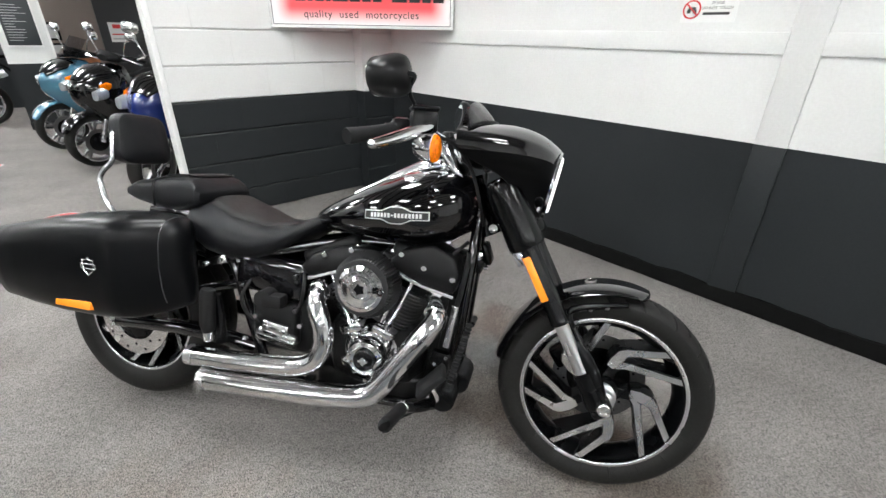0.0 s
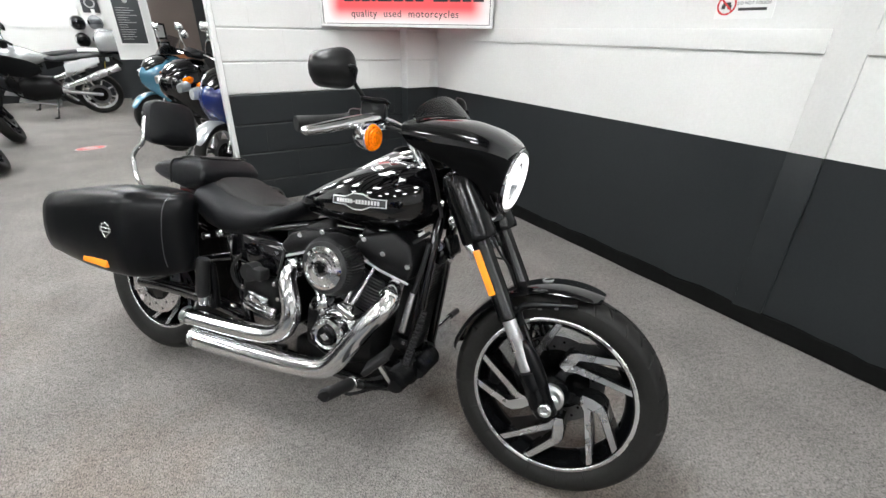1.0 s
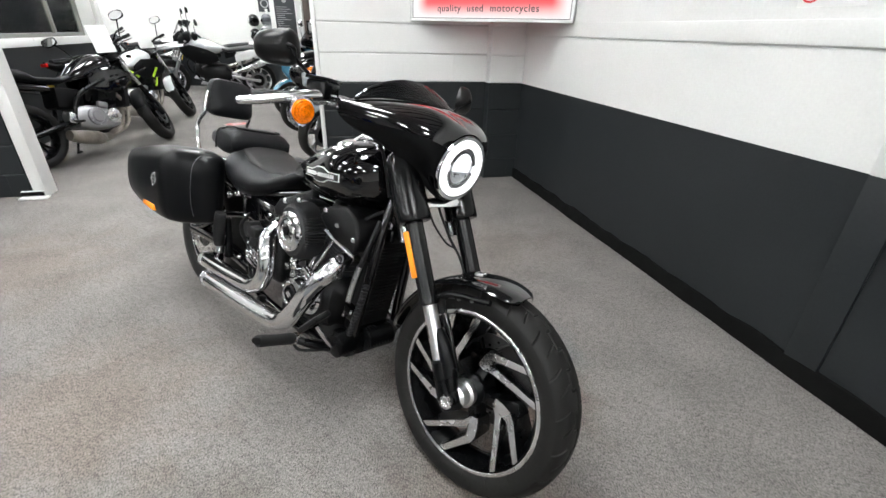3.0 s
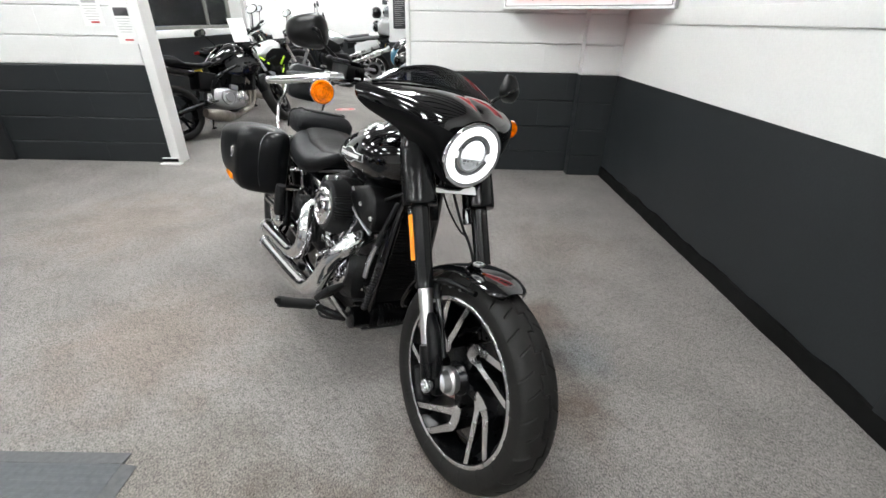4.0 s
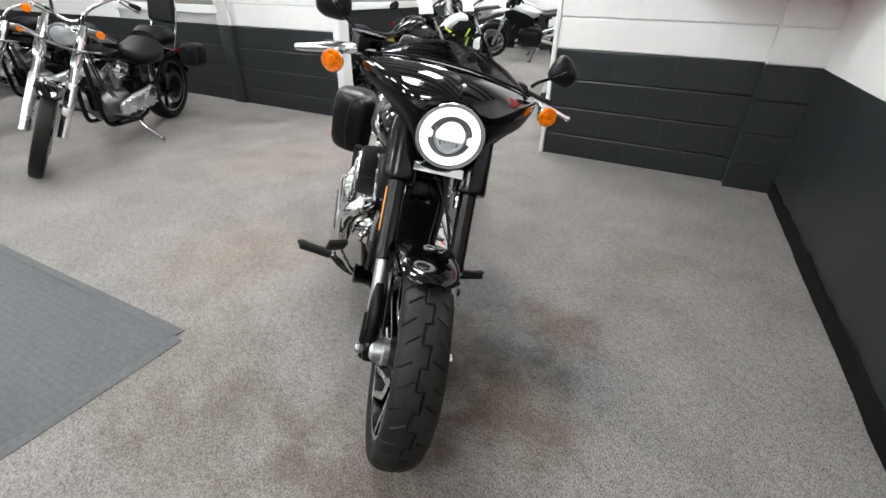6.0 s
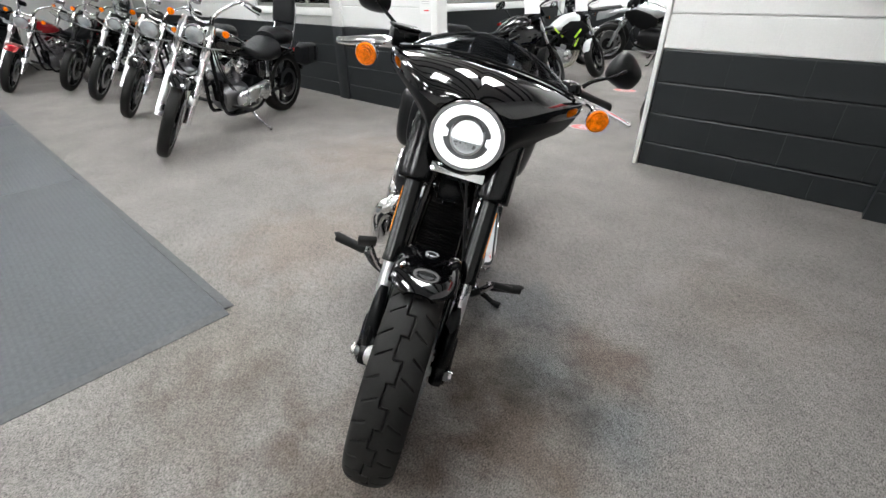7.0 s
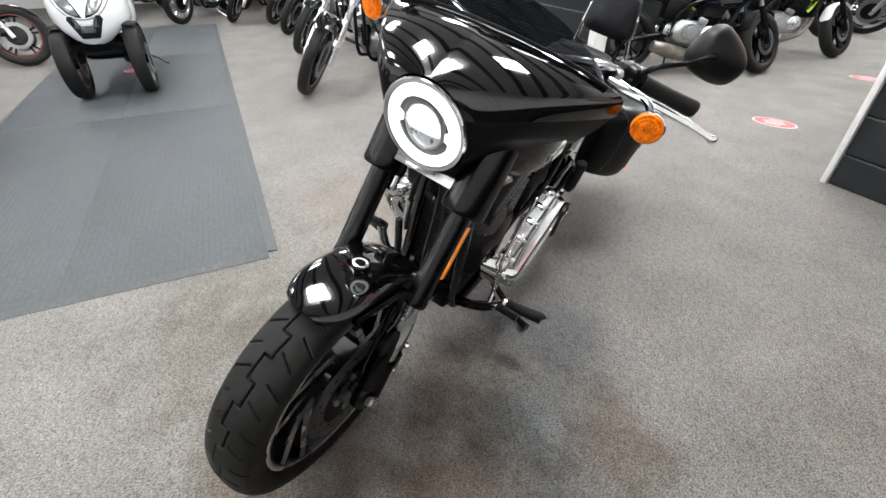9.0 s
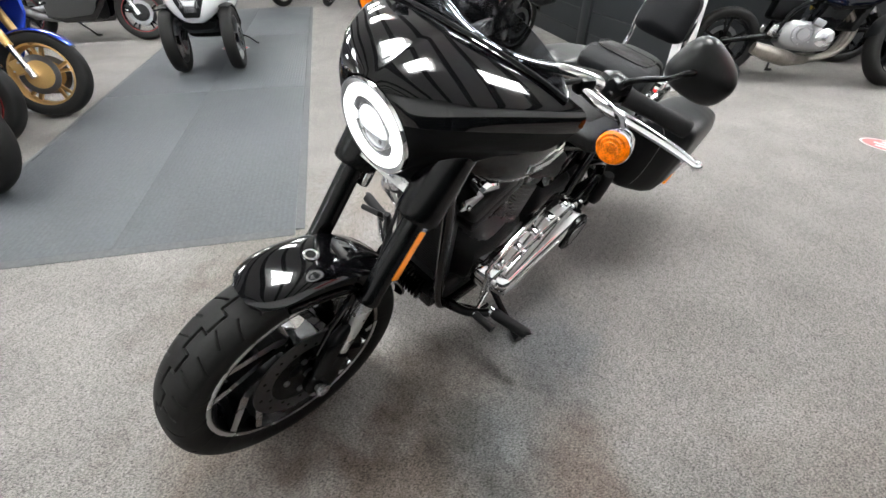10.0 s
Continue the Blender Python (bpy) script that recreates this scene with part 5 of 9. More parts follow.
for s in (-1, 1):
    e0, e1 = Vector((0.955, 0.416 * s, 1.022)), Vector((1.018, 0.29 * s, 1.047))
    bm = tube(bmesh.new(), [e0, e0.lerp(e1, 0.05), e0.lerp(e1, 0.5), e0.lerp(e1, 0.92), e1], [0.016, 0.0195, 0.0175, 0.0185, 0.021], 18, 4)
    part("grip", bm, GRIP, bar, "black rubber grip")
    bm = box(bmesh.new(), (1.028, 0.262 * s, 1.056), (0.05, 0.06, 0.05), (0, 0, 28 * -s), 0.014)
    sw = part("switch_housing", bm, SATIN, bar)
    bm = bmesh.new()
    for dz in (-0.01, 0.008):
        box(bm, (1.012, 0.262 * s, 1.056 + dz), (0.05, 0.02, 0.008), (0, 0, 28 * -s), 0.002)
    part("switch", bm, GRIP, sw)
    # lever
    bm = tube(bmesh.new(), [(1.085, 0.235 * s, 1.045), (1.09, 0.285 * s, 1.04), (1.07, 0.36 * s, 1.03), (1.045, 0.43 * s, 1.015), (1.033, 0.475 * s, 1.003)] if s > 0 else
              [(1.10, -0.25, 1.058), (1.113, -0.31, 1.056), (1.095, -0.385, 1.038), (1.068, -0.45, 1.018), (1.052, -0.488, 1.008)], [r_ * (1.0 if s > 0 else 1.2) for r_ in (0.015, 0.0165, 0.014, 0.0125, 0.010)], 14, 5, flat=0.66 if s > 0 else 0.85)
    end = (1.031, 0.479 * s, 1.002) if s > 0 else (1.051, -0.49, 1.008)
    bmesh.ops.create_uvsphere(bm, u_segments=10, v_segments=7, radius=0.0105, matrix=Matrix.Translation(end))
    part("lever", bm, CHROME, bar, "polished control lever")
    bm = box(bmesh.new(), (1.075, 0.222 * s, 1.05), (0.04, 0.03, 0.034), (0, 0, 20 * -s), 0.008)
    part("lever_perch", bm, SATIN if s > 0 else CHROME, bar)
    # mirror
    mo = Vector((1.075, 0.29 * s, 1.08))
    mid = Vector((1.047, -0.398, 1.158)) if s < 0 else Vector((1.035, 0.40, 1.146))
    bm = tube(bmesh.new(), [mo, mo + Vector((0.006, 0.02 * s, 0.022)), mo.lerp(mid, 0.62) + Vector((0.022, 0, 0.006)), mid + Vector((0.052, -0.016 * s, 0.004)), mid + Vector((0.03, -0.004 * s, 0.008))], [0.0075, 0.006, 0.0052, 0.0052, 0.007], 10, 6)
    mir = part("mirror", bm, SATIN, hero, "black rear-view mirror on a bent stalk")
    bm = bmesh.new()
    MM = Matrix.Translation(mid) @ pose(0, 0, 0, 0, 2, 27 * s) @ Matrix.Rotation(radians(-24 if s > 0 else 12), 4, "X")
    rings = []
    for dep, k in ((-0.014, 0.97), (-0.008, 1.0), (0.004, 0.98), (0.016, 0.91), (0.026, 0.76), (0.033, 0.5), (0.037, 0.2), (0.0375, 0.04)):
        rg = []
        for j in range(36):
            a = 2 * math.pi * j / 36
            c, q = math.cos(a), math.sin(a)
            yy = 0.059 * math.copysign(abs(c) ** 0.68, c)
            zz = 0.045 * math.copysign(abs(q) ** 0.72, q) * (1 - 0.2 * s * yy / 0.061)
            rg.append(bm.verts.new(MM @ Vector((dep, yy * k, zz * k))))
        rings.append(rg)
    ring_faces(bm, rings)
    part("mirror_shell", bm, MIRRORSHELL, mir, "rounded black mirror shell")
    bm = prism(bmesh.new(), [(0.055 * math.copysign(abs(math.cos(2 * math.pi * j / 28)) ** 0.72, math.cos(2 * math.pi * j / 28)), 0.041 * math.copysign(abs(math.sin(2 * math.pi * j / 28)) ** 0.72, math.sin(2 * math.pi * j / 28)) * (1 - 0.18 * s * math.cos(2 * math.pi * j / 28))) for j in range(28)], 0.002, MM @ Matrix.Translation((-0.0125, 0, 0)) @ pose(0, 0, 0, 90, 0, -90))
    part("mirror_glass", bm, MIRRORGLASS, mir)
    # turn signal
    sp = Vector((1.146, 0.368 * s if s < 0 else 0.355, 1.009))
    bm = lathe(bmesh.new(), [(0.0, -0.045), (0.018, -0.042), (0.028, -0.028), (0.033, -0.006), (0.0345, 0.004), (0.032, 0.006)], 28, aim(sp, (1, 0.05 * s, -0.04)), caps=(False, False))
    tube(bm, [sp + Vector((-0.03, -0.005 * s, 0.01)), sp + Vector((-0.05, -0.03 * s, 0.03)), Vector((1.075, 0.255 * s, 1.045))], 0.008, 10, 4)
    ts = part("turn_signal", bm, CHROME, hero, "round chrome turn signal with amber lens")
    bm = lathe(bmesh.new(), [(0.0325, 0.0), (0.0325, 0.007), (0.0285, 0.013), (0.024, 0.0118), (0.022, 0.016), (0.016, 0.0155), (0.0145, 0.018), (0.0, 0.0185)], 28, aim(sp, (1, 0.05 * s, -0.04)), caps=(True, False))
    part("lens", bm, AMBER, ts, "amber turn signal lens")
# brake fluid reservoir
bm = box(bmesh.new(), (1.092, -0.277, 1.073), (0.064, 0.082, 0.052), (0, 0, 25), 0.009)
box(bm, (1.092, -0.277, 1.103), (0.068, 0.087, 0.01), (0, 0, 25), 0.004)
part("brake_reservoir", bm, SATIN, bar, "black brake fluid reservoir")
# cables
cab = bmesh.new()
tube(cab, [(1.06, 0.225, 1.06), (1.14, 0.2, 1.055), (1.19, 0.14, 1.0), (1.2, 0.1, 0.9)], 0.0055, 8, 6)
part("clutch_cable", cab, GRIP, bar)
cab = bmesh.new()
tube(cab, [(1.06, -0.225, 1.04), (1.15, -0.2, 1.03), (1.2, -0.13, 0.95), (1.24, -0.1, 0.8)], 0.0055, 8, 6)
part("brake_hose", cab, GRIP, bar)
cab = bmesh.new()
tube(cab, [(1.33, 0.01, 0.83), (1.345, 0.035, 0.77), (1.385, 0.055, 0.70), (1.42, 0.07, 0.655), (1.445, 0.085, 0.60), on_fork(0.22, 0.1, -0.03)], 0.0045, 8, 6)
tube(cab, [(1.32, -0.02, 0.82), (1.32, 0.03, 0.74), (1.36, 0.065, 0.68), (1.40, 0.075, 0.67)], 0.0035, 8, 6)
part("brake_line", cab, GRIP, fork)

# tank
bm = loft(bmesh.new(), [(0.665, 0.03, 0.735, 0.775, 2.2), (0.70, 0.085, 0.728, 0.797, 2.3), (0.76, 0.128, 0.722, 0.833, 2.3), (0.84, 0.158, 0.716, 0.873, 2.35), (0.92, 0.18, 0.712, 0.911, 2.4),
                        (1.0, 0.192, 0.712, 0.94, 2.45), (1.08, 0.19, 0.718, 0.953, 2.45), (1.14, 0.172, 0.733, 0.95, 2.4), (1.19, 0.13, 0.765, 0.93, 2.3), (1.215, 0.07, 0.80, 0.90, 2.1), (1.22, 0.02, 0.83, 0.87, 2.0)], 48)
tank = part("fuel_tank", bm, GLOSS, hero, "gloss black teardrop fuel tank")


def tank_side(x, z, s, off=0.0):
    secs = [(0.665, 0.03, 0.735, 0.775, 2.2), (0.76, 0.128, 0.722, 0.833, 2.3), (0.84, 0.158, 0.716, 0.873, 2.35), (0.92, 0.18, 0.712, 0.911, 2.4), (1.0, 0.192, 0.712, 0.94, 2.45), (1.08, 0.19, 0.718, 0.953, 2.45), (1.14, 0.172, 0.733, 0.95, 2.4)]
    xs = [q[0] for q in secs]
    hw, zb, zt, e = (float(np.interp(x, xs, [q[i] for q in secs])) for i in (1, 2, 3, 4))
    u = min(0.98, abs(z - (zb + zt) / 2) / ((zt - zb) / 2))
    return Vector((x, s * (hw * (1 - u ** e) ** (1 / e) + off), z))


for s in (-1, 1):
    # badge: a long plate with a raised middle, pale border on black
    def badge_outline(k):
        L, hh, mm = 0.0985 - 0.003 * k, 0.0135 - 0.0028 * k, 0.027 - 0.0036 * k
        top = [(-L, hh), (-0.045, hh * 1.05), (-0.018, mm), (0.018, mm), (0.045, hh * 1.05), (L, hh)]
        return top + [(x, -z) for x, z in reversed(top)]
    def on_tank(x, z, off):
        return tank_side(0.9935 + x, 0.814 + z * 0.95 + x * 0.06, s, off)
    for k, (mt, nm) in enumerate(((WHITEPRINT, "badge"), (BLACKPRINT, "badge_field"))):
        bm = bmesh.new()
        pts = badge_outline(k)
        rows = 26
        lo_r, hi_r = [], []
        for i in range(rows + 1):
            x = pts[0][0] + (pts[5][0] - pts[0][0]) * i / rows
            zt = float(np.interp(x, [q[0] for q in pts[:6]], [q[1] for q in pts[:6]]))
            hi_r.append([bm.verts.new(on_tank(x, zt * v, 0.0022 + 0.0012 * k)) for v in (-1, -0.4, 0.4, 1)])
            lo_r.append([bm.verts.new(on_tank(x, zt * v, -0.002)) for v in (-1, -0.4, 0.4, 1)])
        for i in range(rows):
            for j in range(3):
                bm.faces.new((hi_r[i][j], hi_r[i + 1][j], hi_r[i + 1][j + 1], hi_r[i][j + 1]))
            for j in (0, 3):
                bm.faces.new((lo_r[i][j], lo_r[i + 1][j], hi_r[i + 1][j], hi_r[i][j]))
        bd = part(nm, bm, mt, tank if k == 0 else bd, "black and white tank badge" if k == 0 else "")
    # plain pale bars where the name stands
    bm = bmesh.new()
    for i in range(15):
        box(bm, on_tank(-0.0735 + 0.0105 * i, 0, 0.0042), (0.0066, 0.0022, 0.0125 if i != 6 else 0.004), (0, 0, 6 * -s))
    part("badge_bars", bm, WHITEPRINT, bd)
# tank console, filler caps
bm = loft(bmesh.new(), [(0.79, 0.015, 0.835, 0.858), (0.86, 0.036, 0.86, 0.893), (0.94, 0.054, 0.89, 0.938), (1.02, 0.066, 0.92, 0.978), (1.09, 0.064, 0.935, 0.995), (1.13, 0.05, 0.94, 0.985), (1.15, 0.03, 0.945, 0.965)], 20)
con = part("tank_console", bm, CHROME, tank, "chrome console along the tank top")
part("clock", lathe(bmesh.new(), [(0.052, 0), (0.055, 0.016), (0.05, 0.02), (0.045, 0.016), (0, 0.016)], 30, aim((1.06, 0, 0.974), (-0.3, 0, 1)), caps=(True, False)), BLACK, con)
for s in (-1, 1):
    part("filler_cap", lathe(bmesh.new(), [(0.032, 0), (0.034, 0.008), (0.032, 0.014), (0.026, 0.018), (0, 0.019)], 24, aim((1.025, 0.12 * s, 0.914), (-0.05, 0.5 * s, 1)), caps=(True, False)), CHROME, tank, "chrome filler cap")
part("fork_top_nut", lathe(bmesh.new(), [(0.03, 0), (0.03, 0.012), (0.02, 0.02), (0, 0.02)], 20, aim((1.16, 0, 0.985), RAKE), caps=(True, False)), CHROME, hero)

# seats
bm = loft(bmesh.new(), [(0.235, 0.10, 0.66, 0.735, 2.4), (0.26, 0.15, 0.63, 0.785, 2.3), (0.33, 0.178, 0.60, 0.795, 2.3), (0.42, 0.185, 0.585, 0.757, 2.35), (0.52, 0.174, 0.605, 0.728, 2.4), (0.60, 0.145, 0.648, 0.732, 2.4),
                        (0.67, 0.11, 0.695, 0.765, 2.4), (0.735, 0.085, 0.73, 0.798, 2.4), (0.765, 0.05, 0.755, 0.80, 2.3)], 44)
seat = part("seat", bm, VINYL, hero, "low black vinyl solo seat")
bm = loft(bmesh.new(), [(0.285, 0.06, 0.75, 0.797, 2.4), (0.33, 0.115, 0.74, 0.801, 2.6), (0.42, 0.122, 0.715, 0.764, 2.6), (0.52, 0.1, 0.685, 0.735, 2.6), (0.60, 0.06, 0.69, 0.737, 2.4), (0.63, 0.02, 0.71, 0.742, 2.2)], 32)
part("seat_panel", bm, VINYLTOP, seat, "stitched textured seat centre")
for s in (-1, 1):
    bm = tube(bmesh.new(), [(0.29, 0.085 * s, 0.785), (0.36, 0.118 * s, 0.762), (0.44, 0.12 * s, 0.733), (0.53, 0.098 * s, 0.718), (0.62, 0.04 * s, 0.738), (0.64, 0, 0.747)], 0.0022, 6, 6)
    part("stitching", bm, GRIP, seat)
bm = loft(bmesh.new(), [(-0.058, 0.05, 0.775, 0.80, 2.4), (-0.045, 0.08, 0.765, 0.815, 2.8), (0.0, 0.10, 0.755, 0.833, 3.2), (0.08, 0.122, 0.745, 0.843, 3.6), (0.11, 0.128, 0.742, 0.845, 4.0), (0.16, 0.136, 0.735, 0.857, 4.0), (0.225, 0.142, 0.74, 0.863, 4.2), (0.255, 0.141, 0.75, 0.858, 4.0), (0.28, 0.138, 0.762, 0.84, 3.8), (0.293, 0.128, 0.774, 0.822, 3.2), (0.298, 0.10, 0.785, 0.81, 2.6)], 48)
pil_pip = [(0.135, -0.098, 0.854), (0.17, -0.103, 0.861), (0.228, -0.106, 0.866), (0.25, -0.09, 0.861), (0.254, 0, 0.860), (0.25, 0.09, 0.861), (0.228, 0.106, 0.866), (0.17, 0.103, 0.861), (0.135, 0.098, 0.854)]
pil = part("pillion_seat", bm, VINYL, hero, "black vinyl pillion pad", angle=24)
bm = loft(bmesh.new(), [(0.128, 0.085, 0.81, 0.849, 3.2), (0.145, 0.104, 0.82, 0.861, 4.4), (0.215, 0.11, 0.82, 0.8685, 4.4), (0.238, 0.107, 0.82, 0.866, 4.2), (0.25, 0.09, 0.81, 0.857, 3.2)], 32)
part("seat_panel", bm, VINYLTOP, pil)
bm = tube(bmesh.new(), [(0.12, -0.131, 0.755), (0.115, -0.13, 0.80), (0.11, -0.118, 0.838), (0.108, -0.08, 0.846), (0.108, 0, 0.848), (0.108, 0.08, 0.846), (0.11, 0.118, 0.838), (0.115, 0.13, 0.80), (0.12, 0.131, 0.755)], 0.004, 8, 5)
part("seat_strap", bm, GRIP, pil)
part("piping", tube(bmesh.new(), pil_pip, 0.0028, 8, 5), BAGBLACK, pil, "raised black piping round the pad")

# rear mudguard, struts, rear lamp, number plate
guard(hero, RA, 0.365, 0.105, 40, 172, GLOSS, "rear_mudguard", taper=0.2, label="gloss black rear mudguard")
for s in (-1, 1):
    bm = tube(bmesh.new(), [(0.33, 0.135 * s, 0.63), (0.18, 0.135 * s, 0.665), (0.0, 0.135 * s, 0.69), (-0.16, 0.13 * s, 0.69)], [0.017, 0.02, 0.02, 0.012], 10, 5, flat=1.4)
    part("mudguard_strut", bm, CHROME if s < 0 else GLOSS, hero)
bm = box(bmesh.new(), (-0.385, 0, 0.56), (0.03, 0.1, 0.06), (0, -30, 0), 0.01)
part("rear_lamp", bm, REDLENS, hero, "red rear lamp")

# backrest on its chrome bar
bar = [(0.03, 0.125, 0.655), (-0.03, 0.125, 0.69), (-0.085, 0.124, 0.745), (-0.108, 0.121, 0.80), (-0.112, 0.12, 0.83), (-0.098, 0.116, 0.857), (-0.068, 0.11, 0.89), (-0.066, 0.107, 0.93), (-0.07, 0.1, 0.98), (-0.072, 0.07, 1.0), (-0.073, 0.0, 1.005)]
bm = tube(bmesh.new(), [(x, -y, z) for x, y, z in bar] + [p for p in bar[-2::-1]], 0.0085, 12, 5)
sis = part("sissy_bar", bm, CHROME, hero, "chrome backrest bar")
bm = bmesh.new()
rings = []
for dep, k in ((-0.03, 0.86), (-0.024, 0.97), (0.0, 1.0), (0.02, 0.97), (0.032, 0.82), (0.036, 0.4)):
    rg = []
    for j in range(40):
        a = 2 * math.pi * j / 40
        c, q = math.cos(a), math.sin(a)
        zz = 0.088 * math.copysign(abs(q) ** 0.42, q)
        yy = 0.112 * math.copysign(abs(c) ** 0.4, c) * (1 - 0.14 * (zz / 0.088 * 0.5 + 0.5))
        rg.append(bm.verts.new(Vector((-0.06 + dep - 0.12 * zz, yy * k, 0.97 + zz * k))))
    rings.append(rg)
ring_faces(bm, rings)
part("backrest_pad", bm, VINYL, sis, "black vinyl backrest pad")

# panniers
def bag_ring(x, s):
    """A section across the bag at x: flat outer face, tapering in at the front, floor rising at the back."""
    X = (-0.298, -0.29, -0.258, -0.17, -0.02, 0.12, 0.195, 0.235, 0.285, 0.315, 0.332, 0.338)
    yo = float(np.interp(x, X, (0.305, 0.335, 0.362, 0.374, 0.381, 0.38, 0.376, 0.357, 0.314, 0.287, 0.264, 0.236)))
    z0 = float(np.interp(x, X, (0.474, 0.458, 0.444, 0.436, 0.427, 0.428, 0.434, 0.437, 0.447, 0.458, 0.48, 0.515)))
    z1 = float(np.interp(x, X, (0.62, 0.645, 0.672, 0.696, 0.727, 0.745, 0.75, 0.75, 0.746, 0.737, 0.715, 0.68)))
    e = float(np.interp(x, X, (3.0, 4.0, 5.2, 6.2, 7.0, 7.6, 7.6, 6.6, 5.4, 4.8, 3.6, 2.8)))
    yi = 0.165 + 0.05 * max(0.0, (abs(x - 0.05) - 0.26) / 0.03)
    out = []
    for j in range(56):
        a = 2 * math.pi * j / 56
        c, q = math.cos(a), math.sin(a)
        u = math.copysign(abs(c) ** (2 / e), c)
        w = math.copysign(abs(q) ** (2 / e), q)
        y = (yo + yi) / 2 + (yo - yi) / 2 * u
        z = (z0 + z1) / 2 + (z1 - z0) / 2 * w
        z -= 0.03 * max(0.0, u) ** 2 * max(0.0, w)          # the lid falls outwards
        y -= 0.022 * max(0.0, u) * max(0.0, -w) ** 2        # the wall draws in below
        out.append(Vector((x - 0.01 * min(0.0, w), y * s, z)))
    return out


for s in (-1, 1):
    bm = bmesh.new()
    XS = [-0.298, -0.29, -0.276, -0.258, -0.225, -0.185, -0.15, -0.08, -0.02, 0.05, 0.12, 0.16, 0.195, 0.205, 0.212, 0.22, 0.235, 0.26, 0.285, 0.3, 0.315, 0.325, 0.332, 0.338]
    ring_faces(bm, [[bm.verts.new(p) for p in bag_ring(x, s)] for x in XS])
    bag = part("pannier", bm, BAGBLACK, hero, "satin black hard pannier with rounded corners", angle=60)
    pts = [p + Vector((0, 0, 0)) for p in bag_ring(0.298, s)]
    part("lid_seam", tube(bmesh.new(), pts[51:] + pts[:24], 0.0014, 6, 1), DARKSTEEL, bag, "fine bright seam of the pannier lid")
    bm = box(bmesh.new(), (0.055, 0.366 * s, 0.471), (0.134, 0.014, 0.026), (9 * s, 0, 1.5 * s), 0.003)
    part("reflector", bm, REFLECT, bag, "long amber side reflector")
    bm = lathe(bmesh.new(), [(0.011, 0), (0.011, 0.004), (0.007, 0.006), (0, 0.006)], 18, aim((0.25, 0.226 * s, 0.738), (0.25, 0, 1)), caps=(True, False))
    part("latch", bm, CHROME, bag)
    # emblem drawn as a plain shield with a bar
    M = Matrix.Translation((0.135, 0.3812 * s, 0.598)) @ pose(0, 0, 0, 90, 0, 0)
    bm = bmesh.new()
    sh = [(0, 0.027), (0.008, 0.018), (0.019, 0.019), (0.018, 0.0), (0.015, -0.013), (0, -0.027), (-0.015, -0.013), (-0.018, 0.0), (-0.019, 0.019), (-0.008, 0.018)]
    for i in range(len(sh)):
        a, b = sh[i], sh[(i + 1) % len(sh)]
        tube(bm, [M @ Vector((a[0], a[1], 0)), M @ Vector((b[0], b[1], 0))], 0.0018, 6, 1)
    for dz in (-0.007, 0.007):
        tube(bm, [M @ Vector((-0.025, dz, 0)), M @ Vector((0.025, dz, 0))], 0.0018, 6, 1)
    for dx in (-0.025, 0.025):
        tube(bm, [M @ Vector((dx, -0.008, 0)), M @ Vector((dx, 0.008, 0))], 0.0018, 6, 1)
    part("emblem", bm, STEEL, bag, "small silver shield emblem")
    bm = box(bmesh.new(), (-0.205, 0.255 * s, 0.655), (0.02, 0.05, 0.02), (0, 35, 0), 0.006)
    part("rear_reflector", bm, REDLENS, bag)

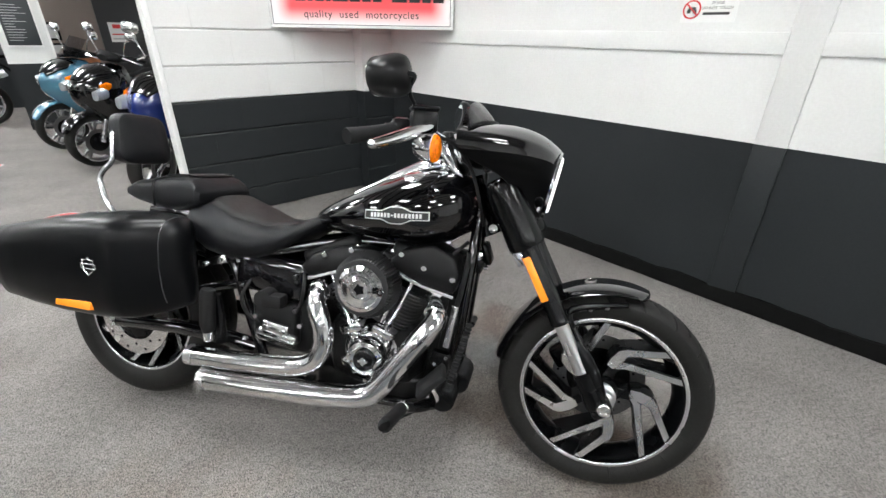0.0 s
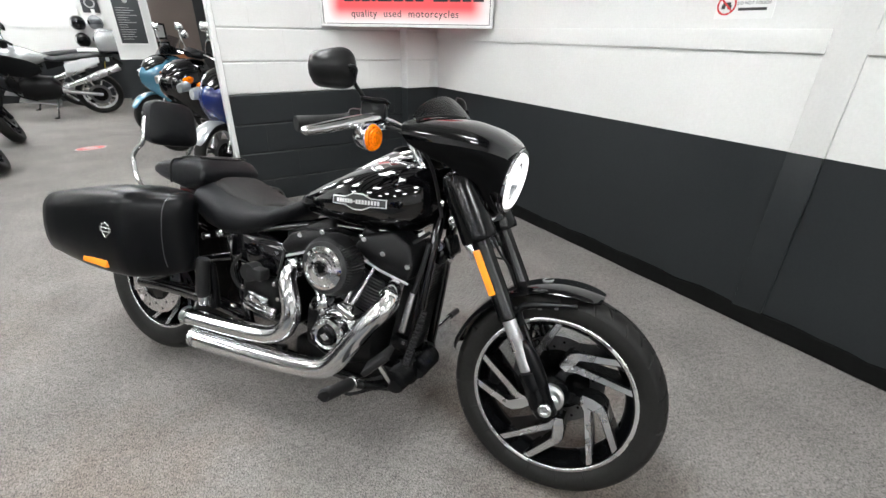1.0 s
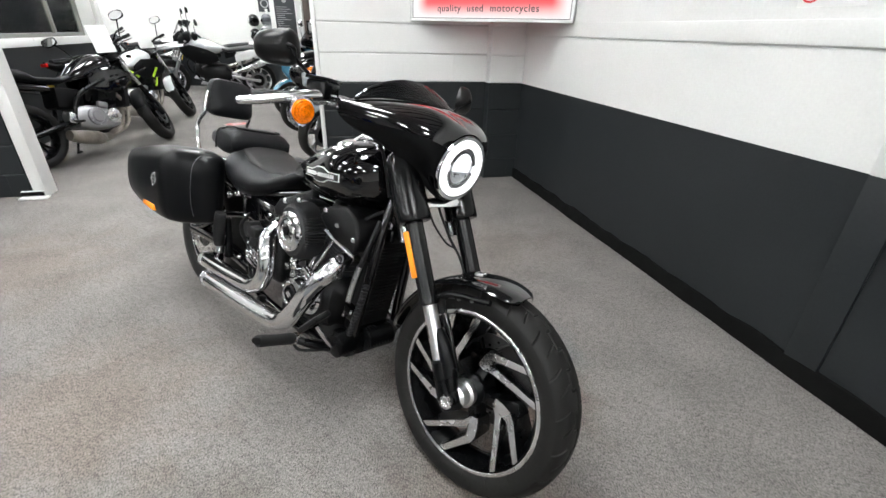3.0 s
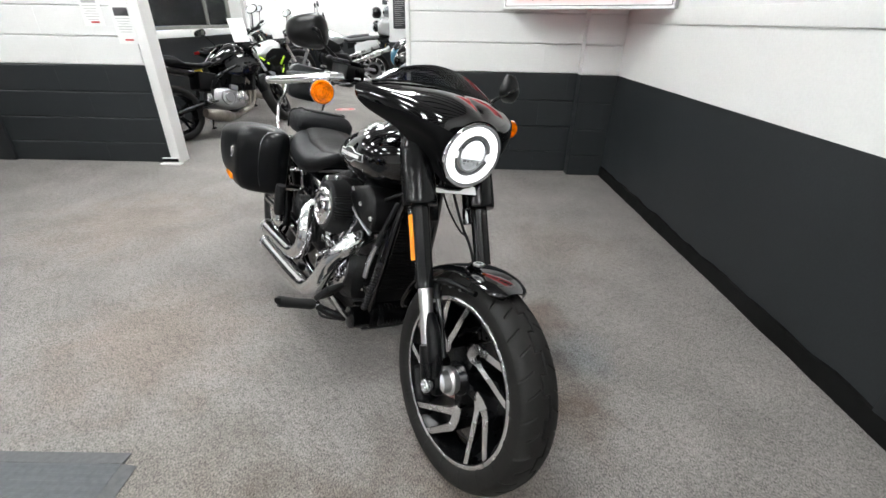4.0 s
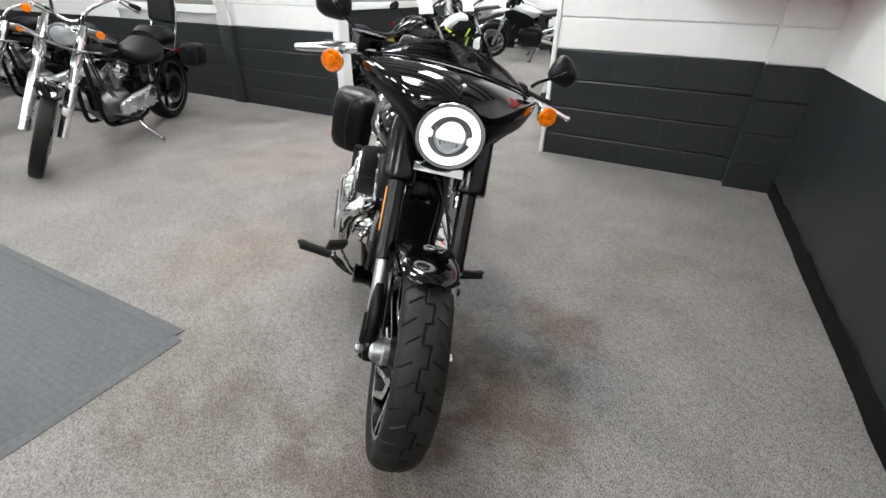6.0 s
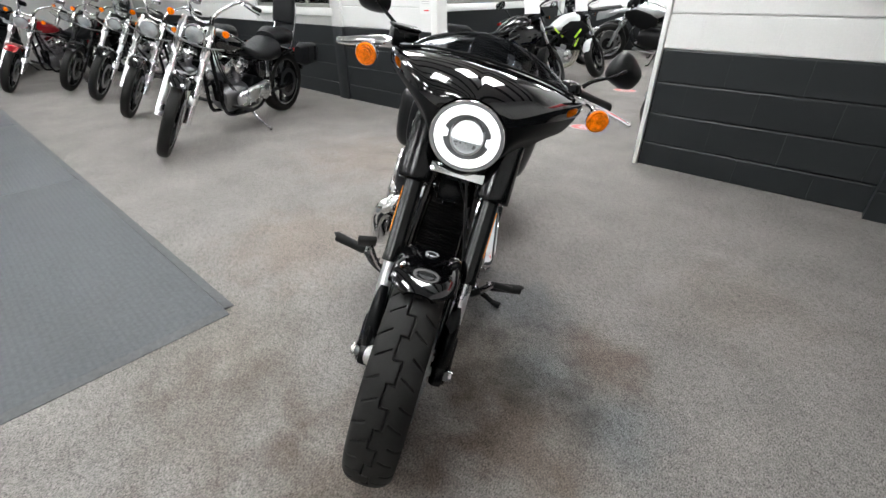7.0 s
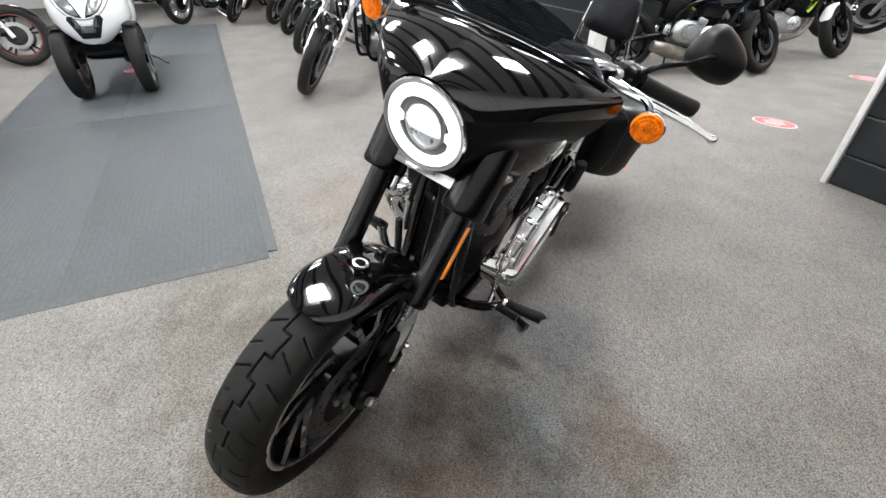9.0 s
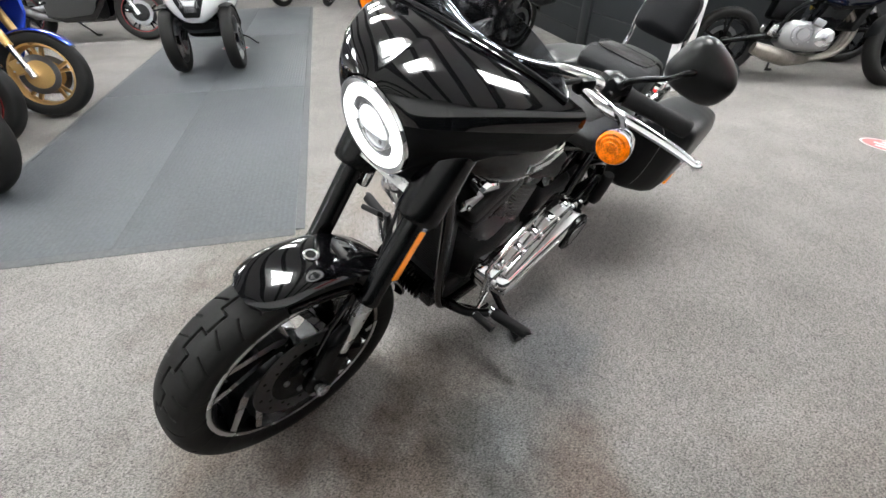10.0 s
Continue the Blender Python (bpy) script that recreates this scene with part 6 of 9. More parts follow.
# engine
CR = Vector((0.905, 0, 0.36))
bm = loft(bmesh.new(), [(0.745, 0.07, 0.27, 0.42, 2.6), (0.78, 0.115, 0.235, 0.45, 3), (0.86, 0.135, 0.215, 0.475, 3), (0.96, 0.135, 0.215, 0.475, 3), (1.04, 0.115, 0.235, 0.45, 3), (1.075, 0.07, 0.27, 0.41, 2.6)], 28)
eng = part("engine", bm, WRINKLE, hero, "black V-twin engine with chrome covers")
part("sump", box(bmesh.new(), (0.93, 0, 0.225), (0.44, 0.2, 0.10), (0, 0, 0), 0.025, 3), WRINKLE, eng, "black ribbed sump under the engine")
for k, (dx, lean) in enumerate(((-1, -22.5), (1, 22.5))):
    d = Vector((math.sin(radians(lean)), 0, math.cos(radians(lean))))
    M = Matrix.Translation(CR) @ Matrix.Rotation(radians(lean), 4, "Y")
    bm = bmesh.new()
    lathe(bm, [(0.062, 0.09), (0.062, 0.24)], 24, M)
    cyl = part("cylinder", bm, SATIN, eng, "finned black cylinder")
    for i in range(12):
        b2 = bmesh.new()
        h = 0.10 + 0.012 * i
        n = 28
        sh = [(0.09 * math.copysign(abs(math.cos(2 * math.pi * j / n)) ** 0.6, math.cos(2 * math.pi * j / n)), 0.112 * math.copysign(abs(math.sin(2 * math.pi * j / n)) ** 0.6, math.sin(2 * math.pi * j / n))) for j in range(n)]
        prism(b2, sh, 0.0034, M @ Matrix.Translation((0, 0, h)))
        part("fin", b2, FINMETAL, cyl)
    bm = bmesh.new()
    box(bm, M @ Vector((0, 0, 0.262)), (0.16, 0.2, 0.05), (0, lean, 0), 0.012)
    hd = part("cylinder_head", bm, SATIN, eng)
    # sloping rocker cover in two tiers, reaching out from the vee
    bm = bmesh.new()
    box(bm, M @ Vector((dx * 0.018, 0, 0.302)), (0.228, 0.25, 0.044), (0, lean, 0), 0.01)
    box(bm, M @ Vector((dx * 0.022, 0.01, 0.335)), (0.208, 0.228, 0.07), (0, lean, 0), 0.02, 3)
    rc = part("rocker_cover", bm, WRINKLE, eng, "black rocker cover with bright bolts")
    bm = box(bmesh.new(), M @ Vector((dx * 0.018, -0.1245, 0.284)), (0.215, 0.008, 0.008), (0, lean, 0), 0.002)
    part("cover_edge", bm, STEEL, rc)
    bolts(rc, [M @ Vector((x + dx * 0.018, y, 0.321)) for x, y in ((-0.092, -0.10), (0.0, -0.107), (0.092, -0.10), (-0.09, 0.1), (0.09, 0.1))], 0.0085, 0.014, d)
    # pushrod tubes
    for off in (-0.022, 0.022):
        a = Vector((0.915 + dx * 0.045 + off * 0.5, -0.155, 0.45))
        b = M @ Vector((off + dx * 0.006, -0.128, 0.285))
        bm = tube(bmesh.new(), [a, a.lerp(b, 0.12), a.lerp(b, 0.14), a.lerp(b, 0.55), a.lerp(b, 0.57), b], [0.0145, 0.0145, 0.0095, 0.0095, 0.0078, 0.0078], 12, 1)
        part("pushrod_tube", bm, CHROME, eng, "chrome pushrod tube")
    bm = box(bmesh.new(), (0.915 + dx * 0.052, -0.15, 0.447), (0.075, 0.05, 0.03), (0, lean, 0), 0.008)
    part("tappet_block", bm, CHROME, eng)
# cam cover
M = aim((0.918, -0.105, 0.36), (0, -1, 0)) @ Matrix.Diagonal((0.9, 0.9, 1, 1))
bm = lathe(bmesh.new(), [(0.10, 0.0), (0.10, 0.025), (0.086, 0.04), (0.072, 0.046), (0.07, 0.078), (0.064, 0.088), (0.05, 0.092), (0.044, 0.089), (0.0, 0.089)], 44, M, caps=(True, False))
cam_cover = part("cam_cover", bm, CHROME, eng, "round chrome cam cover")
bm = lathe(bmesh.new(), [(0.036, 0.088), (0.036, 0.095), (0.032, 0.097), (0, 0.097)], 30, M, caps=(True, False))
part("timer_cover", bm, SATIN, cam_cover)
bm = bmesh.new()
for k in range(5):
    a = radians(72 * k + 20)
    bolt(bm, M @ Vector((0.056 * math.cos(a), 0.056 * math.sin(a), 0.089)), 0.005, 0.006, 8)
    a += radians(36)
    box(bm, M @ Vector((0.088 * math.cos(a), 0.088 * math.sin(a), 0.05)), (0.025, 0.02, 0.03), (0, -math.degrees(a), 0), 0.006)
split_part("bolt", bm, CHROME, cam_cover)
bm = box(bmesh.new(), M @ Vector((0, 0, 0.098)), (0.03, 0.002, 0.008), (0, 0, 0))
prism(bm, [(0, 0.016), (0.01, 0.006), (0.01, -0.006), (0, -0.016), (-0.01, -0.006), (-0.01, 0.006)], 0.0015, M @ Matrix.Translation((0, 0, 0.097)))
part("emblem", bm, STEEL, cam_cover)
# broad wrinkle-black covers that lie over the rocker boxes
for poly, heads in (([(0.965, 0.668), (1.005, 0.708), (1.10, 0.735), (1.165, 0.70), (1.185, 0.64), (1.17, 0.59), (1.073, 0.612), (1.012, 0.634)], ((1.008, 0.698), (1.078, 0.664), (1.166, 0.640))),
                          ([(0.676, 0.615), (0.715, 0.665), (0.80, 0.69), (0.88, 0.70), (0.93, 0.685), (0.896, 0.655), (0.80, 0.622), (0.705, 0.588)], ((0.762, 0.667), (0.85, 0.692)))):
    bm = prism(bmesh.new(), poly[::-1], 0.125, Matrix.Translation((0, -0.03, 0)) @ Matrix.Rotation(radians(90), 4, "X"), 0.012)
    wing = part("rocker_wing", bm, WRINKLE, eng, "broad wrinkle-black rocker cover", angle=50)
    part("cover_edge", tube(bmesh.new(), [(poly[k][0], -0.152, poly[k][1] - 0.006) for k in (5, 6, 7)], 0.0045, 8, 1), CASTALU, wing)
    bolts(wing, [Vector((x, -0.155, z)) for x, z in heads], 0.009, 0.008, (0, -1, 0), STEEL)
# air cleaner: pleated drum with chrome face
AM = aim((0.91, -0.142, 0.595), (0, -1, 0))
bm = bmesh.new()
rings = []
n = 120
for h, k in ((0.0, 1.02), (0.006, 1.05), (0.062, 0.98), (0.076, 0.84)):
    rings.append([bm.verts.new(AM @ Vector(((0.098 * k - (0.009 if j % 2 else 0) * (0 < h < 0.072)) * math.cos(2 * math.pi * j / n), (0.098 * k - (0.009 if j % 2 else 0) * (0 < h < 0.072)) * math.sin(2 * math.pi * j / n), h))) for j in range(n)])
ring_faces(bm, rings)
ac = part("air_cleaner", bm, PLEAT, eng, "round pleated black air filter with a chrome face", angle=20)
bm = lathe(bmesh.new(), [(0.070, 0.066), (0.072, 0.078), (0.069, 0.086), (0.058, 0.09), (0.056, 0.087), (0.04, 0.089), (0.038, 0.094), (0.028, 0.096), (0.026, 0.092), (0.0, 0.092)], 44, AM, caps=(True, False))
fc = part("filter_cover", bm, CHROME, ac, "chrome air filter cover")
bm = bmesh.new()
for k in range(6):
    a = radians(60 * k)
    bolt(bm, AM @ Vector((0.062 * math.cos(a), 0.062 * math.sin(a), 0.087)), 0.004, 0.004, 8)
for k in range(11):
    a = radians(20 + 14 * k)
    box(bm, AM @ Vector((0.049 * math.cos(a), 0.049 * math.sin(a), 0.0885)), (0.006, 0.002, 0.008), (0, -math.degrees(a), 0))
split_part("cover_mark", bm, DARKSTEEL, fc)
bm = bmesh.new()
prism(bm, [polar(0.018 if k % 2 else 0.012, 36 * k) for k in range(10)], 0.002, AM @ Matrix.Translation((0, 0, 0.092)))
part("emblem", bm, SATIN, fc)
bm = box(bmesh.new(), (0.905, -0.10, 0.58), (0.10, 0.12, 0.09), (0, 0, 0), 0.02)
part("intake", bm, SATIN, eng)

# exhausts
bm = tube(bmesh.new(), [(0.745, -0.10, 0.56), (0.752, -0.165, 0.556), (0.764, -0.21, 0.533), (0.783, -0.226, 0.497), (0.80, -0.23, 0.45), (0.801, -0.232, 0.405), (0.779, -0.234, 0.357), (0.73, -0.235, 0.329), (0.66, -0.236, 0.316), (0.5, -0.239, 0.306), (0.40, -0.241, 0.303), (0.348, -0.242, 0.302)], [0.026, 0.027, 0.029, 0.03, 0.031, 0.031, 0.031, 0.031, 0.031, 0.031, 0.031, 0.031], 28, 6)
ex1 = part("exhaust_pipe", bm, PIPECHROME, hero, "chrome exhaust pipe of the rear cylinder")
part("exhaust_tip", lathe(bmesh.new(), [(0.0325, -0.02), (0.033, 0.004), (0.029, 0.006), (0.028, -0.05), (0, -0.05)], 24, aim((0.345, -0.242, 0.302), (-1, -0.03, -0.02)), caps=(False, False)), STEEL, ex1)
bm = tube(bmesh.new(), [(1.085, -0.10, 0.55), (1.12, -0.155, 0.55), (1.135, -0.205, 0.525), (1.095, -0.23, 0.465), (1.037, -0.235, 0.378), (0.99, -0.238, 0.312), (0.945, -0.24, 0.276), (0.864, -0.242, 0.258), (0.675, -0.245, 0.244), (0.474, -0.248, 0.236), (0.40, -0.25, 0.235)], [0.027, 0.029, 0.031, 0.032, 0.033, 0.034, 0.035, 0.035, 0.0355, 0.0355, 0.035], 28, 6)
ex2 = part("exhaust_pipe", bm, PIPECHROME, hero, "chrome exhaust pipe of the front cylinder")
part("exhaust_tip", lathe(bmesh.new(), [(0.0365, -0.02), (0.037, 0.004), (0.032, 0.006), (0.031, -0.05), (0, -0.05)], 24, aim((0.397, -0.25, 0.235), (-1, -0.03, -0.01)), caps=(False, False)), STEEL, ex2)
for s, c in ((ex2, (1.13, -0.185, 0.538)), (ex1, (0.754, -0.17, 0.553))):
    bm = lathe(bmesh.new(), [(0.035, -0.008), (0.037, 0), (0.035, 0.008)], 24, aim(c, (-0.2, -0.7, -0.4)))
    part("exhaust_collar", bm, CHROME, s)
for x in (0.52, 0.75):
    bm = box(bmesh.new(), (x, -0.205, 0.271), (0.03, 0.03, 0.03), (0, 0, 0), 0.006)
    part("exhaust_bracket", bm, SATIN, ex2)

# frame, gearbox, oil tank, swing arm
frm = bmesh.new()
for s in (-1, 1):
    tube(frm, [(1.215, 0.045 * s, 0.83), (1.205, 0.075 * s, 0.66), (1.185, 0.09 * s, 0.42), (1.165, 0.10 * s, 0.26), (1.12, 0.11 * s, 0.205), (0.95, 0.115 * s, 0.195), (0.70, 0.12 * s, 0.205), (0.56, 0.125 * s, 0.24), (0.50, 0.125 * s, 0.36), (0.44, 0.125 * s, 0.54), (0.40, 0.12 * s, 0.62)], 0.0175, 12, 5)
    tube(frm, [(1.22, 0.04 * s, 0.84), (1.05, 0.06 * s, 0.72), (0.80, 0.07 * s, 0.70), (0.60, 0.10 * s, 0.655), (0.40, 0.13 * s, 0.605), (0.30, 0.135 * s, 0.62)], 0.0165, 12, 5)
chas = part("frame", frm, GLOSS, hero, "gloss black tubular frame")
bm = tube(bmesh.new(), [(1.245, 0, 0.76), (1.17, 0, 0.93)], 0.038, 18, 1)
part("steering_head", bm, GLOSS, chas)
bm = bmesh.new()
for s in (-1, 1):
    tube(bm, [(0.50, 0.115 * s, 0.30), (0.30, 0.125 * s, 0.33), (0.12, 0.128 * s, 0.33), (-0.06, 0.128 * s, 0.318)], [0.028, 0.03, 0.026, 0.024], 12, 4)
    tube(bm, [(0.44, 0.11 * s, 0.52), (0.25, 0.128 * s, 0.47), (0.05, 0.13 * s, 0.36), (-0.05, 0.13 * s, 0.33)], 0.017, 10, 4)
part("swing_arm", bm, GLOSS, hero)
bm = box(bmesh.new(), (0.60, 0.0, 0.40), (0.24, 0.24, 0.2), (0, 0, 0), 0.03, 3)
box(bm, (0.58, -0.125, 0.41), (0.17, 0.04, 0.15), (0, 0, 0), 0.025, 3)
gb = part("gearbox", bm, WRINKLE, hero, "black gearbox housing")
bm = box(bmesh.new(), (0.60, -0.165, 0.40), (0.095, 0.02, 0.05), (0, 8, 0), 0.008)
box(bm, (0.60, -0.155, 0.37), (0.15, 0.03, 0.05), (0, 8, 0), 0.015)
cov = part("gearbox_cover", bm, CHROME, gb, "chrome gearbox side cover")
bm = bmesh.new()
for x, z in ((0.52, 0.43), (0.66, 0.47), (0.68, 0.42), (0.54, 0.48), (0.50, 0.36), (0.57, 0.405), (0.63, 0.396)):
    bolt(bm, (x, -0.148 if z > 0.41 else -0.174, z), 0.009, 0.012, 10)
split_part("bolt", bm, CHROME, gb)
bm = box(bmesh.new(), (0.56, -0.02, 0.565), (0.26, 0.25, 0.13), (0, 6, 0), 0.025, 3)
ot = part("oil_tank", bm, GLOSS, hero, "gloss black side cover")
bm = bmesh.new()
for x, z in ((0.455, 0.61), (0.66, 0.58), (0.47, 0.53)):
    bolt(bm, (x, -0.146, z), 0.008, 0.01, 10)
split_part("bolt", bm, CHROME, ot)
bm = tube(bmesh.new(), [(0.57, -0.10, 0.505), (0.57, -0.19, 0.50)], [0.03, 0.033], 16, 1)
box(bm, (0.60, -0.17, 0.5), (0.07, 0.05, 0.045), (0, 0, 0), 0.012)
part("starter_cap", bm, GRIP, gb)
bm = bmesh.new()
tube(bm, [(0.68, -0.13, 0.6), (0.7, -0.17, 0.56), (0.69, -0.17, 0.5), (0.66, -0.15, 0.46)], 0.005, 8, 5)
tube(bm, [(0.5, -0.13, 0.56), (0.48, -0.17, 0.5), (0.49, -0.16, 0.44), (0.53, -0.14, 0.4)], 0.006, 8, 5)
tube(bm, [(0.75, -0.11, 0.62), (0.74, -0.16, 0.55), (0.73, -0.15, 0.45)], 0.005, 8, 5)
split_part("hose", bm, GRIP, hero)
# seat rail bracket and passenger peg brackets on both sides
for s in (-1, 1):
    bm = box(bmesh.new(), (0.36, 0.148 * s, 0.595), (0.11, 0.018, 0.03), (0, -18, 0), 0.006)
    br = part("seat_bracket", bm, CHROME, hero, "chrome seat bracket")
    bm = bmesh.new()
    for x in (0.335, 0.395):
        bolt(bm, (x, 0.157 * s, 0.585 + (x - 0.335) * 0.32), 0.009, 0.01, 12, (0, s, 0))
    split_part("bolt", bm, STEEL, br)
    bm = tube(bmesh.new(), [(0.40, 0.17 * s, 0.33), (0.41, 0.18 * s, 0.40), (0.405, 0.19 * s, 0.5)], [0.02, 0.014, 0.012], 10, 3)
    pb = part("passenger_peg_mount", bm, SATIN, hero)
    bm = tube(bmesh.new(), [(0.385, 0.205 * s, 0.375), (0.385, 0.212 * s, 0.40), (0.39, 0.215 * s, 0.50), (0.392, 0.215 * s, 0.52)], [0.018, 0.024, 0.024, 0.02], 16, 2)
    part("passenger_peg", bm, GRIP, pb, "folded black passenger footpeg")
    bm = tube(bmesh.new(), [(0.385, 0.205 * s, 0.345), (0.385, 0.208 * s, 0.38)], 0.019, 14, 1)
    part("peg_clevis", bm, CHROME, pb)
    # shock and belt side
# radiator / oil cooler between the down tubes
bm = box(bmesh.new(), (1.158, 0, 0.48), (0.05, 0.15, 0.36), (0, 8, 0), 0.012)
rad = part("oil_cooler", bm, RADIATOR, hero, "black oil cooler between the frame tubes")
bm = bmesh.new()
for k in range(22):
    box(bm, (1.168 + 0.0017 * k, 0, 0.36 + 0.012 * k), (0.006, 0.15, 0.003), (0, 8, 0))
split_part("cooler_fin", bm, RADIATOR, rad)
bm = box(bmesh.new(), (1.225, 0, 0.665), (0.03, 0.12, 0.05), (0, 10, 0), 0.01)
box(bm, (1.245, 0, 0.70), (0.02, 0.10, 0.07), (0, -20, 0), 0.01)
ck = part("horn_cover", bm, SATIN, rad)
bm = bmesh.new()
for y in (-0.018, 0.018):
    bolt(bm, (1.24, y, 0.655), 0.008, 0.012, 12, (1, 0, -0.1))
split_part("bolt", bm, CHROME, ck)
bm = box(bmesh.new(), (1.165, 0.0, 0.265), (0.07, 0.20, 0.09), (0, 0, 0), 0.015)
reg = part("regulator", bm, SATIN, rad, "finned black regulator")
fin = None
for k in range(18):
    if fin is None:
        fin = part("regulator_fin", lathe(bmesh.new(), [(0.034, 0), (0.04, 0.003), (0.034, 0.006)], 20, aim((0, 0, 0), (0, -1, 0))), SATIN, reg)
    else:
        fin = part("regulator_fin", fin.data, None, reg)
    fin.matrix_basis = Matrix.Translation((1.165, -0.098 - 0.008 * k, 0.262) if k < 9 else (1.192, -0.06 + 0.014 * (k - 9), 0.275))
bm = box(bmesh.new(), (1.13, 0, 0.41), (0.08, 0.135, 0.30), (0, 8, 0), 0.02)
box(bm, (1.16, 0, 0.62), (0.09, 0.10, 0.16), (0, 8, 0), 0.02)
part("engine_mount", bm, WRINKLE, eng, "black front engine mount")
for c in ((1.213, -0.068, 0.835), (1.262, -0.075, 0.79), (1.225, -0.06, 0.70)):
    bm = lathe(bmesh.new(), [(0.013, 0), (0.013, 0.006), (0.007, 0.007), (0.006, 0.003), (0, 0.003)], 16, aim(c, (0, -1, 0)), caps=(True, False))
    part("frame_bolt", bm, CHROME, chas)
# corrugated cable sleeve along the right down tube
bm = bmesh.new()
for k in range(17):
    lathe(bm, [(0.009, 0), (0.0125, 0.004), (0.009, 0.008)], 10, aim((1.178 + 0.0028 * k, -0.122, 0.30 + 0.012 * k), (0.2, 0, 1)))
part("cable_sleeve", bm, GRIP, chas)

# hoses and brackets beside the right down tube
for pts, rad_, mt_ in (([(1.2, -0.085, 0.71), (1.192, -0.112, 0.62), (1.178, -0.122, 0.54)], 0.008, GRIP), ([(1.178, -0.122, 0.55), (1.168, -0.13, 0.48), (1.158, -0.13, 0.42)], 0.0115, STEEL),
                      ([(1.19, -0.07, 0.74), (1.15, -0.11, 0.70), (1.12, -0.12, 0.66), (1.13, -0.1, 0.6)], 0.006, GRIP), ([(1.15, -0.09, 0.30), (1.1, -0.13, 0.24), (1.03, -0.15, 0.215)], 0.007, GRIP)):
    part("hose", tube(bmesh.new(), pts, rad_, 10, 5), mt_, chas)
for c, sz in (((1.165, -0.085, 0.60), (0.06, 0.03, 0.07)), ((1.14, -0.09, 0.36), (0.07, 0.03, 0.05)), ((1.13, -0.105, 0.255), (0.08, 0.04, 0.05))):
    br = part("bracket", box(bmesh.new(), c, sz, (0, 8, 0), 0.008), SATIN, chas)
    bolts(br, [(c[0] + 0.018, c[1] - 0.016, c[2] + 0.012), (c[0] - 0.018, c[1] - 0.016, c[2] - 0.012)], 0.007, 0.008)

# foot controls
for s in (-1, 1):
    bm = tube(bmesh.new(), [(1.14, 0.12 * s, 0.235), (1.12, 0.20 * s, 0.25), (1.075, 0.255 * s, 0.268)], [0.018, 0.015, 0.014], 12, 4)
    tube(bm, [(1.10, 0.14 * s, 0.21), (1.03, 0.2 * s, 0.19), (1.0, 0.21 * s, 0.2)], 0.006, 8, 4)
    fc = part("foot_control", bm, SATIN, hero, "black forward foot control")
    bm = tube(bmesh.new(), [(1.068, 0.262 * s, 0.27), (1.067, 0.275 * s, 0.272), (1.064, 0.32 * s, 0.278), (1.06, 0.38 * s, 0.288), (1.06, 0.388 * s, 0.289)], [0.016, 0.02, 0.0185, 0.02, 0.017], 16, 3)
    part("footpeg", bm, GRIP, fc, "black rubber footpeg")
    bm = lathe(bmesh.new(), [(0.012, 0), (0.02, 0.006), (0.02, 0.016), (0.012, 0.022)], 14, aim((1.069, 0.245 * s, 0.269), (-0.05, s, 0)))
    part("peg_collar", bm, CHROME, fc)
    if s < 0:
        bm = box(bmesh.new(), (1.145, -0.25, 0.362), (0.105, 0.07, 0.02), (8, -46, 8), 0.007)
        part("brake_pedal", bm, GRIP, fc, "wide black rubber brake pedal")
        bm = tube(bmesh.new(), [(1.14, -0.235, 0.345), (1.155, -0.19, 0.28), (1.14, -0.14, 0.235)], 0.009, 10, 4)
        part("pedal_arm", bm, CHROME, fc)
    else:
        bm = tube(bmesh.new(), [(1.185, 0.25, 0.36), (1.187, 0.32, 0.363)], 0.0125, 14, 1)
        part("shift_peg", bm, GRIP, fc, "small rubber gear peg")
        bm = tube(bmesh.new(), [(1.185, 0.252, 0.36), (1.13, 0.235, 0.29), (1.08, 0.21, 0.24), (1.0, 0.195, 0.30), (0.93, 0.19, 0.36)], [0.008, 0.009, 0.009, 0.006, 0.006], 10, 4)
        part("shift_rod", bm, CHROME, fc)
# primary drive cover on the left
def primary_ring(grow):
    """The outline of the drive cover seen from the side: a round rear end and a smaller front end."""
    ca, ra_, cb, rb = Vector((0.60, 0.365)), 0.098 + grow, Vector((0.985, 0.322)), 0.062 + grow
    ax = math.atan2(cb.y - ca.y, cb.x - ca.x)
    lean_ = math.asin((ra_ - rb) / (cb - ca).length)
    out = []
    for c, r, a0_, a1_ in ((ca, ra_, ax + math.pi / 2 - lean_, ax + 1.5 * math.pi + lean_), (cb, rb, ax - math.pi / 2 + lean_, ax + math.pi / 2 - lean_)):
        for j in range(20):
            a = a0_ + (a1_ - a0_) * j / 19
            out.append((c.x + r * math.cos(a), c.y + r * math.sin(a)))
    return out


bm = bmesh.new()
ring_faces(bm, [[bm.verts.new((x, y, z)) for x, z in primary_ring(g)] for y, g in ((0.12, 0.0), (0.196, 0.0), (0.2, -0.003), (0.203, -0.012), (0.205, -0.016), (0.232, -0.019), (0.245, -0.026), (0.252, -0.038), (0.255, -0.052))])
pc = part("primary_cover", bm, CHROME, hero, "polished chrome primary drive cover")
bm = lathe(bmesh.new(), [(0.078, 0), (0.078, 0.012), (0.07, 0.017), (0.062, 0.013), (0, 0.013)], 36, aim((0.605, 0.248, 0.365), (0, 1, 0)), caps=(True, False))
dc = part("derby_cover", bm, SATIN, pc, "round black clutch cover")
tri = []
for k in range(3):
    for d_ in (-16, 16):
        tri.append(polar(0.055, 120 * k + 90 + d_))
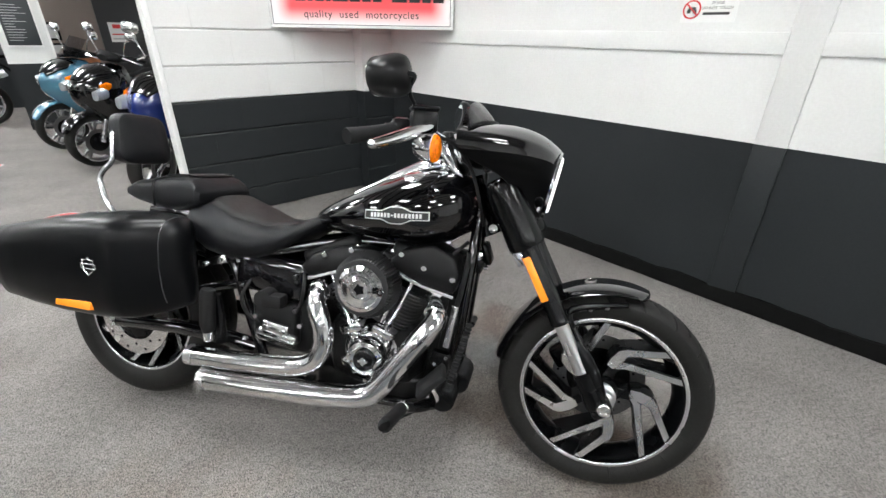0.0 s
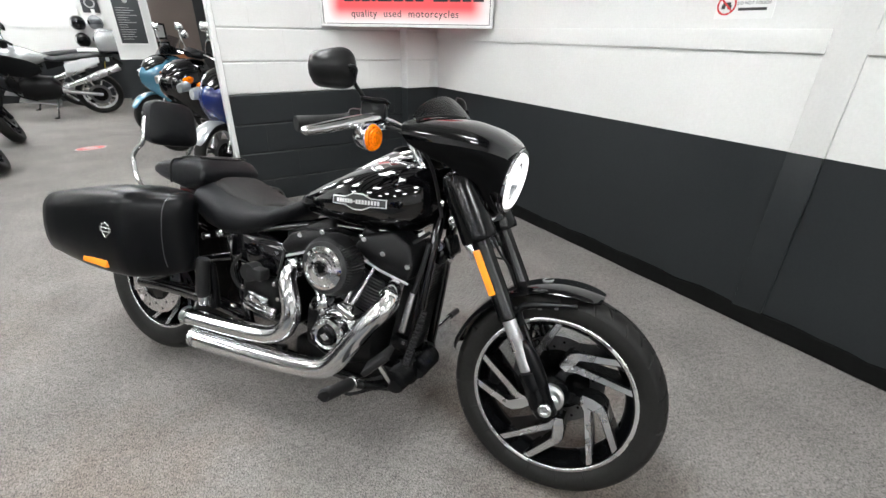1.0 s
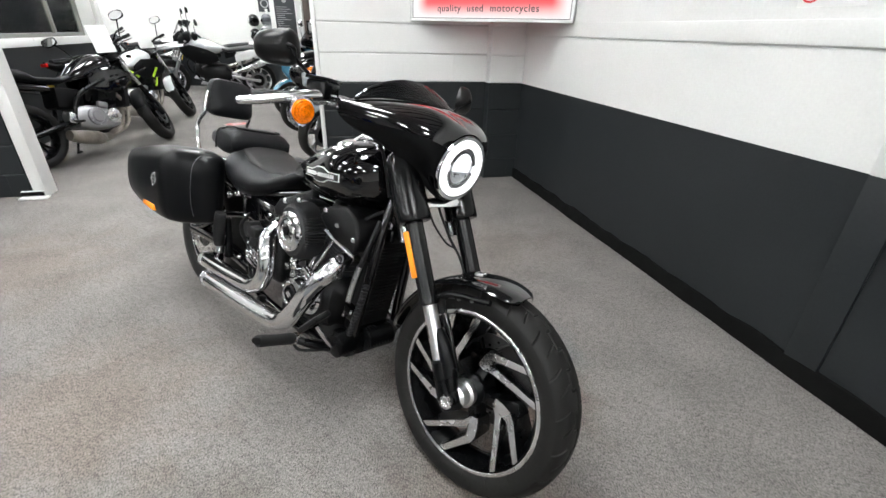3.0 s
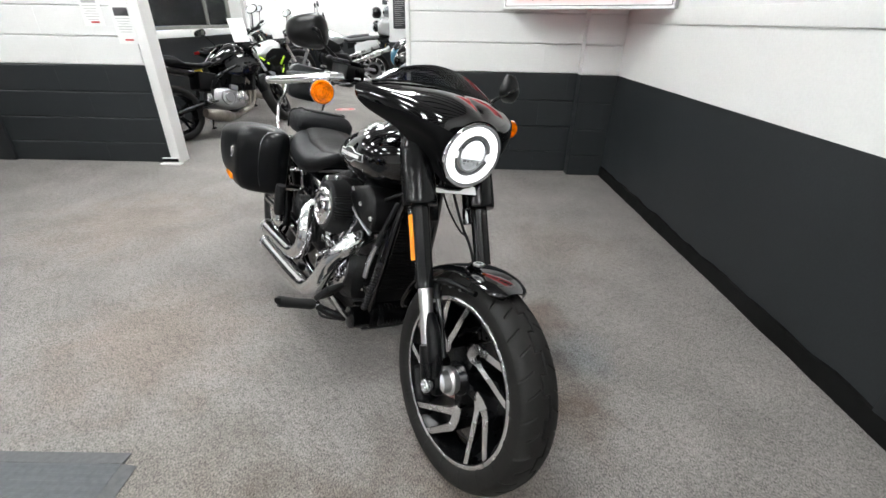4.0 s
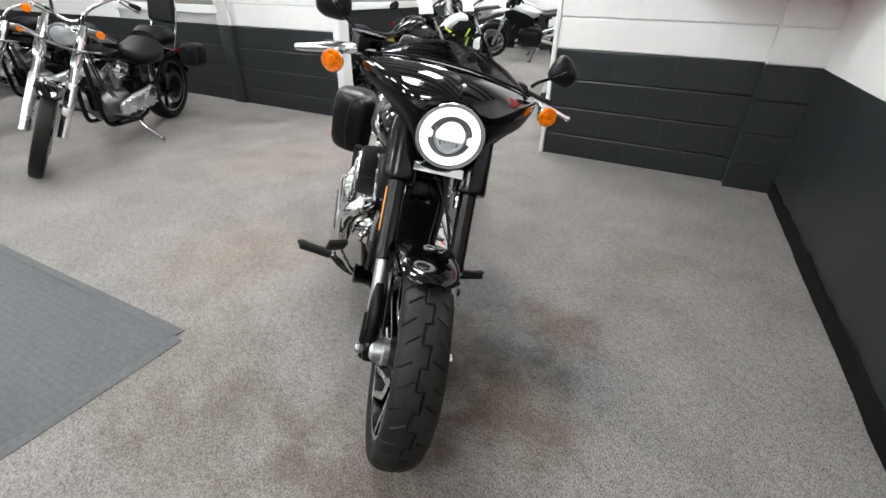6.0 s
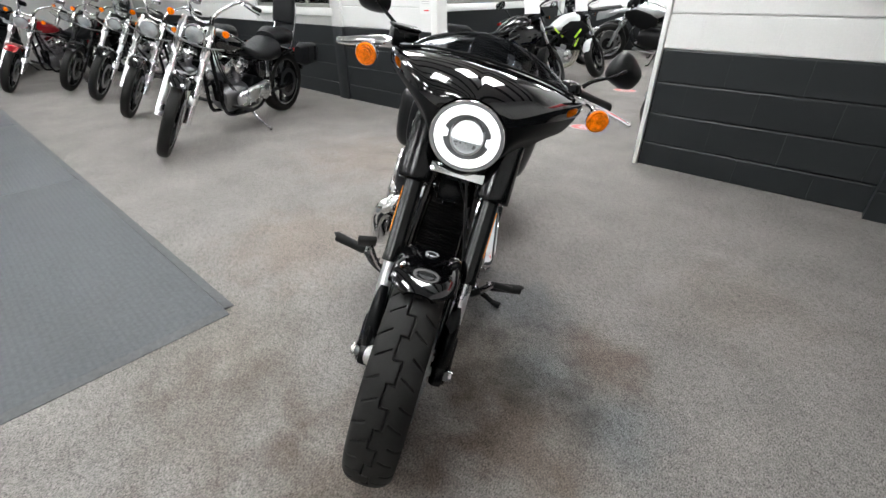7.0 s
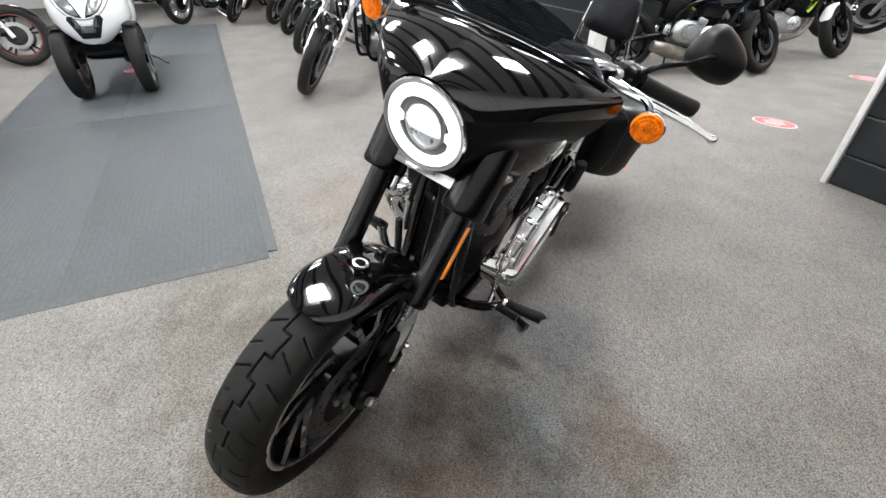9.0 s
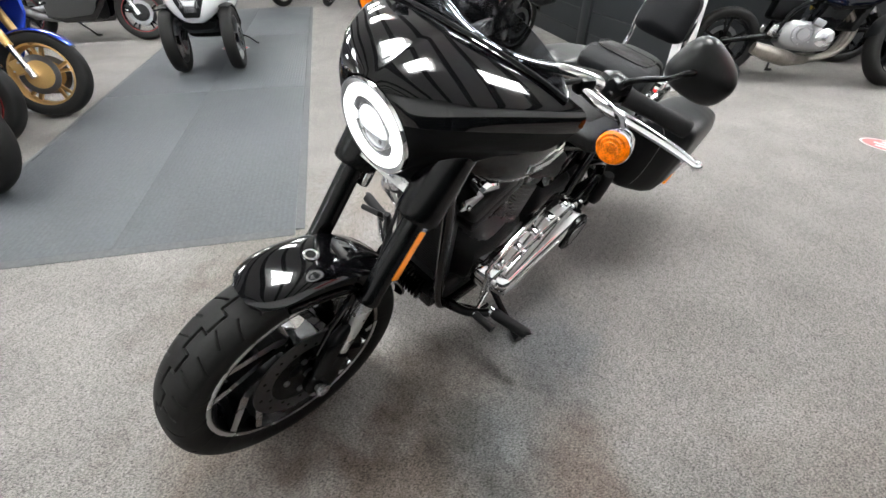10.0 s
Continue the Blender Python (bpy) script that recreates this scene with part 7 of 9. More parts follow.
part("derby_plate", prism(bmesh.new(), tri, 0.006, Matrix.Translation((0.605, 0.267, 0.365)) @ aim((0, 0, 0), (0, 1, 0)) @ Matrix.Translation((0, 0, -0.006)), 0.0015), CHROME, dc, "chrome three-sided plate of the clutch cover")
bm = loft(bmesh.new(), [(0.70, 0.003, 0.40, 0.408), (0.74, 0.009, 0.392, 0.418), (0.94, 0.009, 0.352, 0.378), (0.99, 0.003, 0.35, 0.36)], 12)
part("cover_rib", bm, CHROME, pc, "raised rib along the cover", Matrix.Translation((0, 0.249, -0.02)))
bm = bmesh.new()
for x, z in ((0.53, 0.445), (0.60, 0.456), (0.69, 0.44), (0.79, 0.421), (0.89, 0.402), (0.98, 0.377), (1.03, 0.345), (0.53, 0.285), (0.62, 0.272), (0.75, 0.266), (0.88, 0.263), (0.985, 0.267)):
    bolt(bm, (x, 0.2, z), 0.0075, 0.012, 10, (0, 1, 0))
split_part("bolt", bm, STEEL, pc)
bm = tube(bmesh.new(), [(0.755, 0.152, 0.474), (0.76, 0.158, 0.478), (1.055, 0.186, 0.428), (1.075, 0.195, 0.40), (1.08, 0.205, 0.30)], [0.004, 0.0055, 0.0055, 0.006, 0.006], 10, 3)
part("shift_linkage", bm, CHROME, hero, "thin chrome gear linkage rod")
bm = box(bmesh.new(), (1.135, 0.098, 0.672), (0.11, 0.012, 0.03), (0, -8, 0), 0.005)
hb = part("head_bracket", bm, STEEL, eng, "bright engine head bracket")
bolts(hb, [Vector((1.10, 0.104, 0.667)), Vector((1.17, 0.104, 0.677))], 0.008, 0.01, Vector((0, 1, 0)))
bm = bmesh.new()
for k in range(5):
    box(bm, (0.62 + 0.09 * k, 0.175, 0.462 - 0.0185 * k), (0.026, 0.04, 0.018), (0, 12, 0), 0.005)
split_part("cover_lug", bm, CHROME, pc)
# side stand
bm = tube(bmesh.new(), [(0.90, 0.12, 0.20), (0.925, 0.22, 0.15), (0.95, 0.33, 0.108)], [0.014, 0.012, 0.012], 12, 4)
tube(bm, [(0.95, 0.325, 0.11), (0.965, 0.36, 0.112)], [0.013, 0.018], 10, 1)
part("side_stand", bm, SATIN, hero, "black side stand, out")
bm = lathe(bmesh.new(), [(0.03, -0.03), (0.04, -0.02), (0.04, 0.02), (0.03, 0.03)], 20, aim((1.07, 0.08, 0.68), (0.3, 1, 0)))
part("horn", bm, CHROME, eng)

# the handlebar is turned a little to the right: swing all that steers about the steering axis
PIVOT = Matrix.Translation((1.245, 0, 0.76))
STEER = PIVOT @ Matrix.Rotation(radians(-2.8), 4, RAKE) @ PIVOT.inverted()
STEERED = ("front_wheel", "front_fork", "brake_caliper", "cross_plate", "front_mudguard", "headlamp", "fairing", "handlebar", "mirror", "turn_signal", "fork_top_nut")
for ob in list(hero.children):
    if ob.name.split(".")[0] in STEERED:
        ob.matrix_basis = STEER @ ob.matrix_basis

# ---- the other motorcycles, scooters and the three-wheeler ----
SILVER = mat("silver_paint", (0.45, 0.46, 0.47), 0.25, 0.5, coat=0.8, var=0.06)
GREYPAINT = mat("grey_paint", (0.22, 0.225, 0.23), 0.3, 0.3, coat=0.8, var=0.08)
WHITEPAINT = mat("white_paint", (0.75, 0.76, 0.77), 0.2, coat=0.9, var=0.04)
NAVYPAINT = mat("navy_scooter_paint", (0.008, 0.02, 0.12), 0.2, coat=0.7, var=0.1)
BLUEPAINT = mat("deep_blue_paint", (0.01, 0.04, 0.35), 0.15, coat=1.0, var=0.1)
TEALPAINT = mat("teal_blue_paint", (0.05, 0.15, 0.22), 0.2, coat=1.0, var=0.1)
REDPAINT = mat("dark_red_paint", (0.25, 0.008, 0.012), 0.15, coat=1.0, var=0.1)
LIME = mat("lime_paint", (0.4, 0.65, 0.03), 0.4, var=0.1)
GOLD = mat("gold_wheel_paint", (0.6, 0.38, 0.15), 0.3, 0.6, var=0.1)
REDRIM = mat("red_rim_tape", (0.2, 0.012, 0.014), 0.4, var=0.1)
PLATE = mat("yellow_plate", (0.7, 0.5, 0.05), 0.5, var=0.05)
EXHAUSTGREY = mat("burnt_exhaust", (0.3, 0.27, 0.24), 0.4, 0.8, var=0.4, scale=12)
LAMPGLASS = mat("lamp_glass", (0.55, 0.58, 0.6), 0.08, 0.5, var=0.25, scale=30, coat=1.0)
TYRES = {}


def wheel(parent, name, c, R, W, rimmat, kind="cast", n=5, disc=1, edge=None):
    """A wheel: rim with tyre, spokes, hub and brake discs under it."""
    rr = R - 0.085 if R > 0.27 else R - 0.06
    key = (round(R, 3), round(W, 3))
    if key not in TYRES:
        TYRES[key] = finish(tyre_mesh(R, W, 110, 22, 0.0, rr), RUBBER)
        TYRES[key, "rim"] = rim_mesh(rr + 0.002, W * 0.8, 48, 0.02)
    rim = part(name, TYRES[key, "rim"].copy(), rimmat, parent, "", Matrix.Translation(c))
    part("tyre", TYRES[key], None, rim, "black rubber tyre")
    if edge:
        for s in (1, -1):
            part("rim_edge", hoop(rr - 0.001, 0.005, s * W * 0.41, 48), edge, rim)
    if kind == "wire":
        bm = bmesh.new()
        for k in range(28):
            a, b = 2 * math.pi * k / 28, 2 * math.pi * (k + (1.6 if k % 2 else -1.6)) / 28
            s = 0.03 if k % 4 < 2 else -0.03
            tube(bm, [(0.035 * math.cos(b), s, 0.035 * math.sin(b)), ((rr - 0.015) * math.cos(a), 0, (rr - 0.015) * math.sin(a))], 0.0022, 5, 1)
        tagged(part("wire_spokes", bm, CHROME, rim), kind="stuff")
    else:
        for k in range(n):
            a = 360.0 / n * k + 20
            bm = bmesh.new()
            for d in ((-9, 9) if n <= 6 else (0,)):
                prism(bm, ribbon([polar(0.03, a), polar(rr * 0.5, a + d * 0.6), polar(rr - 0.012, a + d)], (0.016, 0.011, 0.009)), 0.026, Matrix.Translation((0, 0.013, 0)) @ Matrix.Rotation(radians(90), 4, "X"))
            part("spoke", bm, rimmat, rim)
    part("hub", hub_mesh(0.04, W * 0.55, 1.1), SATIN if kind != "wire" else CHROME, rim)
    for s in ((1, -1) if disc == 2 else ((1,) if disc else ())):
        y = s * (W * 0.5 + 0.012)
        d = part("brake_disc", disc_mesh(rr * 0.44, rr * 0.64, y, 0.005, n=36), DARKSTEEL, rim)
        bm = lathe(bmesh.new(), [(0.03, -0.004), (rr * 0.46, -0.003), (rr * 0.46, 0.003), (0.03, 0.004)], 20, Matrix.Translation((0, y, 0)) @ SIDE)
        part("disc_carrier", bm, GOLD if rimmat == GOLD else SATIN, d)
    return rim


def lamp_unit(parent, c, r, d=(1, 0, -0.1), shell=None, deep=0.1):
    l = part("headlamp", lathe(bmesh.new(), [(r * 0.3, -deep), (r * 0.8, -deep * 0.7), (r, -deep * 0.2), (r * 1.04, 0), (r * 0.96, 0.006)], 28, aim(c, d)), shell or CHROME, parent, "round headlamp")
    part("lens", lathe(bmesh.new(), [(r * 0.95, 0.0), (r * 0.7, 0.014), (0, 0.02)], 28, aim(c, d), caps=(False, False)), LAMPGLASS, l)
    return l


def mirrors(parent, y, z, x, hi=0.12, out=0.08, r=0.05, material=None, square=0.6):
    for s in (1, -1):
        top = Vector((x - 0.02, (y + out) * s, z + hi))
        m = part("mirror", tube(bmesh.new(), [(x, y * s, z), (x + 0.01, (y + out * 0.5) * s, z + hi * 0.6), top], 0.006, 8, 4), material or SATIN, parent)
        bm = bmesh.new()
        rings = []
        for dep, k in ((-0.014, 0.95), (0, 1.0), (0.016, 0.75), (0.024, 0.3)):
            rings.append([bm.verts.new(top + Vector((dep, r * 1.5 * k * math.copysign(abs(math.cos(a)) ** square, math.cos(a)), r * 0.9 * k * math.copysign(abs(math.sin(a)) ** square, math.sin(a))))) for a in [2 * math.pi * j / 20 for j in range(20)]])
        ring_faces(bm, rings)
        part("mirror_shell", bm, material or SATIN, m)
        bm = prism(bmesh.new(), [(r * 1.35 * math.cos(2 * math.pi * j / 18), r * 0.8 * math.sin(2 * math.pi * j / 18)) for j in range(18)], 0.002, Matrix.Translation(top + Vector((-0.0165, 0, 0))) @ pose(0, 0, 0, 90, 0, 90))
        part("mirror_glass", bm, MIRRORGLASS, m)


def signals(parent, places, r=0.028):
    for c, d in places:
        t = part("turn_signal", lathe(bmesh.new(), [(0.008, -0.05), (r * 0.8, -0.035), (r, 0)], 16, aim(c, d)), SATIN, parent)
        part("lens", lathe(bmesh.new(), [(r, 0), (r * 0.85, 0.012), (0, 0.016)], 16, aim(c, d), caps=(False, False)), AMBER, t)


def bar(parent, pts, material, r=0.0125):
    b = part("handlebar", tube(bmesh.new(), pts, r, 10, 5), material, parent)
    for s in (0, -1):
        e, q = Vector(pts[s]), Vector(pts[1 if s == 0 else -2])
        part("grip", tube(bmesh.new(), [e, e.lerp(q, 0.45)], 0.018, 12, 1), GRIP, b)
        part("lever", tube(bmesh.new(), [q + Vector((0.05, 0, -0.01)), e.lerp(q, 0.3) + Vector((0.055, 0, -0.02)), e + Vector((0.04, 0, -0.025))], [0.009, 0.007, 0.006], 8, 3), CHROME, b)
    return b


def stand(parent, x=0.65, z=0.2, reach=0.34, material=None):
    bm = tube(bmesh.new(), [(x, 0.1, z), (x + 0.03, 0.2, z * 0.62), (x + 0.06, reach, 0.055)], [0.013, 0.011, 0.011], 10, 3)
    tube(bm, [(x + 0.05, reach - 0.01, 0.055), (x + 0.11, reach + 0.02, 0.052)], 0.014, 8, 1)
    part("side_stand", bm, material or SATIN, parent, "side stand, out")


def turn_bars(t, pivot, axis, deg, names, x_min=0.0):
    """Turns the steered parts of a bike about its steering axis."""
    M = Matrix.Translation(pivot)
    S = M @ Matrix.Rotation(radians(deg), 4, Vector(axis)) @ M.inverted()
    for ob in list(t.children):
        if ob.name.split(".")[0] in names:
            if ob.name.split(".")[0] == "turn_signal" and sum(v.co.x for v in ob.data.vertices) / len(ob.data.vertices) < 0.6:
                continue
            ob.matrix_basis = S @ ob.matrix_basis


def rest(x, y, heading, L, lean=9):
    """The pose of a bike on its stand whose front tyre touches the floor at x, y."""
    h = radians(heading)
    return pose(x - L * math.cos(h), y - L * math.sin(h), 0.003, -lean, 0, heading)


def cruiser(x, y, heading, label, tank, fork=None, bags=False, sissy=False, screen=False, wire=False, drop=0.0, lamp=0.085, tall=0.0, bigfork=0.033, mud=None, size=1.0, steer=37):
    L = 1.66
    fork = fork or CHROME
    t = thing("motorcycle", rest(x, y, heading, L * size) @ Matrix.Scale(size, 4), label, "motorcycle", "parked motorcycles")
    FR_, RR_ = (0.335, 0.32)
    fa, ra = Vector((L, 0, FR_)), Vector((0, 0, RR_))
    wheel(t, "front_wheel", fa, FR_, 0.08, CHROME if wire else SATIN, "wire" if wire else "cast", 7 if not wire else 5, 1, None if wire else STEEL)
    wheel(t, "rear_wheel", ra, RR_, 0.16, CHROME if wire else SATIN, "wire" if wire else "cast", 7, 1, None if wire else STEEL)
    rk = Vector((-0.55, 0, 0.835))

    def fk(h, yy, fo=0.0):
        return fa + rk * (h / rk.z) + Vector((-0.03 + fo, yy, 0))
    ft = part("front_fork", box(bmesh.new(), fk(0.56, 0), (0.06, 0.26, 0.03), (0, -33, 0), 0.008), fork, t, "bright telescopic fork")
    for s in (-1, 1):
        part("fork_leg", tube(bmesh.new(), [fk(-0.03, 0.1 * s), fk(0.3, 0.1 * s)], bigfork, 14, 1), STEEL if fork is CHROME else fork, ft)
        part("fork_tube", tube(bmesh.new(), [fk(0.28, 0.1 * s), fk(0.66, 0.1 * s)], bigfork * 0.8, 14, 1), fork, ft)
        part("fork_cover", tube(bmesh.new(), [fk(0.40, 0.1 * s), fk(0.43, 0.1 * s), fk(0.62, 0.1 * s)], [bigfork * 0.9, bigfork * 1.12, bigfork * 1.08], 16, 1), fork, ft)
    part("light_bar", tube(bmesh.new(), [fk(0.56, -0.22, 0.08), fk(0.53, -0.08, 0.1), fk(0.53, 0.08, 0.1), fk(0.56, 0.22, 0.08)], 0.008, 10, 4), DARKSTEEL, ft)
    lamp_unit(t, fk(0.60, 0, 0.14), lamp)
    if mud is not False:
        guard(t, fa, FR_ + 0.028, 0.07, 62, 150, mud or tank, n=24, k=9, taper=0.4)
    guard(t, ra, RR_ + 0.035, 0.1, 25, 165, tank, "rear_mudguard", n=26, k=11, taper=0.2)
    bar(t, [(0.96, -0.40, 1.17 + tall), (1.05, -0.26, 1.2 + tall), (1.12, -0.12, 1.12), (1.14, -0.06, 1.0), (1.14, 0.06, 1.0), (1.12, 0.12, 1.12), (1.05, 0.26, 1.2 + tall), (0.96, 0.40, 1.17 + tall)], CHROME)
    mirrors(t, 0.24, 1.2 + tall, 1.06, material=CHROME, r=0.045)
    bm = loft(bmesh.new(), [(0.64, 0.03, 0.73, 0.77), (0.72, 0.11, 0.72, 0.82), (0.86, 0.155, 0.71, 0.88), (1.0, 0.165, 0.72, 0.92), (1.1, 0.13, 0.76, 0.92), (1.15, 0.04, 0.81, 0.88)], 24)
    tk = part("fuel_tank", bm, tank, t)
    part("tank_console", loft(bmesh.new(), [(0.78, 0.02, 0.83, 0.855), (0.9, 0.04, 0.88, 0.905), (1.04, 0.04, 0.9, 0.935), (1.1, 0.015, 0.9, 0.92)], 14), CHROME, tk)
    bm = loft(bmesh.new(), [(0.16, 0.1, 0.62, 0.74), (0.24, 0.17, 0.58, 0.80), (0.42, 0.17, 0.58, 0.74), (0.55, 0.13, 0.62, 0.72), (0.68, 0.07, 0.70, 0.77)], 22)
    part("seat", bm, VINYL, t, "black low seat")
    bm = loft(bmesh.new(), [(-0.14, 0.07, 0.70, 0.78), (-0.06, 0.13, 0.70, 0.86), (0.12, 0.145, 0.70, 0.88), (0.24, 0.11, 0.72, 0.84)], 20)
    part("pillion_seat", bm, VINYL, t)
    # engine
    bm = loft(bmesh.new(), [(0.68, 0.08, 0.24, 0.42), (0.75, 0.13, 0.2, 0.46), (0.95, 0.13, 0.2, 0.46), (1.02, 0.08, 0.24, 0.42)], 18)
    bright = fork in (CHROME, STEEL)
    en = part("engine", bm, DARKSTEEL if bright else SATIN, t, "V-twin engine with bright covers")
    part("oil_tank", box(bmesh.new(), (0.45, 0, 0.54), (0.24, 0.26, 0.17), bevel=0.03), GLOSS, t, "black oil tank under the seat")
    part("engine_cradle", box(bmesh.new(), (0.74, 0, 0.225), (0.42, 0.17, 0.08), bevel=0.03), SATIN, t)
    part("front_mount", box(bmesh.new(), (1.02, 0, 0.40), (0.06, 0.1, 0.2), (0, 8, 0), bevel=0.02), SATIN, t)
    for k, ln in enumerate((-22, 22)):
        M = Matrix.Translation((0.85, 0, 0.36)) @ Matrix.Rotation(radians(ln), 4, "Y")
        bm = lathe(bmesh.new(), [(v, h) for i in range(7) for v, h in ((0.075, 0.09 + 0.022 * i), (0.075, 0.096 + 0.022 * i), (0.058, 0.0965 + 0.022 * i), (0.058, 0.111 + 0.022 * i))], 18, M)
        part("cylinder", bm, FINMETAL if bright else SATIN, en)
        part("rocker_cover", box(bmesh.new(), M @ Vector((0, 0, 0.285)), (0.15, 0.19, 0.07), (0, ln, 0), 0.015), STEEL if bright else SATIN, en)
    for yy in (0.1, 0.125):
        part("brake_hose" if yy > 0.11 else "clutch_cable", tube(bmesh.new(), [(1.12, yy, 1.03), (1.16, yy, 0.86), (1.09, yy, 0.6), (0.97, yy + 0.02, 0.42)], 0.006, 8, 5), GRIP, t)
    part("horn_cover", lathe(bmesh.new(), [(0.05, 0), (0.055, 0.02), (0.03, 0.045), (0, 0.048)], 20, aim((0.85, 0.1, 0.6), (0, 1, 0)), caps=(True, False)), CHROME, en)
    part("battery_strap", box(bmesh.new(), (0.45, 0.136, 0.54), (0.05, 0.01, 0.16), (0, 0, 0), 0.004), CHROME, t)
    part("air_cleaner", lathe(bmesh.new(), [(0.08, 0), (0.085, 0.04), (0.06, 0.06), (0, 0.062)], 24, aim((0.85, -0.11, 0.6), (0, -1, 0))), CHROME, en)
    part("primary_cover", loft(bmesh.new(), [(0.47, 0.02, 0.31, 0.43), (0.52, 0.035, 0.28, 0.45), (0.75, 0.036, 0.28, 0.42), (0.92, 0.03, 0.27, 0.40), (0.97, 0.01, 0.3, 0.37)], 18), STEEL, en, "", Matrix.Translation((0, 0.16, 0)))
    bolts(en, [Vector((0.5 + 0.085 * i, 0.196 - 0.006 * abs(i - 2), 0.425 - 0.008 * i)) for i in range(6)] + [Vector((0.5 + 0.085 * i, 0.196 - 0.006 * abs(i - 2), 0.30 - 0.004 * i)) for i in range(6)], 0.009, 0.01, Vector((0, 1, 0)))
    part("gearbox", box(bmesh.new(), (0.56, 0, 0.38), (0.2, 0.22, 0.2), bevel=0.03), SATIN, en)
    part("clutch_cover", lathe(bmesh.new(), [(0.075, 0), (0.075, 0.012), (0.06, 0.022), (0, 0.024)], 24, aim((0.6, 0.192, 0.36), (0, 1, 0)), caps=(True, False)), STEEL, en)
    for s, z0 in ((0, 0.31), (1, 0.25)):
        part("exhaust_pipe", tube(bmesh.new(), [(0.98 - 0.26 * s, -0.1, 0.56), (1.02 - 0.26 * s, -0.17, 0.48), (0.92 - 0.2 * s, -0.19, 0.33 - 0.05 * s), (0.6, -0.2, z0), (-0.1, -0.21, z0)], [0.022, 0.024, 0.026, 0.04, 0.042], 14, 5), CHROME, t)
    fr = bmesh.new()
    for s in (-1, 1):
        tube(fr, [(1.14, 0.05 * s, 0.84), (1.1, 0.06 * s, 0.5), (1.05, 0.075 * s, 0.24), (0.9, 0.09 * s, 0.185), (0.55, 0.1 * s, 0.19), (0.42, 0.11 * s, 0.4), (0.36, 0.12 * s, 0.62)], 0.017, 10, 4)
        tube(fr, [(0.46, 0.1 * s, 0.3), (0.2, 0.12 * s, 0.31), (-0.03, 0.12 * s, 0.32)], 0.02, 10, 3)
        tube(fr, [(1.16, 0.02 * s, 0.84), (0.9, 0.04 * s, 0.7), (0.4, 0.1 * s, 0.62), (-0.05, 0.12 * s, 0.66)], 0.016, 10, 4)
    part("frame", fr, SATIN, t)
    for s in (-1, 1):
        bm = tube(bmesh.new(), [(0.98, 0.1 * s, 0.27), (0.98, 0.32 * s, 0.28)], [0.012, 0.019], 10, 2)
        part("footpeg", bm, GRIP, t)
    signals(t, [((1.2, 0.2 * s, 0.98), (1, 0.1 * s, 0)) for s in (-1, 1)] + [((-0.2, 0.14 * s, 0.66), (-1, 0, 0)) for s in (-1, 1)])
    part("rear_lamp", box(bmesh.new(), (-0.3, 0, 0.60), (0.04, 0.12, 0.06), (0, -20, 0), 0.012), REDLENS, t)
    stand(t, 0.72, 0.2, 0.36, CHROME)
    if bags:
        for s in (-1, 1):
            bm = loft(bmesh.new(), [(-0.34, 0.04, 0.56, 0.68, 3.0), (-0.28, 0.065, 0.52, 0.73, 3.2), (-0.06, 0.07, 0.52, 0.75, 3.4), (0.03, 0.04, 0.56, 0.72, 3.0)], 22)
            bg = part("saddlebag", bm, VINYL, t, "black leather saddlebag", Matrix.Translation((0, 0.235 * s, 0)))
            bm = bmesh.new()
            for xx in (-0.22, -0.08):
                box(bm, (xx, 0.068 * s, 0.64), (0.03, 0.012, 0.15), bevel=0.003)
            split_part("strap", bm, GRIP, bg)
    if sissy:
        part("sissy_bar", tube(bmesh.new(), [(-0.02, -0.12, 0.66), (-0.14, -0.11, 0.9), (-0.17, -0.09, 1.12), (-0.17, 0.09, 1.12), (-0.14, 0.11, 0.9), (-0.02, 0.12, 0.66)], 0.01, 8, 4), CHROME, t)
        part("backrest_pad", box(bmesh.new(), (-0.12, 0, 1.02), (0.07, 0.24, 0.26), (0, -8, 0), 0.03, 3), VINYL, t, "padded black backrest")
    if screen:
        P = np.zeros((14, 8, 3))
        for i in range(14):
            for j in range(8):
                a, v = -1 + 2 * i / 13, j / 7
                P[i, j] = (1.28 - 0.22 * v - 0.10 * a * a, 0.26 * a * (1 - 0.25 * v), 0.95 + 0.42 * v * (1 - 0.15 * a * a))
        part("windscreen", grid(P), GLASS, t, "clear touring windscreen")
    turn_bars(t, (1.18, 0, 0.9), rk, steer, ("front_wheel", "front_fork", "headlamp", "front_mudguard", "handlebar", "mirror", "turn_signal", "windscreen"))
    return t


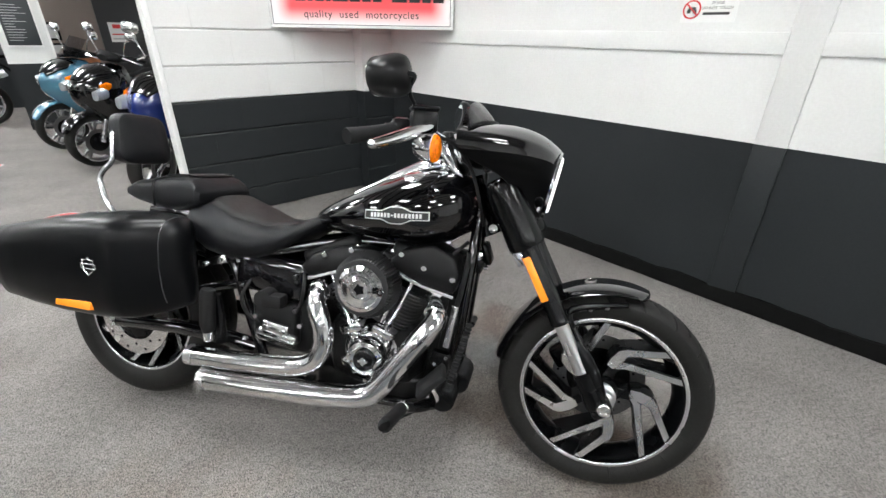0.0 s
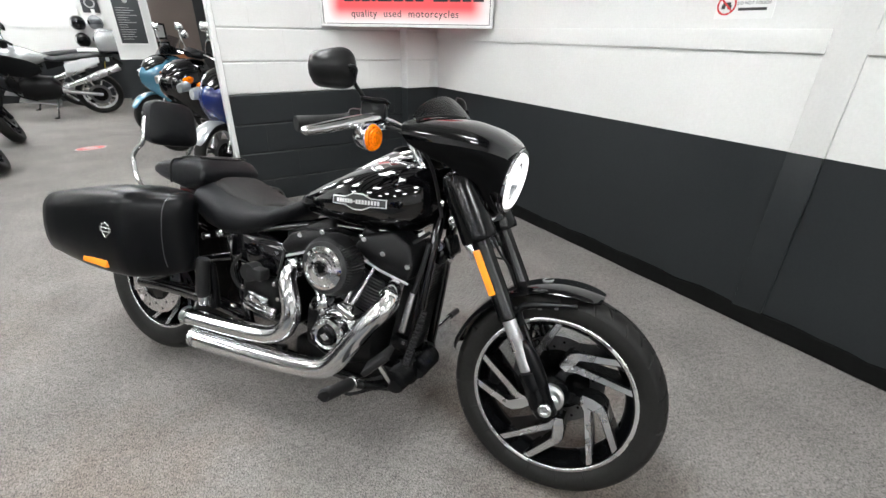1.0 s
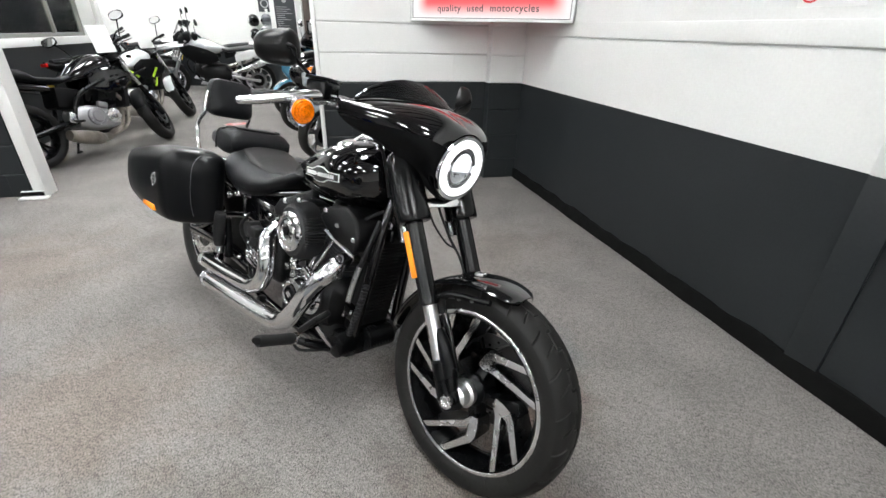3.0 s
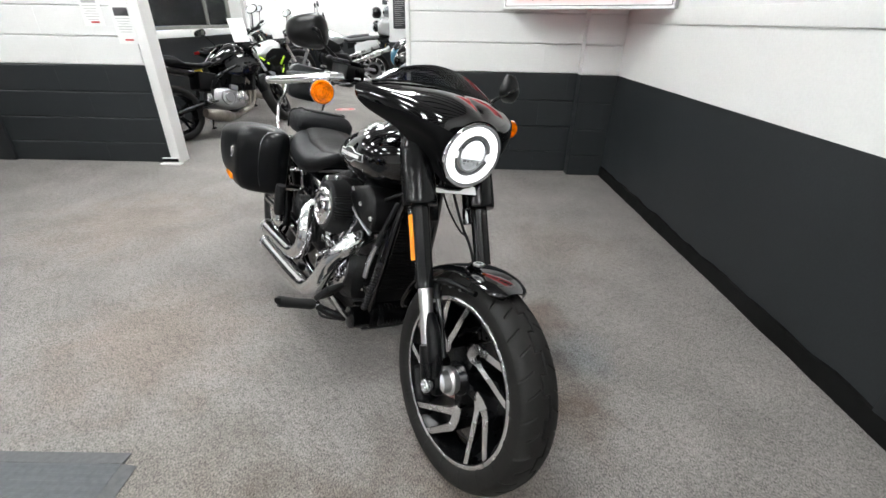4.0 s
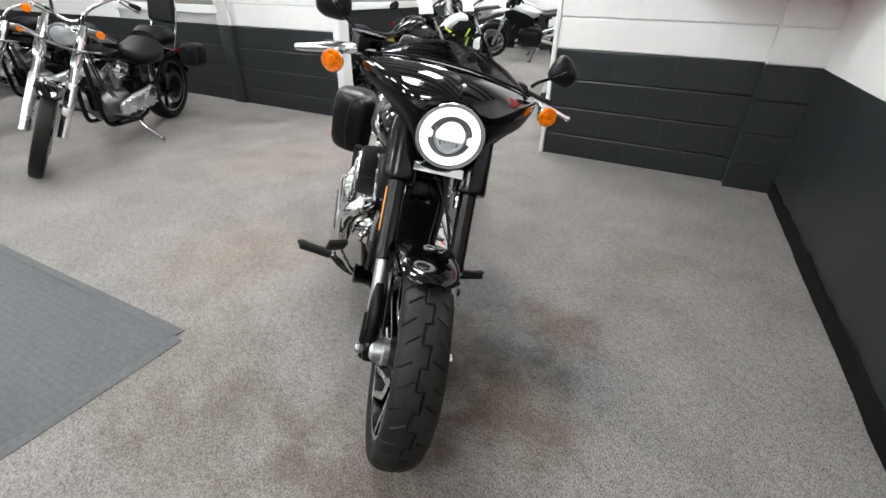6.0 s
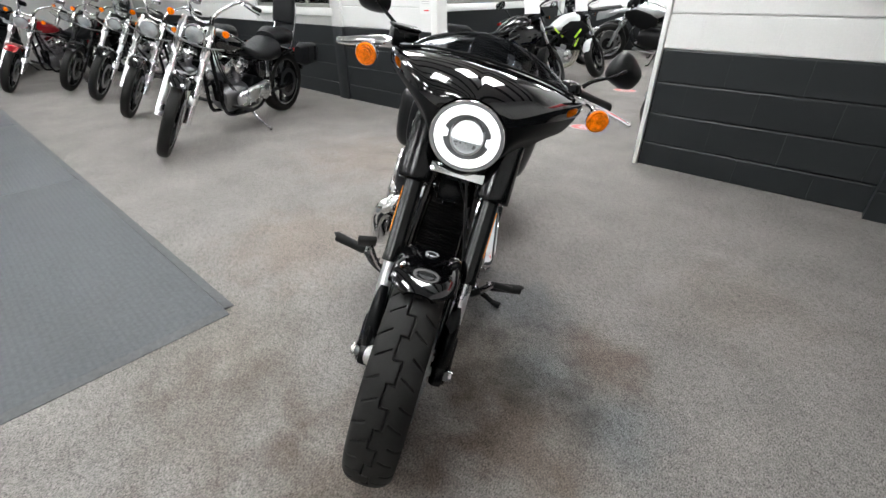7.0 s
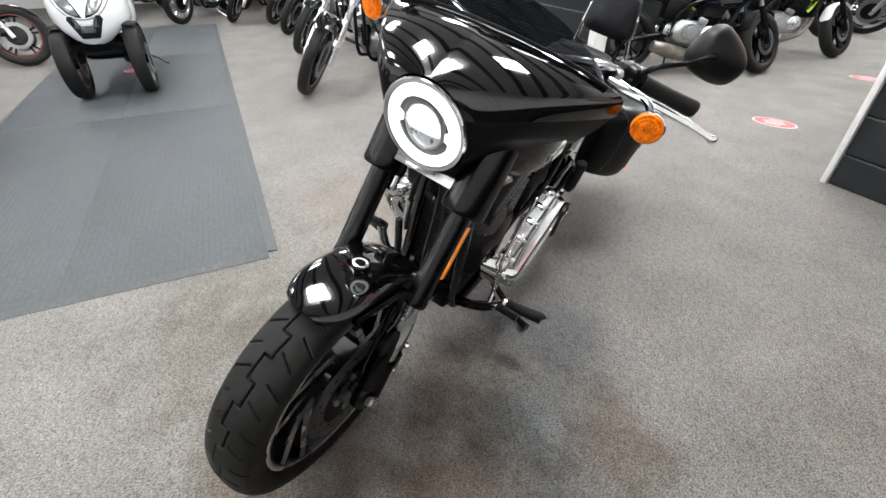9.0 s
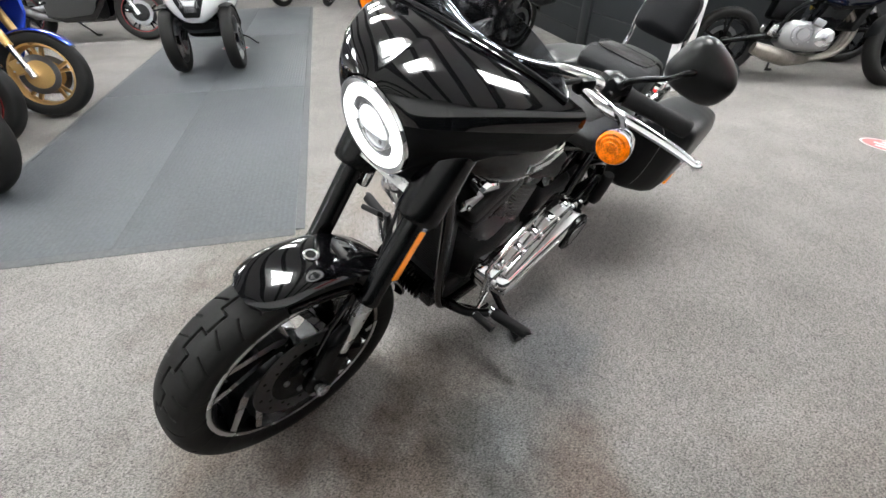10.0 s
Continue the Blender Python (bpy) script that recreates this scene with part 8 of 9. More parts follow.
def naked(x, y, heading, label, tank, accent=None, rimmat=None, cases=None, shroud=None, lean=9, size=1.0, card=False, steer=36):
    L = 1.41
    t = thing("motorcycle", rest(x, y, heading, L * size, lean) @ Matrix.Scale(size, 4), label, "motorcycle", "parked motorcycles")
    R = 0.305
    fa, ra = Vector((L, 0, R)), Vector((0, 0, R))
    wheel(t, "front_wheel", fa, R, 0.12, rimmat or SATIN, "cast", 5, 2)
    wheel(t, "rear_wheel", ra, R, 0.165, rimmat or SATIN, "cast", 5, 1)
    rk = Vector((-0.44, 0, 0.9))

    def fk(h, yy):
        return fa + rk * (h / rk.z) + Vector((-0.03, yy, 0))
    ft = part("front_fork", box(bmesh.new(), fk(0.6, 0), (0.05, 0.24, 0.03), (0, -26, 0), 0.008), SATIN, t)
    for s in (-1, 1):
        part("fork_leg", tube(bmesh.new(), [fk(-0.03, 0.1 * s), fk(0.32, 0.1 * s)], 0.028, 12, 1), SATIN, ft)
        part("fork_tube", tube(bmesh.new(), [fk(0.3, 0.1 * s), fk(0.62, 0.1 * s)], 0.021, 12, 1), STEEL, ft)
        part("brake_caliper", box(bmesh.new(), fa + Vector((-0.12, 0.09 * s, 0.06)), (0.09, 0.045, 0.07), (0, -30, 0), 0.01), SATIN, ft)
    guard(t, fa, R + 0.022, 0.065, 55, 165, accent if accent else BLACK, n=24, k=9, taper=0.45)
    bm = loft(bmesh.new(), [(1.08, 0.05, 0.86, 0.98, 2.6), (1.16, 0.11, 0.80, 1.02, 2.6), (1.24, 0.1, 0.80, 0.98, 2.4), (1.29, 0.05, 0.83, 0.93, 2.2)], 20)
    hl = part("headlamp", bm, BLACK, t, "angular headlamp with a small screen")
    part("lens", box(bmesh.new(), (1.285, 0, 0.87), (0.02, 0.15, 0.08), (0, -15, 0), 0.01), LAMPGLASS, hl)
    part("flyscreen", prism(bmesh.new(), [(-0.11, 0), (0.11, 0), (0.09, 0.15), (-0.09, 0.15)], 0.004, Matrix.Translation((1.25, 0, 0.98)) @ pose(0, 0, 0, 62, 0, 90)), SMOKE, hl)
    bar(t, [(0.95, -0.37, 1.04), (1.02, -0.2, 1.05), (1.08, -0.06, 1.0), (1.08, 0.06, 1.0), (1.02, 0.2, 1.05), (0.95, 0.37, 1.04)], SATIN)
    mirrors(t, 0.26, 1.05, 1.0, 0.2, 0.1, 0.048, square=0.7)
    bm = loft(bmesh.new(), [(0.52, 0.05, 0.76, 0.80), (0.62, 0.12, 0.74, 0.88), (0.76, 0.16, 0.74, 0.97), (0.9, 0.17, 0.77, 1.0), (1.0, 0.13, 0.82, 0.97), (1.05, 0.06, 0.86, 0.93)], 24)
    tk = part("fuel_tank", bm, tank, t)
    for s in (-1, 1):
        bm = loft(bmesh.new(), [(0.66, 0.012, 0.66, 0.78, 3), (0.8, 0.02, 0.6, 0.86, 3), (1.02, 0.02, 0.62, 0.86, 3), (1.13, 0.008, 0.7, 0.76, 3)], 16)
        part("side_shroud", bm, shroud or tank, tk, "", Matrix.Translation((0, 0.165 * s, 0)))
        if accent:
            part("accent_strip", box(bmesh.new(), (0.93, 0.192 * s, 0.68), (0.16, 0.012, 0.03), (0, -48, 0), 0.004), LIME, tk, "lime green trim strip")
            part("accent_strip", box(bmesh.new(), (0.60, 0.172 * s, 0.70), (0.2, 0.012, 0.03), (0, 38, 0), 0.004), LIME, tk, "lime green trim strip")
            part("accent_strip", tube(bmesh.new(), [(1.09, 0.07 * s, 0.84), (0.98, 0.14 * s, 0.62), (0.9, 0.16 * s, 0.5)], 0.014, 8, 3), LIME, tk, "lime green trim strip")
    bm = loft(bmesh.new(), [(-0.25, 0.04, 0.86, 0.92), (-0.1, 0.09, 0.82, 0.93), (0.14, 0.12, 0.78, 0.9), (0.22, 0.125, 0.76, 0.83), (0.45, 0.12, 0.74, 0.8), (0.56, 0.08, 0.76, 0.82)], 22)
    part("seat", bm, VINYL, t, "stepped black seat")
    bm = loft(bmesh.new(), [(-0.33, 0.03, 0.83, 0.9), (-0.2, 0.09, 0.78, 0.87), (0.1, 0.12, 0.70, 0.80), (0.3, 0.11, 0.66, 0.76)], 18)
    part("tail", bm, tank if not accent else BLACK, t)
    part("rear_lamp", box(bmesh.new(), (-0.34, 0, 0.86), (0.03, 0.1, 0.04), (0, 0, 0), 0.008), REDLENS, t)
    bm = tube(bmesh.new(), [(-0.2, 0, 0.78), (-0.34, 0, 0.62), (-0.38, 0, 0.5)], 0.02, 8, 3)
    pl = part("plate_holder", bm, BLACK, t)
    part("number_plate", box(bmesh.new(), (-0.395, 0, 0.58), (0.008, 0.2, 0.15), (0, -12, 0)), PLATE, pl)
    # engine
    bm = loft(bmesh.new(), [(0.44, 0.11, 0.32, 0.48, 4), (0.5, 0.145, 0.27, 0.53, 4), (0.72, 0.15, 0.25, 0.5, 4), (0.86, 0.12, 0.27, 0.45, 4)], 20)
    part("battery_cover", box(bmesh.new(), (0.45, 0, 0.6), (0.26, 0.22, 0.2), (0, 12, 0), 0.03), BLACK, t)
    en = part("engine", bm, cases or SATIN, t, "inline engine with cast cases")
    part("cylinder_block", box(bmesh.new(), (0.80, 0, 0.57), (0.2, 0.3, 0.26), (0, 25, 0), 0.03), SATIN, en)
    part("cylinder_head", box(bmesh.new(), (0.86, 0, 0.69), (0.2, 0.32, 0.1), (0, 25, 0), 0.025), WRINKLE, en)
    for s in (-1, 1):
        part("clutch_cover", lathe(bmesh.new(), [(0.09, 0), (0.09, 0.03), (0.078, 0.036), (0.075, 0.03), (0.06, 0.032), (0.05, 0.045), (0, 0.047)], 24, aim((0.6, 0.14 * s, 0.40), (0, s, 0))), cases or CASTALU, en)
        bolts(en, [(0.6 + 0.084 * math.cos(q), 0.175 * s, 0.40 + 0.084 * math.sin(q)) for q in (0.3, 1.4, 2.4, 3.5, 4.5, 5.5)], 0.007, 0.008, (0, s, 0), STEEL)
        part("water_pump", box(bmesh.new(), (0.70, 0.15 * s, 0.50), (0.1, 0.05, 0.06), (0, 20, 0), 0.015), CASTALU, en)
        part("side_cover", lathe(bmesh.new(), [(0.075, 0), (0.075, 0.02), (0.055, 0.032), (0, 0.034)], 22, aim((0.78, 0.15 * s, 0.38), (0, s, 0))), STEEL, en)
        part("frame_spar", tube(bmesh.new(), [(1.06, 0.06 * s, 0.86), (0.8, 0.17 * s, 0.74), (0.5, 0.16 * s, 0.62), (0.38, 0.14 * s, 0.4)], 0.02, 10, 4), SATIN, t)
        part("heel_plate", box(bmesh.new(), (0.36, 0.155 * s, 0.42), (0.07, 0.012, 0.1), (0, 20, 0), 0.008), STEEL, t)
        part("footpeg", tube(bmesh.new(), [(0.38, 0.15 * s, 0.38), (0.38, 0.26 * s, 0.38)], 0.012, 8, 1), GRIP, t)
        part("swing_arm", tube(bmesh.new(), [(0.42, 0.1 * s, 0.38), (0.2, 0.12 * s, 0.35), (-0.04, 0.12 * s, R)], [0.03, 0.028, 0.022], 10, 3), SATIN, t)
    part("radiator", box(bmesh.new(), (1.02, 0, 0.58), (0.05, 0.32, 0.28), (0, 18, 0), 0.012), RADIATOR, en)
    for k in range(3):
        yy = -0.09 + 0.09 * k
        part("header_pipe", tube(bmesh.new(), [(0.93, yy, 0.6), (1.02, yy, 0.45), (0.95, yy * 0.8, 0.26), (0.75, yy * 0.5, 0.18)], 0.02, 10, 5), EXHAUSTGREY, en)
    part("exhaust", tube(bmesh.new(), [(0.75, -0.04, 0.18), (0.62, -0.08, 0.18), (0.54, -0.12, 0.19), (0.36, -0.18, 0.23), (0.22, -0.2, 0.27)], [0.03, 0.05, 0.068, 0.068, 0.05], 16, 4), EXHAUSTGREY, t, "stubby grey exhaust")
    signals(t, [((1.14, 0.2 * s, 0.9), (1, 0.2 * s, 0)) for s in (-1, 1)], 0.02)
    stand(t, 0.5, 0.24, 0.3)
    if card:
        part("price_card", prism(bmesh.new(), [(-0.1, 0), (0.1, 0), (0.1, 0.27), (-0.1, 0.27)], 0.003, Matrix.Translation((1.02, -0.12, 1.0)) @ pose(0, 0, 0, 82, 0, -12)), PAPER, t, "white price card leaning on the handlebar")
    turn_bars(t, (1.13, 0, 0.85), rk, steer, ("front_wheel", "front_fork", "headlamp", "front_mudguard", "handlebar", "mirror", "turn_signal"))
    return t


def adventure(x, y, heading, label, paint, panel, top=True, side=None):
    L = 1.54
    t = thing("motorcycle", rest(x, y, heading, L, 8), label, "motorcycle", "parked motorcycles")
    fa, ra = Vector((L, 0, 0.335)), Vector((0, 0, 0.32))
    wheel(t, "front_wheel", fa, 0.335, 0.1, STEEL, "wire", 5, 2)
    wheel(t, "rear_wheel", ra, 0.32, 0.14, STEEL, "cast", 8, 1)
    rk = Vector((-0.46, 0, 0.89))

    def fk(h, yy):
        return fa + rk * (h / rk.z) + Vector((-0.03, yy, 0))
    ft = part("front_fork", box(bmesh.new(), fk(0.66, 0), (0.05, 0.24, 0.03), (0, -27, 0), 0.008), SATIN, t)
    for s in (-1, 1):
        part("fork_leg", tube(bmesh.new(), [fk(-0.03, 0.1 * s), fk(0.36, 0.1 * s)], 0.03, 12, 1), GREYPAINT, ft)
        part("fork_tube", tube(bmesh.new(), [fk(0.34, 0.1 * s), fk(0.7, 0.1 * s)], 0.021, 12, 1), STEEL, ft)
    bm = loft(bmesh.new(), [(1.0, 0.06, 0.90, 1.0, 2.6), (1.18, 0.1, 0.87, 0.97, 2.6), (1.4, 0.08, 0.86, 0.91, 2.6), (1.58, 0.03, 0.84, 0.865, 2.6)], 18)
    part("beak", bm, paint, t, "pointed beak mudguard")
    guard(t, fa, 0.36, 0.065, 60, 140, BLACK, n=18, k=9)
    bm = loft(bmesh.new(), [(1.04, 0.07, 0.96, 1.16, 2.6), (1.14, 0.12, 0.94, 1.14, 2.6), (1.24, 0.09, 0.95, 1.06, 2.4)], 18)
    hl = part("headlamp", bm, BLACK, t)
    part("lens", box(bmesh.new(), (1.235, 0, 1.0), (0.02, 0.15, 0.08), (0, -20, 0), 0.01), LAMPGLASS, hl)
    part("windscreen", prism(bmesh.new(), [(-0.13, 0), (0.13, 0), (0.11, 0.2), (0.05, 0.26), (-0.05, 0.26), (-0.11, 0.2)], 0.004, Matrix.Translation((1.2, 0, 1.1)) @ pose(0, 0, 0, 60, 0, 90)), GLASS, hl)
    bar(t, [(0.94, -0.42, 1.18), (1.0, -0.24, 1.2), (1.05, -0.06, 1.12), (1.05, 0.06, 1.12), (1.0, 0.24, 1.2), (0.94, 0.42, 1.18)], SATIN)
    for s in (-1, 1):
        part("lever_guard", loft(bmesh.new(), [(0.98, 0.03, 1.13, 1.22), (1.04, 0.07, 1.11, 1.24), (1.07, 0.03, 1.14, 1.2)], 12), BLACK, t, "", Matrix.Translation((0, 0.36 * s, 0)))
    mirrors(t, 0.26, 1.2, 0.98, 0.2, 0.1, 0.05)
    bm = loft(bmesh.new(), [(0.5, 0.06, 0.86, 0.9), (0.62, 0.14, 0.8, 0.96), (0.8, 0.19, 0.74, 1.04), (0.96, 0.18, 0.74, 1.06), (1.06, 0.1, 0.84, 1.02)], 22)
    tk = part("fuel_tank", bm, paint, t)
    for s in (-1, 1):
        part("tank_panel", loft(bmesh.new(), [(0.62, 0.01, 0.7, 0.8, 3), (0.8, 0.02, 0.62, 0.9, 3), (1.05, 0.02, 0.66, 0.96, 3), (1.22, 0.008, 0.84, 0.92, 3)], 16), panel, tk, "", Matrix.Translation((0, 0.18 * s, 0)))
        part("crash_bar", tube(bmesh.new(), [(0.95, 0.12 * s, 0.75), (1.05, 0.26 * s, 0.6), (0.98, 0.26 * s, 0.4), (0.8, 0.14 * s, 0.28)], 0.011, 8, 4), SATIN, t)
        part("side_panel", loft(bmesh.new(), [(-0.12, 0.008, 0.82, 0.9, 3), (0.1, 0.015, 0.72, 0.88, 3), (0.34, 0.012, 0.66, 0.8, 3)], 14), side or panel, t, "", Matrix.Translation((0, 0.14 * s, 0)))
        part("swing_arm", tube(bmesh.new(), [(0.46, 0.1 * s, 0.4), (0.2, 0.12 * s, 0.36), (-0.04, 0.12 * s, 0.32)], [0.03, 0.028, 0.022], 10, 3), CASTALU, t)
        part("footpeg", tube(bmesh.new(), [(0.48, 0.14 * s, 0.36), (0.48, 0.27 * s, 0.36)], 0.012, 8, 1), SATIN, t)
    bm = loft(bmesh.new(), [(-0.3, 0.07, 0.88, 0.93), (-0.1, 0.12, 0.86, 0.95), (0.2, 0.14, 0.84, 0.92), (0.45, 0.13, 0.82, 0.88), (0.6, 0.08, 0.86, 0.92)], 22)
    part("seat", bm, VINYL, t, "long black dual seat")
    bm = loft(bmesh.new(), [(0.46, 0.12, 0.32, 0.5, 3), (0.54, 0.17, 0.26, 0.6, 3), (0.8, 0.18, 0.26, 0.62, 3), (0.95, 0.12, 0.3, 0.56, 3)], 18)
    en = part("engine", bm, WRINKLE, t)
    part("bash_plate", box(bmesh.new(), (0.78, 0, 0.235), (0.5, 0.24, 0.02), (0, -8, 0), 0.006), CASTALU, en)
    part("exhaust", tube(bmesh.new(), [(0.45, 0.14, 0.46), (0.15, 0.17, 0.56), (-0.05, 0.18, 0.64), (-0.36, 0.19, 0.76)], [0.022, 0.045, 0.055, 0.05], 16, 4), STEEL, t, "raised steel silencer")
    rack = part("rear_rack", box(bmesh.new(), (-0.3, 0, 0.945), (0.3, 0.24, 0.02), bevel=0.006), PAPER if not top else SATIN, t)
    if top:
        part("top_case", loft(bmesh.new(), [(-0.6, 0.16, 0.99, 1.2, 4), (-0.52, 0.2, 0.965, 1.28, 4), (-0.22, 0.2, 0.965, 1.28, 4), (-0.14, 0.15, 0.98, 1.2, 4)], 24), SILVER, rack, "silver top case")
    part("rear_lamp", box(bmesh.new(), (-0.45, 0, 0.86), (0.03, 0.1, 0.05), bevel=0.008), REDLENS, t)
    part("number_plate", box(bmesh.new(), (-0.47, 0, 0.66), (0.008, 0.2, 0.16), (0, -14, 0)), PLATE, t)
    part("plate_holder", tube(bmesh.new(), [(-0.3, 0, 0.86), (-0.44, 0, 0.74), (-0.462, 0, 0.64)], 0.02, 8, 3), BLACK, t)
    stand(t, 0.55, 0.3, 0.34)
    turn_bars(t, (1.2, 0, 0.9), rk, 20, ("front_wheel", "front_fork", "front_mudguard", "handlebar", "mirror", "lever_guard"))
    return t


def sport(x, y, heading, label, paint, rimmat, edge=None, fairing_mat=None, gold=False):
    L = 1.38
    t = thing("motorcycle", rest(x, y, heading, L, 9), label, "motorcycle", "parked motorcycles")
    R = 0.3
    fa, ra = Vector((L, 0, R)), Vector((0, 0, R))
    wheel(t, "front_wheel", fa, R, 0.12, rimmat, "cast", 5, 2, edge)
    wheel(t, "rear_wheel", ra, R, 0.18, rimmat, "cast", 5, 1, edge)
    rk = Vector((-0.42, 0, 0.91))

    def fk(h, yy):
        return fa + rk * (h / rk.z) + Vector((-0.03, yy, 0))
    ft = part("front_fork", box(bmesh.new(), fk(0.5, 0), (0.05, 0.24, 0.03), (0, -25, 0), 0.008), SATIN, t)
    for s in (-1, 1):
        part("fork_tube", tube(bmesh.new(), [fk(-0.02, 0.1 * s), fk(0.2, 0.1 * s)], 0.022, 14, 1), STEEL, ft)
        part("fork_leg", tube(bmesh.new(), [fk(0.19, 0.1 * s), fk(0.56, 0.1 * s)], 0.029, 14, 1), GOLD if gold else SATIN, ft, "upside-down fork leg")
        cl = part("brake_caliper", box(bmesh.new(), fa + Vector((-0.11, 0.085 * s, 0.05)), (0.085, 0.05, 0.1), (0, -25, 0), 0.014), GOLD if gold else SATIN, ft)
        bolts(cl, [fa + Vector((-0.13, 0.11 * s, 0.02)), fa + Vector((-0.09, 0.11 * s, 0.08))], 0.008, 0.01, (0, s, 0), STEEL)
        bm = loft(bmesh.new(), [(0.36, 0.01, 0.26, 0.5, 3), (0.55, 0.02, 0.2, 0.66, 3), (0.9, 0.03, 0.22, 0.8, 3), (1.08, 0.03, 0.42, 0.9, 3), (1.22, 0.015, 0.7, 0.92, 3)], 18)
        part("side_fairing", bm, fairing_mat or paint, t, "glossy side fairing", Matrix.Translation((0, 0.2 * s, 0)))
        part("swing_arm", tube(bmesh.new(), [(0.4, 0.1 * s, 0.38), (0.2, 0.13 * s, 0.35), (-0.04, 0.13 * s, R)], [0.035, 0.032, 0.024], 10, 3), CASTALU, t)
        part("footpeg", tube(bmesh.new(), [(0.36, 0.15 * s, 0.42), (0.36, 0.25 * s, 0.42)], 0.011, 8, 1), STEEL, t)
    guard(t, fa, R + 0.018, 0.068, 40, 160, paint, n=24, k=9, taper=0.45)
    bm = loft(bmesh.new(), [(0.98, 0.12, 0.8, 1.0, 2.6), (1.12, 0.19, 0.76, 1.0, 2.6), (1.28, 0.14, 0.78, 0.94, 2.4), (1.4, 0.05, 0.8, 0.86, 2.2)], 22)
    nf = part("nose_fairing", bm, paint, t)
    for s in (-1, 1):
        part("headlamp", box(bmesh.new(), (1.33, 0.07 * s, 0.86), (0.06, 0.08, 0.035), (0, 15, -28 * s), 0.012), LAMPGLASS, nf)
    P = np.zeros((12, 6, 3))
    for i in range(12):
        for j in range(6):
            a, v = -1 + 2 * i / 11, j / 5
            P[i, j] = (1.2 - 0.22 * v - 0.05 * a * a, 0.13 * a * (1 - 0.3 * v), 0.97 + 0.16 * v - 0.04 * a * a)
    part("windscreen", grid(P), SMOKE, nf)
    bar(t, [(0.92, -0.33, 0.88), (1.0, -0.2, 0.9), (1.06, -0.1, 0.91), (1.06, 0.1, 0.91), (1.0, 0.2, 0.9), (0.92, 0.33, 0.88)], SATIN)
    mirrors(t, 0.18, 0.98, 1.2, 0.1, 0.12, 0.045)
    bm = loft(bmesh.new(), [(0.48, 0.06, 0.74, 0.8), (0.6, 0.14, 0.72, 0.88), (0.78, 0.17, 0.72, 0.95), (0.92, 0.15, 0.76, 0.95), (1.0, 0.08, 0.8, 0.9)], 22)
    part("fuel_tank", bm, paint, t)
    part("seat", loft(bmesh.new(), [(0.12, 0.09, 0.76, 0.84), (0.3, 0.13, 0.73, 0.79), (0.5, 0.09, 0.74, 0.8)], 18), VINYL, t)
    part("tail", loft(bmesh.new(), [(-0.34, 0.03, 0.93, 0.97), (-0.15, 0.09, 0.84, 0.97), (0.1, 0.12, 0.74, 0.86), (0.3, 0.1, 0.7, 0.76)], 18), paint, t)
    part("engine", loft(bmesh.new(), [(0.4, 0.14, 0.26, 0.5, 3), (0.6, 0.17, 0.2, 0.6, 3), (0.9, 0.16, 0.24, 0.66, 3)], 18), WRINKLE, t)
    part("exhaust", tube(bmesh.new(), [(0.45, -0.12, 0.24), (0.2, -0.17, 0.3), (-0.05, -0.19, 0.42)], [0.03, 0.055, 0.05], 14, 4), DARKSTEEL, t)
    stand(t, 0.5, 0.22, 0.3)
    turn_bars(t, (1.15, 0, 0.8), rk, 15, ("front_wheel", "front_fork", "front_mudguard", "handlebar"))
    return t


